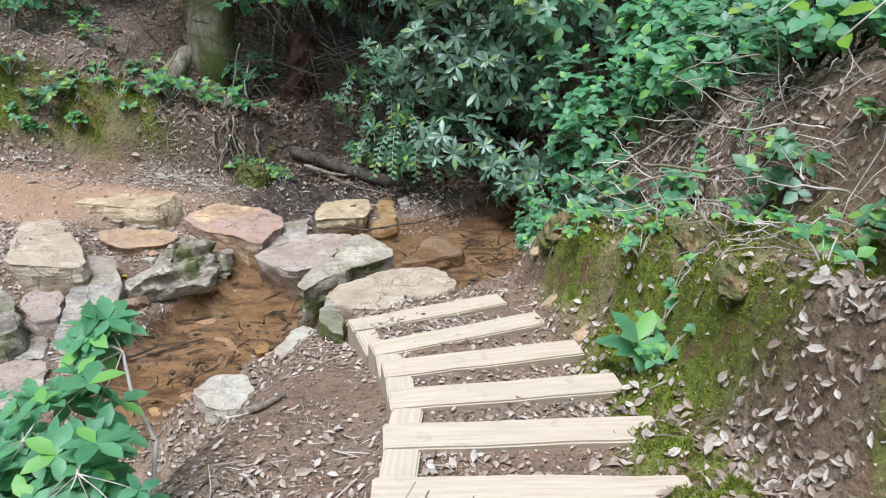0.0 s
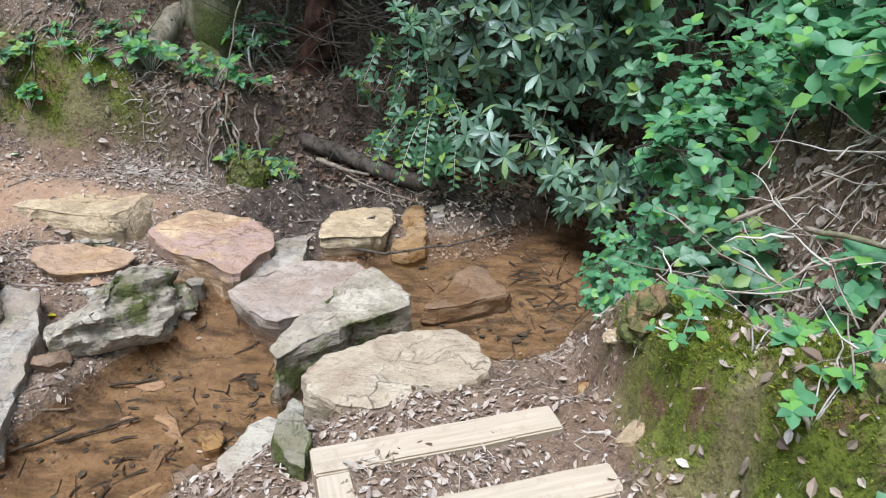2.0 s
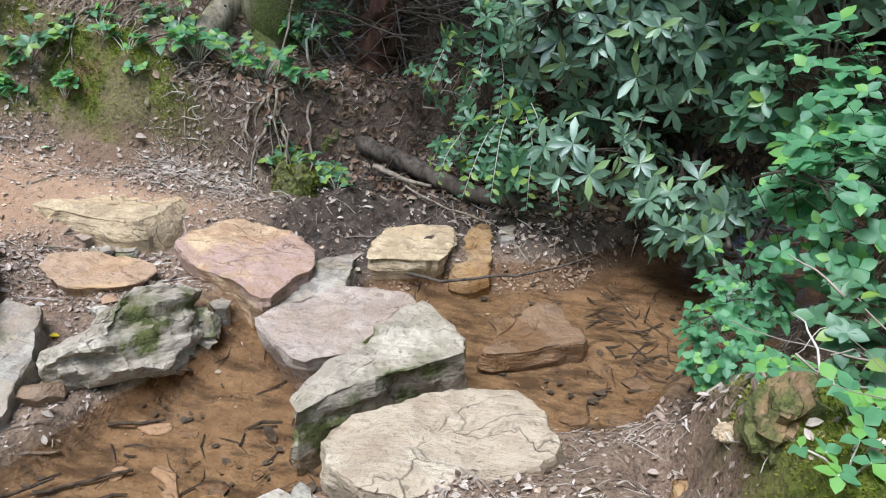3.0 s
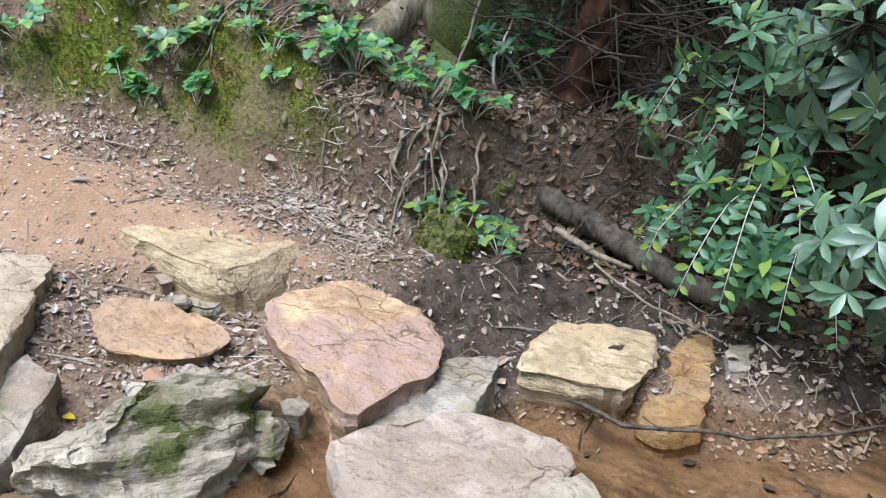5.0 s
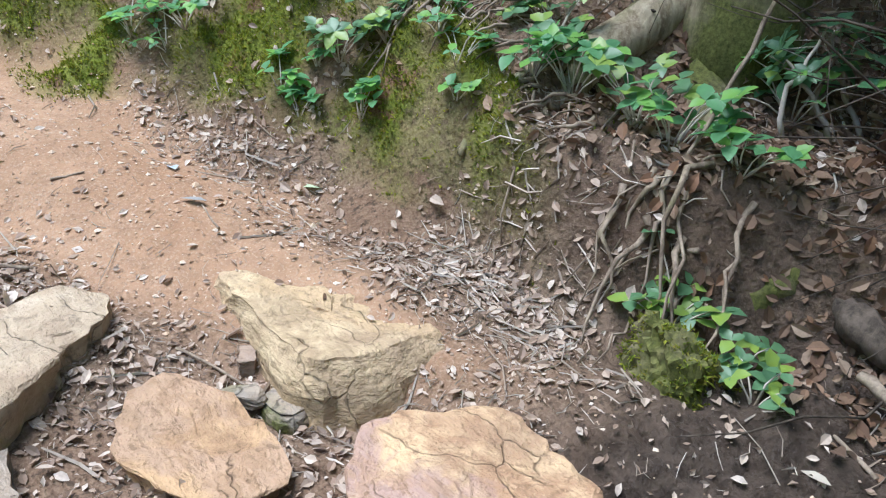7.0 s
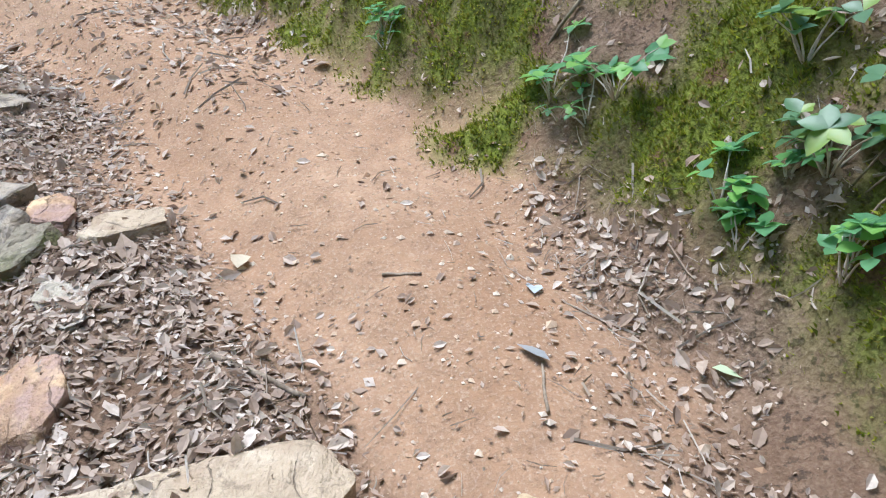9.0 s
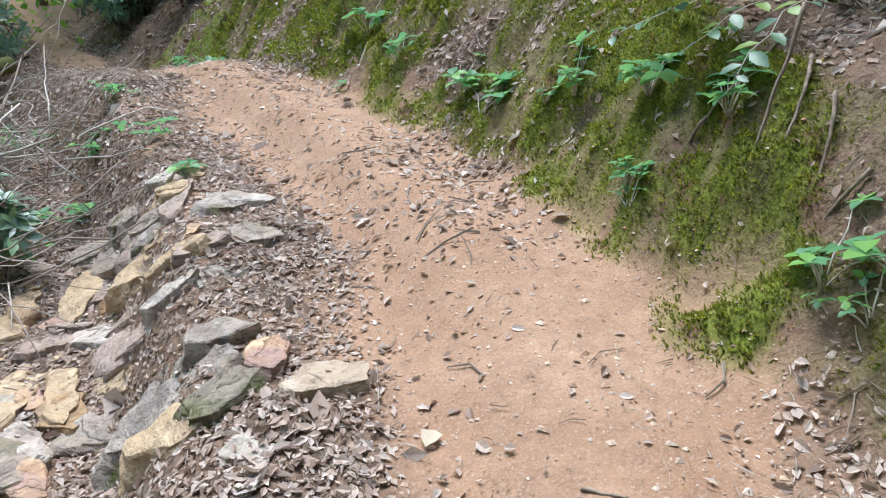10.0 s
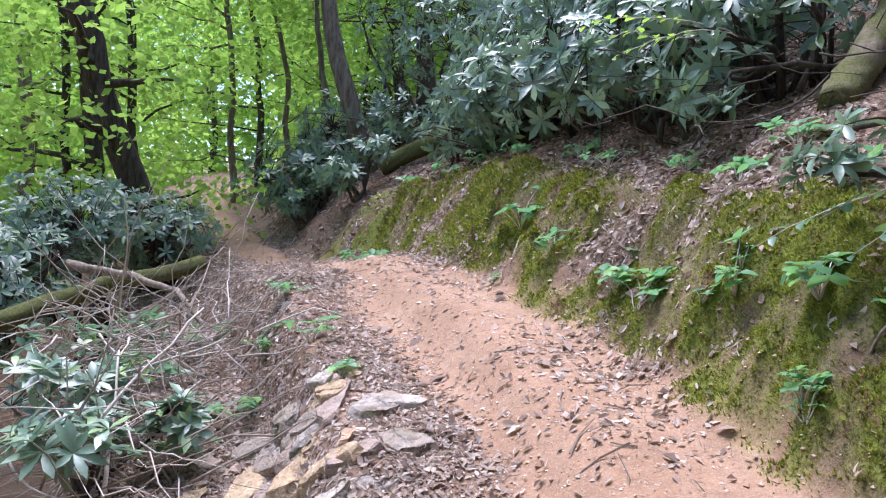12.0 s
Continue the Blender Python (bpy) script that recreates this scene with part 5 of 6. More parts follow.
shrub("leafy_shrub", "small bright shrub trailing to the water", (0.8, 4.95, 0.35), [((0.72, 4.98, 0.4), (0.2, 0.25, 0.16)), ((0.85, 5.3, 0.5), (0.25, 0.25, 0.2))], 170, BROAD, 0.048, "broad", (3, 5), 1.35, 0.2, (-0.2, -0.3, 1.2), 23, DARK_BARK, 5, 0.003)
shrub("leafy_shrub", "tall leafy shrub at the top of the mound", (2.2, 4.0, 1.9), [((2.1, 3.9, 2.3), (0.5, 0.6, 0.4)), ((2.6, 4.6, 2.7), (0.7, 0.7, 0.6))], 260, BROAD, 0.095, "broad", (3, 5), 1.35, 0.2, (0, -0.3, 1.3), 24, DARK_BARK, 6, 0.005)
for k, (x, y, up, r, n) in enumerate(((1.15, 4.6, 0.22, 0.3, 80), (1.5, 4.2, 0.3, 0.35, 90), (1.75, 3.5, 0.3, 0.35, 80), (2.0, 2.8, 0.3, 0.35, 70), (2.4, 3.4, 0.6, 0.5, 130), (1.5, 5.0, 0.55, 0.4, 130), (2.3, 5.6, 0.7, 0.6, 160), (2.9, 4.2, 0.8, 0.7, 150), (2.2, 6.8, 0.9, 0.6, 130), (1.75, 4.5, 0.35, 0.4, 130), (2.15, 4.2, 0.45, 0.45, 140), (1.45, 4.75, 0.3, 0.35, 100), (2.3, 3.0, 0.4, 0.4, 100))):
    g = ground_at(x, y)
    shrub("leafy_shrub", "bushy green undergrowth on the mound", (x, y, g), [((x, y, g + up), (r, r, 0.6 * r))], n, BROAD if k % 3 else SPRAY, 0.075, "broad", (3, 5), 1.35, 0.2, (0, -0.3, 1.2), 240 + k, DARK_BARK, 5, 0.004)
shrub("leafy_shrub", "dark-leaved shrub above the stream", (1.3, 6.4, 0.6), [((1.0, 6.1, 1.15), (0.3, 0.35, 0.4)), ((0.9, 6.4, 1.8), (0.4, 0.4, 0.4))], 120, SPRAY, 0.11, "oval", (4, 6), 1.3, 0.25, (0, -0.4, 0.9), 25, DARK_BARK, 6, 0.005)
shrub("leafy_shrub", "leafy branches above the far bank", (-1.6, 8.1, 1.0), [((-1.75, 7.55, 1.75), (0.5, 0.35, 0.22)), ((-1.0, 7.6, 1.9), (0.5, 0.3, 0.3))], 60, BROAD, 0.09, "broad", (3, 5), 1.35, 0.2, (0, -0.4, 1.1), 26, TWIG, 6, 0.006)
spray_plant("arching_shrub", "arching stems with paired glossy leaves", (-0.55, 7.5, 0.6), [(-0.95, 6.95, 0.75), (-0.75, 6.9, 0.55), (-0.6, 6.85, 0.9), (-0.45, 6.75, 0.62)], SPRAY, 0.066, 0.028, 31, 0.55)
spray_plant("arching_shrub", "arching stems with paired glossy leaves", (-0.35, 7.2, 0.35), [(-0.78, 6.6, 0.3), (-0.6, 6.45, 0.26), (-0.42, 6.4, 0.3), (-0.2, 6.35, 0.28), (0.0, 6.3, 0.3)], SPRAY, 0.066, 0.028, 32, 0.5)
spray_plant("arching_shrub", "yellow-green arching leafy shoots", (-0.7, 7.0, 0.3), [(-0.78, 6.85, 0.42), (-0.62, 6.8, 0.3), (-0.9, 6.9, 0.3)], LIME, 0.06, 0.03, 33, 0.4)


def thicket(name, label, boxes, n, r, seed, material=TWIG, long=(0.4, 1.2), tilt=0.6):
    """A tangle of bare dead stems that nobody could count."""
    rng = np.random.default_rng(seed)
    wood = []
    for k in range(n):
        (x0, y0, z0), (x1, y1, z1) = boxes[k % len(boxes)]
        a = np.array((rng.uniform(x0, x1), rng.uniform(y0, y1), 0.0))
        g = ground_at(a[0], a[1])
        a[2] = max(g, rng.uniform(z0, z1))
        d = rng.normal(0, 1, 3) * (1, 1, tilt)
        b = a + d / np.linalg.norm(d) * rng.uniform(*long)
        b[2] = max(b[2], ground_at(b[0], b[1]) + 0.01)
        q = rng.uniform(0.35, 1.0) * r
        wood.append(tube(bend(rng, a, b, 7, rng.uniform(-0.12, 0.12), 0.045), np.linspace(q, q * 0.35, 7), 4))
    ob = add_mesh(name, wood, material, None, label)
    return tagged(ob, "", "branches", kind="stuff")


thicket("dead_stems", "tangle of bare brown stems behind the bank", [((-1.7, 7.5, 0.8), (0.2, 8.6, 2.0)), ((-0.8, 7.2, 0.3), (0.8, 7.9, 1.2)), ((-1.4, 7.2, 0.4), (-0.4, 7.8, 1.3))], 420, 0.008, 41, DARK_BARK, (0.5, 1.4), 0.8)
thicket("dead_stems", "grey brush and roots on the mound", [((0.95, 3.0, 1.0), (1.7, 4.4, 1.5)), ((0.75, 3.9, 0.6), (1.3, 4.8, 1.0)), ((1.2, 2.2, 1.3), (2.2, 3.6, 2.0))], 70, 0.006, 42, TWIG, (0.15, 0.45), 0.3)
thicket("dead_branches", "grey tangle of dead branches on the slope", [((-6.4, 0.6, 0.6), (-5.0, 1.9, 1.1)), ((-6.9, -0.2, 0.7), (-5.6, 1.2, 1.25)), ((-5.4, 1.4, 0.2), (-4.5, 2.3, 0.75))], 300, 0.009, 43, TWIG, (0.5, 1.5), 0.6)
thicket("dead_stems", "dead sticks lying on the upper bank", [((-6.0, 6.2, 1.8), (-3.0, 8.2, 2.4)), ((-10.0, 3.4, 2.4), (-6.0, 5.6, 3.0))], 40, 0.008, 44, DARK_BARK, (0.3, 0.9), 0.15)

# ---- seedlings ----
LOW = "low green seedling with broad leaves"
for x, y, tall, wide, n, length in ((-3.61, 6.35, 0.16, 0.12, 7, 0.07), (-3.48, 6.36, 0.12, 0.1, 5, 0.07), (-3.2, 6.48, 0.2, 0.1, 7, 0.065), (-2.84, 6.67, 0.14, 0.14, 7, 0.06),
                                    (-2.5, 6.95, 0.28, 0.22, 14, 0.07), (-2.62, 6.85, 0.24, 0.2, 12, 0.07), (-2.05, 6.95, 0.3, 0.2, 14, 0.075), (-1.8, 6.97, 0.22, 0.16, 9, 0.075),
                                    (-4.4, 6.02, 0.14, 0.16, 7, 0.07), (-3.03, 6.75, 0.14, 0.16, 8, 0.06), (-2.78, 6.62, 0.07, 0.08, 4, 0.05), (-3.55, 6.5, 0.1, 0.1, 4, 0.06)):
    seedling(x, y, tall, wide, n, BROAD, length, LOW)
for x, y, tall, wide, n, length in ((-6.3, 4.5, 0.16, 0.2, 8, 0.09), (-5.45, 5.45, 0.18, 0.2, 9, 0.09), (-5.85, 5.08, 0.14, 0.15, 6, 0.08), (-7.8, 3.2, 0.25, 0.25, 14, 0.08),
                                    (-5.15, 5.4, 0.16, 0.1, 9, 0.05), (-5.95, 1.85, 0.2, 0.22, 12, 0.075), (-6.5, 1.6, 0.16, 0.2, 9, 0.07), (-9.0, 0.75, 0.2, 0.35, 16, 0.09), (-5.7, 2.9, 0.14, 0.14, 7, 0.06), (-6.2, 2.3, 0.22, 0.2, 12, 0.06), (-5.3, 2.0, 0.3, 0.3, 14, 0.08), (-6.8, 1.5, 0.2, 0.25, 10, 0.07), (-6.9, 0.6, 0.3, 0.3, 12, 0.08), (-1.95, 7.6, 0.3, 0.3, 10, 0.07), (-3.3, 7.3, 0.2, 0.3, 9, 0.07)):
    seedling(x, y, tall, wide, n, BROAD, length, LOW)
for x, y, tall, wide, n, length in ((-1.8, 6.68, 0.2, 0.16, 11, 0.075), (-1.6, 6.72, 0.2, 0.16, 9, 0.065), (-1.45, 6.6, 0.16, 0.12, 7, 0.06), (-3.45, 6.55, 0.2, 0.16, 10, 0.075), (-3.3, 6.7, 0.22, 0.18, 10, 0.07), (-3.75, 6.6, 0.2, 0.16, 8, 0.07), (-2.7, 7.05, 0.3, 0.2, 12, 0.07), (-2.2, 6.95, 0.32, 0.2, 12, 0.075), (-3.1, 7.1, 0.25, 0.2, 8, 0.07)):
    seedling(x, y, tall, wide, n, SPRAY, length, "glossy green leaves on the mossy bank edge")
for x, y in ((0.72, 4.35), (0.82, 3.95), (1.1, 3.7), (1.25, 4.2), (0.95, 3.2), (1.3, 3.0), (0.9, 2.55), (1.0, 2.9), (1.15, 3.35), (0.75, 3.75), (1.35, 2.6), (1.45, 3.2), (1.6, 2.4), (1.2, 2.1), (0.92, 3.6), (1.35, 3.9), (0.8, 4.6), (1.05, 4.55), (1.5, 3.6), (1.7, 2.9)):
    seedling(x, y, 0.12, 0.12, 7, BROAD, 0.05, "small green creeper leaves on the mound")


def rosette(x, y, z, length, leaf, n, label, seed, tall=0.12, name="rosette_plant"):
    rng = np.random.default_rng(seed)
    base = (x, y, z)
    ob = thing(name, base, label, "plant")
    top = np.array((x, y, z + tall))
    add_mesh("stem", [tube(bend(rng, (x, y, z - 0.03), top, 4), np.linspace(0.006, 0.004, 4), 5)], TWIG, ob, origin=base)
    B, W, U, S = whorls(rng, [top, top - (0, 0, 0.05)], [np.array((0.1, -0.3, 1.0))] * 2, (n, n), length, 1.2)
    add_mesh("leaves", [leaf_mesh(B, W, U, S, "oval", rng.uniform(0.1, 0.4, len(B)))], leaf, ob, origin=base)


rosette(0.85, 2.72, ground_at(0.85, 2.72), 0.17, BROAD, 5, "single bright green plant with pointed leaves", 51, 0.16)
shrub("leafy_shrub", "leafy green plant on the slope beside the steps", (-1.05, 1.7, 0.6), [((-1.1, 1.85, 1.08), (0.22, 0.2, 0.16)), ((-1.05, 1.6, 1.06), (0.24, 0.2, 0.16)), ((-1.13, 2.22, 1.2), (0.1, 0.12, 0.08)), ((-0.88, 1.55, 1.02), (0.14, 0.14, 0.1)), ((-1.3, 2.0, 0.98), (0.25, 0.25, 0.14)), ((-1.35, 1.7, 1.0), (0.2, 0.2, 0.15))], 150, BROAD, 0.09, "oval", (4, 6), 1.25, 0.25, (0.1, -0.2, 1.2), 52, TWIG, 6, 0.005)
spray_plant("overhanging_branch", "bright leafy twig hanging from above", (1.6, 2.3, 2.9), [(0.7, 1.36, 2.34), (0.68, 1.58, 2.36), (0.72, 1.5, 2.44)], LIME, 0.09, 0.07, 53, 0.02)

for k, (x, y, up, r, n) in enumerate(((-3.9, 7.25, 0.2, 0.3, 40), (-3.6, 7.5, 0.3, 0.35, 45), (-3.1, 7.9, 0.3, 0.4, 50), (-2.0, 8.1, 0.45, 0.4, 60), (-1.5, 8.3, 0.5, 0.45, 70), (-4.4, 7.6, 0.4, 0.5, 60), (-3.4, 8.4, 0.5, 0.5, 60), (-1.9, 7.7, 0.25, 0.25, 30))):
    g = ground_at(x, y)
    shrub("leafy_shrub", "green undergrowth among dead leaves above the bank", (x, y, g), [((x, y - 0.1, g + up), (r, r * 0.8, 0.6 * r))], n, SPRAY if k % 2 else BROAD, 0.085, "oval", (3, 5), 1.3, 0.2, (0, -0.3, 1.1), 340 + k, TWIG, 5, 0.005)
thicket("dead_stems", "bare brown stems among the leaves above the bank", [((-5.0, 7.3, 1.0), (-1.5, 8.6, 2.0))], 260, 0.007, 45, DARK_BARK, (0.4, 1.2), 0.8)

thicket("dead_stems", "fine grey roots and brush over the mound", [((0.95, 2.4, 1.0), (1.8, 4.4, 1.5)), ((1.3, 2.2, 1.3), (2.3, 4.4, 2.0))], 300, 0.0045, 46, TWIG, (0.12, 0.4), 0.25)
for k, (x, y, up, r, n) in enumerate(((1.55, 3.1, 0.15, 0.3, 45), (1.85, 2.6, 0.2, 0.35, 50), (1.75, 3.8, 0.2, 0.3, 60), (1.35, 3.75, 0.12, 0.25, 40), (2.1, 3.4, 0.3, 0.4, 80), (2.2, 2.4, 0.3, 0.4, 60), (1.6, 2.2, 0.12, 0.25, 25))):
    g = ground_at(x, y)
    shrub("leafy_shrub", "low leafy cover among roots on the mound", (x, y, g), [((x, y, g + up), (r, r, 0.5 * r))], n, BROAD if k % 2 else SPRAY, 0.065, "broad", (3, 5), 1.35, 0.2, (0, -0.3, 1.2), 440 + k, DARK_BARK, 5, 0.004)

# ---- along the trail ----
for x, y in ((-6.2, 5.6), (-6.7, 5.0), (-7.3, 4.6), (-7.0, 5.3), (-7.9, 3.9), (-8.4, 3.5), (-8.8, 2.7), (-9.4, 2.1), (-9.9, 1.4), (-10.4, 0.7), (-5.6, 6.3), (-4.7, 6.6), (-5.1, 5.75), (-6.6, 4.3), (-4.2, 6.2), (-7.2, 3.7)):
    seedling(x, y, 0.18, 0.22, 9, BROAD, 0.08, "low green seedling among dead leaves on the hillside")
for x, y in ((-5.90, 4.92), (-5.48, 5.45), (-5.07, 5.41), (-4.33, 6.04), (-5.51, 5.74), (-4.24, 6.12), (-5.92, 5.10), (-7.30, 3.17)):
    seedling(x, y, 0.07, 0.09, 4, BROAD, 0.042, "tiny green seedling in the moss of the bank")
for k, (x, y, r, up, n) in enumerate(((-8.9, 4.7, 0.6, 0.45, 70), (-9.6, 3.3, 0.55, 0.35, 70), (-10.2, 2.6, 0.6, 0.35, 80), (-10.9, 1.6, 0.6, 0.4, 80), (-11.4, 0.9, 0.65, 0.45, 90), (-11.4, -1.0, 0.4, 0.45, 70), (-11.9, -2.2, 0.45, 0.4, 70), (-8.3, 5.3, 0.5, 0.5, 45), (-8.2, 4.5, 0.4, 0.35, 40), (-9.0, 3.9, 0.45, 0.35, 50), (-10.0, 1.9, 0.5, 0.3, 60), (-12.4, -2.3, 0.6, 0.35, 70), (-13.0, -3.2, 0.55, 0.35, 60))):
    g = ground_at(x, y)
    shrub("rhododendron", "low dark rhododendron branches above the mossy bank", (x, y, g), [((x + 0.15, y - 0.1, g + up), (r, r, 0.6 * r)), ((x - 0.2, y + 0.25, g + up + 0.4), (r, r, 0.5 * r))], n, RHODO, 0.16, seed=460 + k, stems=6, lean=(0.4, -0.2, 0.4), twig=0.012)
thicket("dead_stems", "dark dead branches on the hillside above the trail", [((-8.6, 3.9, 2.2), (-6.4, 6.0, 3.0)), ((-11.5, 0.2, 2.2), (-8.4, 3.6, 3.2))], 70, 0.01, 47, DARK_BARK, (0.4, 1.2), 0.3)
shrub("rhododendron", "rhododendron branch drooping over the mossy bank", (-8.0, 5.2, 3.0), [((-7.7, 4.55, 2.95), (0.35, 0.35, 0.3)), ((-7.3, 4.75, 2.75), (0.25, 0.25, 0.3)), ((-8.0, 4.3, 3.3), (0.4, 0.4, 0.25))], 26, RHODO, 0.19, seed=61, stems=4, lean=(0.3, 0.1, 0.1), droop=0.5)
spray_plant("leafy_branch", "yellow-green young leaves on a thin branch", (-7.8, 4.9, 3.2), [(-7.2, 4.0, 3.1), (-7.3, 3.85, 3.25), (-7.1, 4.15, 2.95)], LIME, 0.1, 0.06, 62, 0.08)
spray_plant("leafy_branch", "thin stems with pale drooping leaves", (-5.7, 6.3, 1.9), [(-5.3, 5.45, 1.75), (-5.15, 5.55, 1.6), (-5.4, 5.3, 1.9), (-5.6, 5.2, 1.65), (-5.0, 5.75, 1.5)], SPRAY, 0.1, 0.07, 63, 0.12)
shrub("rhododendron", "pale-backed rhododendron leaves above the bank", (-5.6, 6.6, 1.9), [((-5.64, 5.58, 2.08), (0.2, 0.2, 0.15)), ((-5.36, 5.46, 1.95), (0.12, 0.12, 0.1))], 14, RHODO, 0.115, seed=64, stems=3, droop=0.5)
spray_plant("leafy_branch", "bright green leaves on an overhanging twig", (-6.3, 6.8, 3.6), [(-5.8, 5.1, 2.98), (-6.0, 4.95, 3.0), (-5.6, 5.3, 3.0)], LIME, 0.085, 0.075, 65, 0.03)
BUSH = "large rhododendron thicket on the hillside"
for k, (x, y, r, up, n) in enumerate(((-12.4, -2.6, 0.9, 0.7, 130), (-13.4, -0.4, 1.1, 1.6, 190), (-12.2, 1.5, 1.0, 1.2, 190), (-11.4, 2.2, 0.9, 0.8, 170), (-10.4, 2.7, 0.9, 0.9, 180),
                                      (-9.7, 3.6, 0.8, 0.9, 150), (-11.6, 2.9, 1.2, 2.0, 200), (-10.2, 4.4, 1.1, 1.9, 190), (-13.2, -2.4, 0.7, 0.5, 110), (-10.3, 2.2, 0.7, 0.6, 110), (-8.3, 5.0, 0.5, 0.9, 60), (-9.6, 2.75, 0.65, 0.6, 120), (-9.0, 3.5, 0.6, 0.6, 100), (-8.5, 4.2, 0.5, 0.7, 70), (-13.2, 1.2, 1.4, 2.6, 210), (-9.2, 4.9, 0.8, 1.5, 130), (-14.4, -1.8, 1.3, 2.2, 170))):
    g = ground_at(x, y)
    shrub("rhododendron", BUSH, (x, y, g), [((x + 0.3, y - 0.2, g + up), (r, r, 0.75 * r)), ((x - 0.4, y + 0.4, g + up + 0.8), (r, r, 0.7 * r)), ((x + 0.35, y - 0.4, g + 0.35), (r, r, 0.4))], n, RHODO, 0.17, seed=70 + k, stems=7, lean=(0.4, -0.2, 0.4), twig=0.016)
for k, (base, blobs, n) in enumerate((((-8.2, -3.4, 0.8), [((-7.9, -2.7, 1.9), (1.1, 1.0, 0.7)), ((-8.6, -3.2, 2.0), (1.0, 1.0, 0.5))], 330),
                                      ((-9.6, -3.2, 1.0), [((-9.4, -2.9, 1.8), (0.9, 0.8, 0.6)), ((-10.3, -3.4, 1.9), (0.7, 0.7, 0.6))], 260),
                                      ((-6.6, -2.2, 0.3), [((-6.5, -1.9, 1.2), (0.8, 0.8, 0.7)), ((-7.2, -2.4, 1.6), (0.8, 0.8, 0.6))], 240))):
    shrub("rhododendron", "grey-green rhododendron thicket below the trail", base, blobs, n, RHODO, 0.135, seed=80 + k, stems=8, lean=(0.4, 0.4, 0.6), twig=0.016)
shrub("rhododendron", "low rhododendron among dead branches", (-4.9, 1.7, 0.2), [((-4.75, 1.75, 0.62), (0.3, 0.3, 0.16)), ((-5.1, 1.35, 0.72), (0.35, 0.3, 0.16)), ((-5.3, 2.0, 0.6), (0.15, 0.15, 0.12)), ((-4.5, 2.1, 0.62), (0.25, 0.3, 0.14)), ((-4.95, 1.15, 0.85), (0.3, 0.3, 0.12))], 80, RHODO, 0.15, seed=84, stems=6, lean=(0.2, 0.1, 1.0), twig=0.006)
shrub("leafy_shrub", "green leaves among dead branches", (-5.6, 0.6, 0.5), [((-5.6, 0.5, 0.95), (0.5, 0.4, 0.15)), ((-6.3, 0.7, 1.0), (0.4, 0.4, 0.15)), ((-5.5, 1.4, 0.85), (0.3, 0.3, 0.1))], 70, SPRAY, 0.11, "oval", (3, 5), 1.3, 0.2, (0, 0, 1.2), 85, TWIG, 6, 0.005)

log("fallen_log", "long moss-covered fallen log beside the trail", [(-5.2, -1.25, 0.75), (-6.4, -1.1, 1.05), (-8.4, -0.95, 1.5)], 0.095, 0.085, MOSS_LOG, 8)
log("dead_branch", "broken bare branch lying across a log", [(-6.55, -0.75, 1.5), (-6.7, -0.1, 1.4), (-6.72, 0.45, 1.28), (-6.6, 0.9, 1.0)], 0.045, 0.02, ROOT, 9, 8, category="branch")
log("mossy_log", "moss-covered fallen log on the hillside", [(-12.34, -1.03, 2.98), (-12.66, 0.02, 3.53), (-12.82, 0.55, 3.80)], 0.14, 0.14, MOSS_LOG, 10)
log("mossy_log", "mossy sawn log lying on the upper bank", [(-7.4, 5.5, 2.56), (-7.8, 5.66, 2.9), (-8.4, 5.9, 3.45)], 0.12, 0.13, MOSS_LOG, 11)
for k, (a, b) in enumerate((((-4.6, 1.9, 0.5), (-5.6, 1.9, 1.25)), ((-4.7, 2.1, 0.3), (-5.2, 1.6, 1.0)), ((-5.0, 1.0, 0.6), (-5.7, 2.0, 1.05)))):
    log("dead_branch", "long bare grey branch sticking out of the brush", [a, b], 0.014, 0.006, TWIG, 90 + k, 6, category="branch")
for k, (a, b, c) in enumerate((((-3.38, 6.95, 1.35), (-3.36, 6.8, 1.1), (-3.33, 6.72, 0.86)), ((-5.25, 5.95, 1.7), (-5.15, 5.7, 1.4), (-5.2, 5.5, 1.05)), ((-1.9, 7.3, 1.3), (-1.95, 6.9, 0.75), (-2.0, 6.6, 0.34)),
                               ((-2.9, 7.3, 1.4), (-2.95, 7.15, 1.2), (-3.0, 7.0, 1.0)),
                               ((-4.95, 5.95, 1.77), (-4.89, 5.90, 1.54), (-4.86, 5.83, 1.25)), ((-4.87, 6.07, 1.47), (-4.75, 6.05, 1.32), (-4.66, 6.00, 1.11)), ((-4.56, 6.14, 1.24), (-4.56, 6.09, 1.17), (-4.59, 6.02, 1.04)), ((-5.16, 5.68, 1.36), (-5.13, 5.65, 1.33), (-5.14, 5.61, 1.23)), ((-5.10, 6.02, 1.60), (-4.97, 5.99, 1.48), (-4.87, 5.93, 1.29)))):
    log("bare_stick", "pale bare stick leaning on the bank", [a, b, c], 0.009, 0.005, ROOT, 100 + k, 6, category="stick")
for k, (a, b, c) in enumerate((((1.1, 3.9, 1.28), (1.35, 3.55, 1.36), (1.75, 3.2, 1.62)), ((1.0, 4.3, 1.1), (1.2, 4.25, 1.25), (1.5, 4.3, 1.45)), ((1.35, 3.5, 1.33), (1.3, 3.1, 1.12), (1.28, 3.0, 0.95)),
                               ((0.85, 3.3, 0.78), (1.05, 3.4, 1.0), (1.3, 3.6, 1.28)), ((1.45, 3.3, 1.4), (1.75, 2.9, 1.62), (1.9, 2.3, 1.9)), ((1.4, 3.4, 1.35), (1.5, 2.9, 1.3), (1.55, 2.5, 1.35)))):
    log("exposed_root", "pale exposed root twisting down the mound", [a, b, c], 0.01, 0.005, ROOT, 110 + k, 7, category="root")

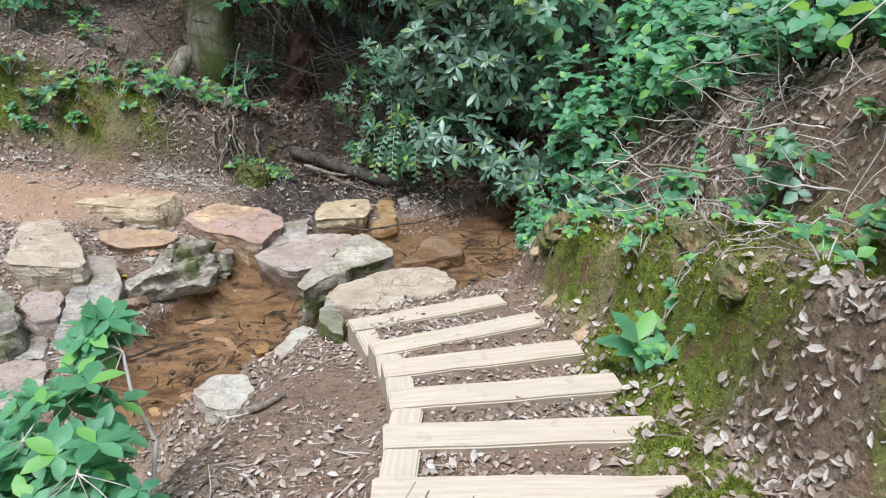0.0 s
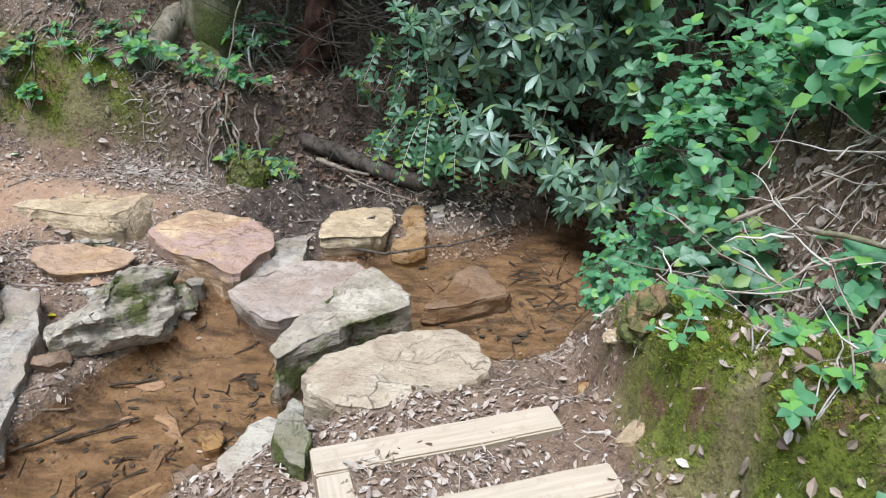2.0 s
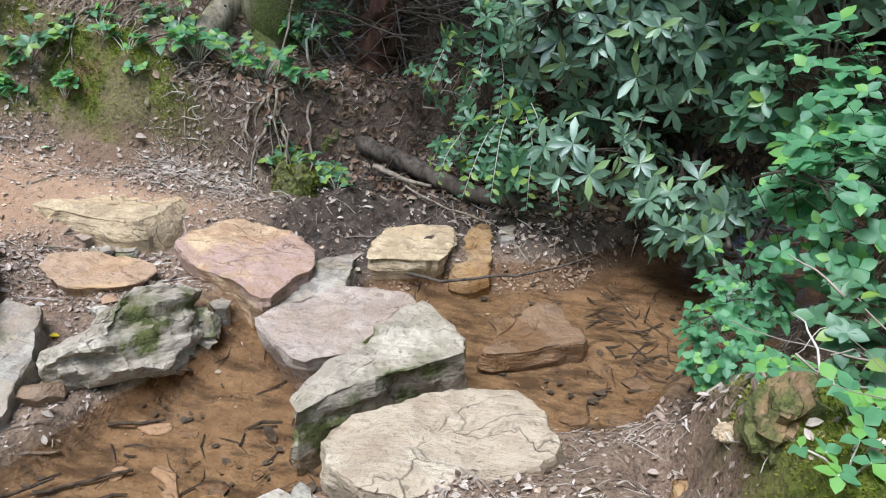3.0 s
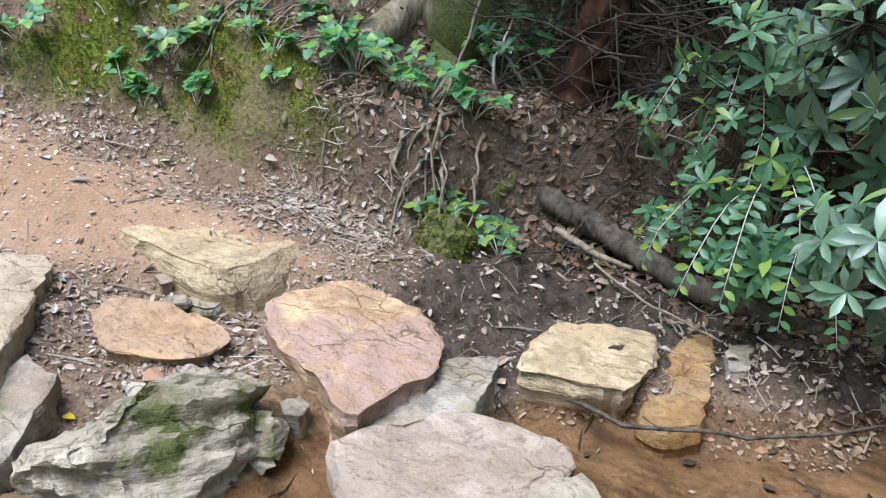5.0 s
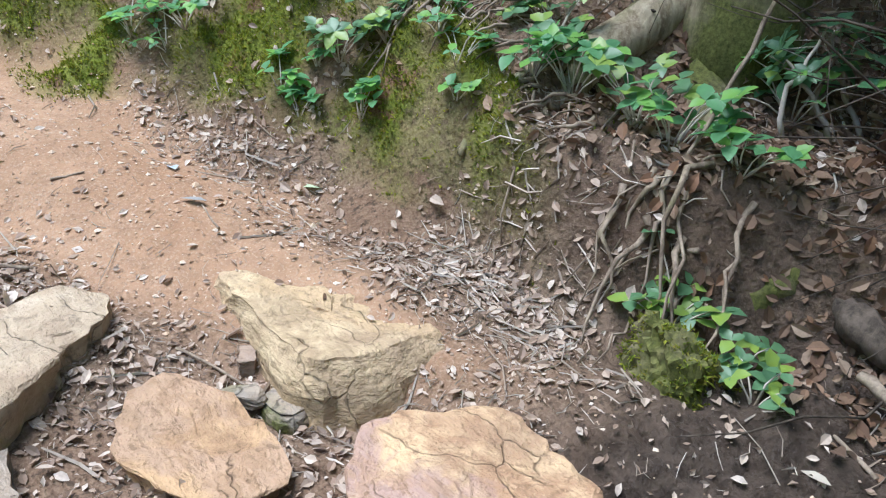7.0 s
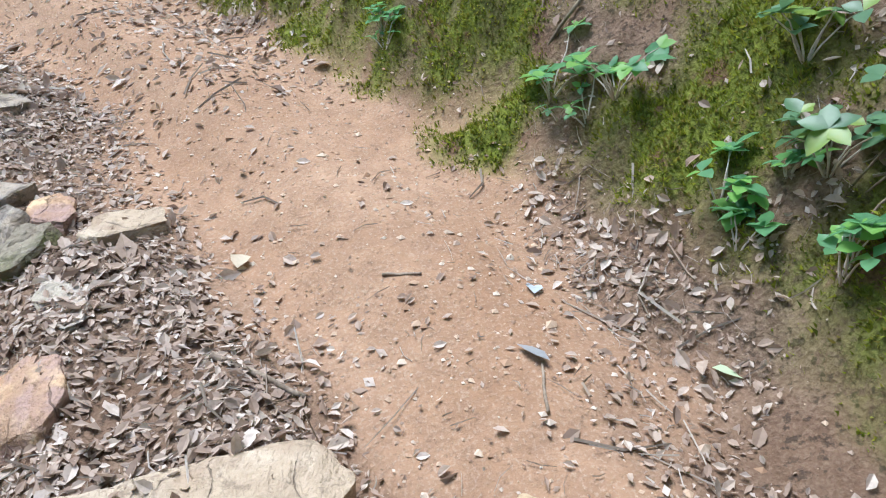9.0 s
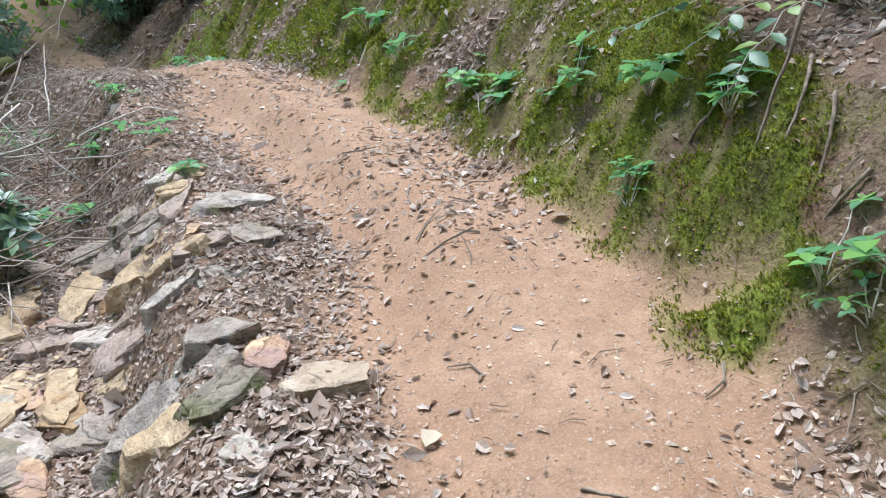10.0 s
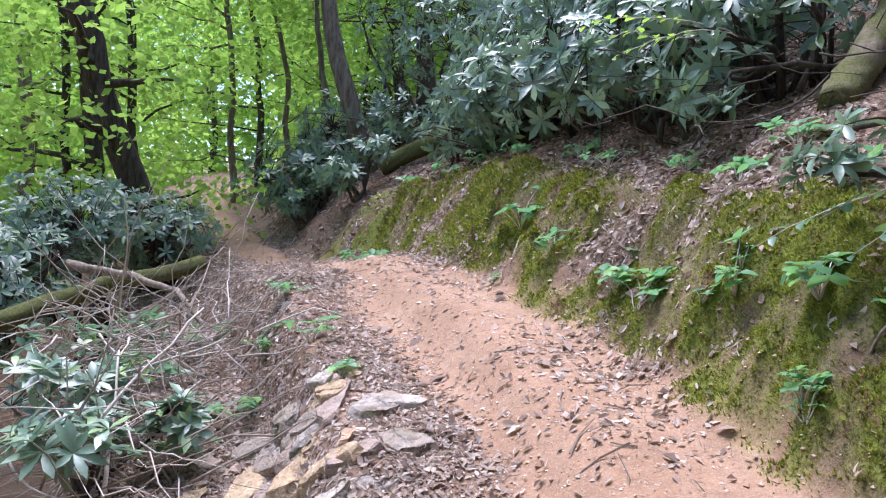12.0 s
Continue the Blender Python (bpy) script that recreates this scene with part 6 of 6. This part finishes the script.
# ---- the woods ----
TALL = "tall forest tree with a bright green crown"
for k, (foot, top, r0, r1) in enumerate((((-10.15, -3.5), (-7.6, -4.1, 9.0), 0.21, 0.16), ((-10.6, -5.55), (-10.0, -5.2, 9.5), 0.165, 0.12), ((-11.2, -6.6), (-10.1, -5.8, 9.0), 0.08, 0.06),
                                         ((-11.6, -5.8), (-11.3, -5.9, 10.0), 0.09, 0.06), ((-14.5, -13.5), (-14.4, -13.9, 14.0), 0.19, 0.14), ((-15.6, -7.2), (-15.4, -7.5, 12.0), 0.08, 0.06))):
    z = ground_at(*foot)
    forest_tree("tree", TALL, (*foot, z), top, r0, r1, DARK_BARK if k < 4 else BARK, 16, 2600, 0.15, 0.3, 2.4, 120 + k)
forest_tree("tree", "slender grey-brown tree leaning over the bank", (-12.76, -1.51, ground_at(-12.76, -1.51)), (-11.74, -3.33, 11.89), 0.16, 0.1, BARK, 10, 1200, 0.15, 0.6, 2.0, 130)
rng_w = np.random.default_rng(7)
spots = 0
while spots < 30:
    a = rng_w.uniform(radians(186), radians(248))
    d = rng_w.uniform(16, 44)
    x, y = -2.0 + d * math.cos(a), 5.5 + d * math.sin(a)
    if along(TRAIL_LEFT, np.array([x]), np.array([y]))[0][0] < 1.6:
        continue
    spots += 1
    z = ground_at(x, y)
    h = rng_w.uniform(8, 15)
    forest_tree("tree", TALL, (x, y, z), (x + rng_w.normal(0, 0.8), y + rng_w.normal(0, 0.8), z + h), rng_w.uniform(0.07, 0.2), 0.05, DARK_BARK if spots % 3 else BARK,
                18, 4200, 0.19, 0.05, 3.4, 140 + spots)
# unseen trees added to block sky over the stream, on the far hillside, the mound and behind
for k, (x, y, h) in enumerate(((1.5, 11.5, 10), (-3.2, 12.5, 11), (-7.5, 10.5, 11), (5.5, 9.0, 9), (6.0, 4.5, 9), (-12.5, 8.5, 11), (-0.5, 15.5, 13), (8.5, 13.0, 12), (-8.0, 15.0, 13), (-16.0, 6.0, 13))):
    z = ground_at(x, y)
    forest_tree("tree", "unseen tall tree added to shade the stream", (x, y, z), (x + 0.3, y + 0.2, z + h), 0.2, 0.08, BARK, 18, 3200, 0.24, 0.2, 3.4, 200 + k)


# low crowns added above the view to keep light off the bank
for k, (x, y, h) in enumerate(((-0.2, 9.4, 4.6), (2.4, 9.2, 4.8), (-2.8, 9.6, 4.8), (0.8, 10.8, 5.5), (-5.6, 10.4, 5.5), (-1.4, 8.9, 4.0), (-3.9, 9.0, 4.4), (-5.8, 8.2, 4.2))):
    z = ground_at(x, y)
    forest_tree("added_shade_tree", "low dark-leaved tree added to shade the bank", (x, y, z), (x + 0.1, y - 0.6, z + h), 0.09, 0.03, DARK_BARK, 16, 3600, 0.24, 0.55, 2.0, 260 + k, RHODO)
# never in view: added behind the steps to hold back low southern sky light
for k, (x, y, h) in enumerate(((4.0, -5.0, 11), (-4.5, -7.5, 12), (0.5, -9.0, 12), (7.5, -1.5, 11), (-9.5, -11.0, 12))):
    z = ground_at(x, y)
    forest_tree("tree", "unseen tall tree added to block low sky behind the steps", (x, y, z), (x + 0.3, y + 0.2, z + h), 0.2, 0.08, BARK, 18, 1800, 0.32, 0.3, 3.2, 280 + k)

# two young trees added so that their crowns darken the far trail
for k, (x, y, h) in enumerate(((-13.6, -2.9, 5.2), (-14.9, -4.9, 5.8))):
    z = ground_at(x, y)
    forest_tree("added_shade_tree", "young leafy tree added to shade the far trail", (x, y, z), (x + 0.6, y - 0.2, z + h), 0.07, 0.03, BARK, 14, 2000, 0.15, 0.6, 1.8, 300 + k)


def far_woods():
    rng = np.random.default_rng(17)
    a = rng.uniform(0, 2 * np.pi, 50000)
    d = rng.uniform(46, 66, 50000)
    x, y = -2 + d * np.cos(a), 4 + d * np.sin(a)
    z = height(x, y) + rng.uniform(0, 1, 50000) ** 1.2 * 19 + lattice(a * 30, d * 0.1, 4) * 1.5
    b, e = rng.uniform(radians(183), radians(252), 45000), rng.uniform(24, 44, 45000)
    u, v = -2 + e * np.cos(b), 5.5 + e * np.sin(b)
    w = height(u, v) + rng.uniform(0, 1, 45000) ** 1.3 * 13 + lattice(b * 40, e * 0.3, 14) * 1.2
    off = along(TRAIL_LEFT, u, v)[0] > 2.0
    ob = add_mesh("far_woods", [quad_leaves(rng, np.stack([x, y, z], -1), 1.3), quad_leaves(rng, np.stack([u, v, w], -1)[off], 0.45)], CANOPY, None, "distant leafy green woods", False)
    return tagged(ob, "", "woods", kind="stuff")


far_woods()

# ---- litter, grit and moss ----
def scatter(rng, n, box, weight):
    """Places on the ground, drawn where the weight is high."""
    x, y = rng.uniform(box[0], box[1], n), rng.uniform(box[2], box[3], n)
    keep = rng.uniform(0, 1, n) < weight(x, y)
    return x[keep], y[keep]


def ground_normal(x, y):
    e = 0.03
    gx = (height(x + e, y) - height(x - e, y)) / (2 * e)
    gy = (height(x, y + e) - height(x, y - e)) / (2 * e)
    return unit(np.stack([-gx, -gy, np.ones_like(gx)], -1))


def litter_weight(x, y):
    trail, moss, mud, sand = zones(x, y)
    edge = smooth(0.5, 0.1, along(TRAIL_RIGHT, x, y)[0]) * 0.5 + 0.55
    w = edge * (1 - 0.9 * trail) * (1 - 0.84 * moss) * (1 - 0.72 * mud)
    w = w * np.where(sand > 0.5, 0.02, 1.0)
    return np.clip(w * (0.6 + 0.75 * lattice(x * 1.7, y * 1.7, 8) + 0.3 * lattice(x * 6, y * 6, 18)), 0, 1)


def hollow_weight(x, y):
    return np.clip(0.75 + 0.5 * lattice(x * 2.2, y * 2.2, 28), 0, 1) * smooth(6.55, 6.95, y + 0.12 * lattice(x * 3, y * 3, 29)) * smooth(-2.9, -2.3, x)


def hill_weight(x, y):
    d, z, side = beside(TRAIL_RIGHT, x, y)
    return smooth(0.75, 1.1, d + 0.75 * smooth(-9.0, -10.0, x)) * (side > 0) * np.clip(0.8 + 0.5 * lattice(x * 1.9, y * 1.9, 58), 0.15, 1)


def leaf_litter(n, box, size, seed, weight=litter_weight):
    rng = np.random.default_rng(seed)
    x, y = scatter(rng, n, box, weight)
    k = len(x)
    N = ground_normal(x, y)
    P = np.stack([x, y, height(x, y)], -1) + N * rng.uniform(0.002, 0.014, (k, 1))
    way = np.cross(N, rng.normal(0, 1, (k, 3))) + N * rng.normal(0, 0.28, (k, 1))
    up = N + rng.normal(0, 0.35, (k, 3))
    return leaf_mesh(P, way, up, size * rng.uniform(0.5, 1.3, k), "dead", rng.normal(0, 0.28, k), 0.5)


def leaf_flakes(n, box, size, seed, weight=litter_weight):
    """Small folded scraps of leaf, two triangles each."""
    rng = np.random.default_rng(seed)
    x, y = scatter(rng, n, box, weight)
    k = len(x)
    N = ground_normal(x, y)
    P = np.stack([x, y, height(x, y)], -1) + N * rng.uniform(0.002, 0.012, (k, 1))
    way = unit(np.cross(N, rng.normal(0, 1, (k, 3))) + N * rng.normal(0, 0.22, (k, 1)))
    side = unit(np.cross(way, N + rng.normal(0, 0.3, (k, 3))))
    up = np.cross(side, way)
    L = (size * rng.lognormal(-0.1, 0.4, k))[:, None]
    w, fold = rng.uniform(0.1, 0.36, (k, 1)), rng.uniform(-0.1, 0.28, (k, 1))
    v = np.stack([P - way * L * 0.5, P + (side * w + up * fold) * L, P + way * L * 0.5, P + (-side * w + up * fold) * L], 1).reshape(-1, 3)
    return v, (np.array([(0, 2, 1), (0, 3, 2)])[None] + 4 * np.arange(k)[:, None, None]).reshape(-1, 3)


tagged(add_mesh("leaf_litter", [leaf_flakes(230000, (-8.0, 2.6, 0.8, 8.2), 0.017, 304), leaf_flakes(300000, (-13.5, -5.0, -4.0, 7.0), 0.046, 305), leaf_litter(60000, (-8.0, 2.6, 0.8, 8.6), 0.036, 301), leaf_litter(6000, (-8.0, 2.6, 0.8, 8.6), 0.055, 303), leaf_litter(16000, (0.6, 2.6, 1.2, 4.8), 0.042, 306), leaf_litter(9000, (-1.4, 1.2, 1.0, 4.2), 0.034, 307), leaf_litter(7000, (-8.5, -3.0, 3.8, 8.0), 0.05, 308), leaf_litter(14000, (-12.5, -6.5, -1.0, 6.0), 0.055, 309), leaf_litter(9000, (-2.4, 0.2, 6.3, 8.2), 0.042, 310), leaf_litter(9000, (-6.0, -2.2, 3.0, 5.3), 0.045, 315)], DEAD_LEAF, None,
                "brown and grey fallen leaves", False), "", "leaf litter", kind="stuff")

def edge_weight(x, y):
    d, z, side = beside(TRAIL_LEFT, x, y)
    out = np.where(side < 0, d, -d)
    trail = zones(x, y)[0]
    return smooth(-0.5, -0.1, out) * smooth(2.0, 1.3, out) * smooth(-2.2, -3.0, x) * (1 - 0.75 * trail) * np.clip(0.75 + 0.6 * lattice(x * 3.1, y * 3.1, 38), 0.1, 1)


def mound_weight(x, y):
    return smooth(0.55, 0.8, x) * np.clip(0.6 + 0.8 * lattice(x * 2.4, y * 2.4, 48), 0, 1) * (1 - 0.7 * zones(x, y)[1])


tagged(add_mesh("leaf_litter", [leaf_litter(26000, (-8.5, -2.6, -0.5, 5.4), 0.031, 318, edge_weight), leaf_flakes(120000, (-9.0, -2.6, -0.5, 5.4), 0.034, 319, edge_weight), leaf_litter(9000, (0.6, 2.8, 1.2, 4.9), 0.045, 320, mound_weight)],
                DEAD_LEAF, None, "dry pale leaves on the slope below the trail", False), "", "leaf litter", kind="stuff")
tagged(add_mesh("leaf_litter", [leaf_litter(20000, (-2.9, 1.6, 6.5, 9.0), 0.06, 316, hollow_weight), leaf_litter(30000, (-15.0, -5.5, -5.0, 7.5), 0.062, 317, hill_weight)],
                SHADED_BROWN_LEAF, None, "brown leaves under the bushes, darkened for shade", False), "", "leaf litter", kind="stuff")


def stick_litter(n, box, long, thick, seed, weight):
    rng = np.random.default_rng(seed)
    x, y = scatter(rng, n, box, weight)
    k = len(x)
    N = ground_normal(x, y)
    way = unit(np.cross(N, rng.normal(0, 1, (k, 3))) + N * rng.normal(0, 0.12, (k, 1)))
    side = unit(np.cross(way, N))
    up = np.cross(side, way)
    P = np.stack([x, y, height(x, y)], -1) + N * rng.uniform(0.003, 0.016, (k, 1))
    L, r = (long * rng.uniform(0.3, 1.4, k))[:, None], (thick * rng.uniform(0.5, 1.5, k))[:, None]
    bow = side * (L * rng.normal(0, 0.12, (k, 1)))
    rows = []
    for c, w in ((P - way * L / 2, 1.0), (P + bow, 0.9), (P + way * L / 2, 0.5)):
        rows += [c + up * r * w, c + (side * 0.87 - up * 0.5) * r * w, c - (side * 0.87 + up * 0.5) * r * w]
    v = np.stack(rows, 1).reshape(-1, 3)
    f = []
    for s in (0, 3):
        for q in range(3):
            a, b = s + q, s + (q + 1) % 3
            f += [(a, b, b + 3), (a, b + 3, a + 3)]
    f = (np.array(f)[None] + 9 * np.arange(k)[:, None, None]).reshape(-1, 3)
    return v, f


tagged(add_mesh("twig_litter", [stick_litter(48000, (-8.0, 2.4, 0.8, 8.0), 0.06, 0.0016, 311, litter_weight),
                                stick_litter(3200, (-6.5, 1.8, 1.6, 7.4), 0.2, 0.0038, 312, litter_weight),
                                stick_litter(2600, (-2.6, 0.2, 6.3, 8.0), 0.14, 0.0036, 314, litter_weight),
                                stick_litter(5000, (-14.0, -5.0, -6.0, 8.0), 0.16, 0.004, 313, litter_weight)], TWIG, None, "dead twigs and needles on the ground", False), "", "twigs", kind="stuff")


def trail_grit(n, seed):
    rng = np.random.default_rng(seed)
    x, y = scatter(rng, n, (-9.0, 1.2, 1.0, 7.0), lambda a, b: np.clip(zones(a, b)[0] * 0.8 + 0.1, 0, 1) * (zones(a, b)[3] < 0.3))
    k = len(x)
    s = (0.0042 * rng.lognormal(0, 0.6, k))[:, None, None]
    P = np.stack([x, y, height(x, y)], -1)[:, None]
    octa = np.array([(1, 0, 0), (0, 1, 0), (-1, 0, 0), (0, -1, 0), (0, 0, 0.6), (0, 0, -0.6)])[None] * rng.uniform(0.6, 1.4, (k, 6, 3))
    t = rng.uniform(0, 6.28, k)
    R = np.zeros((k, 3, 3))
    R[:, 0, 0], R[:, 0, 1], R[:, 1, 0], R[:, 1, 1], R[:, 2, 2] = np.cos(t), -np.sin(t), np.sin(t), np.cos(t), 1
    v = (np.einsum("kij,kvj->kvi", R, octa) * s + P).reshape(-1, 3)
    f = np.array([(0, 1, 4), (1, 2, 4), (2, 3, 4), (3, 0, 4), (1, 0, 5), (2, 1, 5), (3, 2, 5), (0, 3, 5)])
    return v, (f[None] + 6 * np.arange(k)[:, None, None]).reshape(-1, 3)


tagged(add_mesh("grit", [trail_grit(60000, 321)], GRIT, None, "small stones and bark chips on the dirt", False), "", "grit", kind="stuff")


def moss_tufts(n, box, tall, seed):
    rng = np.random.default_rng(seed)
    x, y = scatter(rng, n, box, lambda a, b: zones(a, b)[1] * (0.12 + 0.88 * clumps(a, b)))
    k = len(x)
    N = ground_normal(x, y)
    P = np.stack([x, y, height(x, y)], -1) - N * 0.003
    d = unit(N + rng.normal(0, 0.45, (k, 3)) + np.array((0, 0, 0.25)))
    side = unit(np.cross(d, rng.normal(0, 1, (k, 3))))
    h = (tall * rng.uniform(0.4, 1.4, k))[:, None]
    v = np.stack([P - side * h * 0.22, P + side * h * 0.22, P + d * h], 1).reshape(-1, 3)
    return v, np.arange(3 * k).reshape(-1, 3)


tagged(add_mesh("moss", [moss_tufts(560000, (-7.8, -2.2, 3.0, 7.2), 0.017, 331), moss_tufts(110000, (-10.2, -7.4, 0.6, 4.6), 0.03, 334), moss_tufts(110000, (-7.8, -2.2, 3.0, 7.2), 0.024, 333), moss_tufts(160000, (0.6, 1.8, 1.6, 4.8), 0.014, 332)], MOSS, None,
                "yellow-green moss on the bank", False), "", "moss", kind="stuff")


def sunken_litter():
    rng = np.random.default_rng(341)
    x, y = scatter(rng, 1100, (-2.2, 1.0, 3.4, 6.4), lambda a, b: zones(a, b)[3] * np.clip(0.35 + lattice(a * 2.5, b * 2.5, 9), 0, 1))
    k = len(x)
    P = np.stack([x, y, height(x, y) + rng.uniform(0.004, 0.02, k)], -1)
    way = rng.normal(0, 1, (k, 3)) * (1, 1, 0.08)
    return leaf_mesh(P, way, np.tile((0.0, 0.0, 1.0), (k, 1)), 0.06 * rng.lognormal(-0.7, 0.55, k), "dead", rng.normal(0, 0.05, k), 0.1)


tagged(add_mesh("sunken_leaves", [sunken_litter(), stick_litter(900, (-2.2, 1.0, 3.4, 6.4), 0.16, 0.005, 342, lambda a, b: zones(a, b)[3] * np.clip(0.4 + lattice(a * 2, b * 2, 19), 0, 1))], WET_LOG, None, "dark sunken leaves and sticks on the stream bed", False), "", "leaf litter", kind="stuff")


# ---- single things on the trail ----
def fallen_leaf(x, y, length, turn, color, label, shape="oval", curl=0.15):
    m = make_scatter("fallen_leaf_surface", color, tuple(0.85 * v for v in color), rough=0.6, through=0.25)
    z = ground_at(x, y) + 0.012
    way = np.array([(math.cos(radians(turn)), math.sin(radians(turn)), 0.02)])
    v, f = leaf_mesh(np.zeros((1, 3)), way, np.array([(0.05, 0.1, 1.0)]), np.array([length]), shape, np.array([curl]), 0.3)
    ob = new("fallen_leaf", mesh_from("fallen_leaf", v, f, m, True))
    ob.location = (x, y, z)
    tagged(ob, label, "leaf")


fallen_leaf(-3.57, 5.83, 0.1, 170, (0.55, 0.6, 0.66), "pale blue-grey leaf lying on the trail")
fallen_leaf(-3.33, 5.74, 0.11, 40, (0.33, 0.33, 0.33), "long curled grey leaf lying on the trail", "long", 0.04)
fallen_leaf(-3.26, 6.23, 0.09, 60, (0.56, 0.66, 0.42), "pale green fallen leaf at the bank foot", "broad")
fallen_leaf(-2.28, 4.86, 0.05, 20, (0.75, 0.55, 0.03), "bright yellow fallen leaf among stones", "broad")
fallen_leaf(-3.95, 4.95, 0.09, 0, (0.62, 0.52, 0.38), "tan fallen leaf on the trail", "broad")
fallen_leaf(-3.9, 5.25, 0.1, 100, (0.45, 0.36, 0.28), "curled brown leaf on the trail", "oval", 0.4)
fallen_leaf(-2.15, 6.98, 0.11, 5, (0.7, 0.66, 0.6), "white bark chip on the bank", "long", 0.02)
fallen_leaf(-1.25, 6.5, 0.08, 5, (0.62, 0.55, 0.45), "pale leaf lying on the mud", "oval", 0.05)
for k, (x, y, turn, L, r) in enumerate(((-3.1, 5.78, 175, 0.16, 0.005), (-3.45, 4.95, 60, 0.3, 0.012), (-0.85, 2.75, 55, 0.24, 0.022), (-2.75, 5.45, 20, 0.3, 0.006), (-1.1, 6.6, 150, 0.4, 0.008), (-0.75, 6.75, 160, 0.5, 0.009), (-3.7, 5.4, 70, 0.12, 0.006))):
    a = (x, y, ground_at(x, y) + r)
    b = (x + L * math.cos(radians(turn)), y + L * math.sin(radians(turn)))
    log("dead_stick", "short dead stick lying on the ground", [a, (b[0], b[1], ground_at(*b) + r)], r, r * 0.6, ROOT, 400 + k, 6, category="stick")
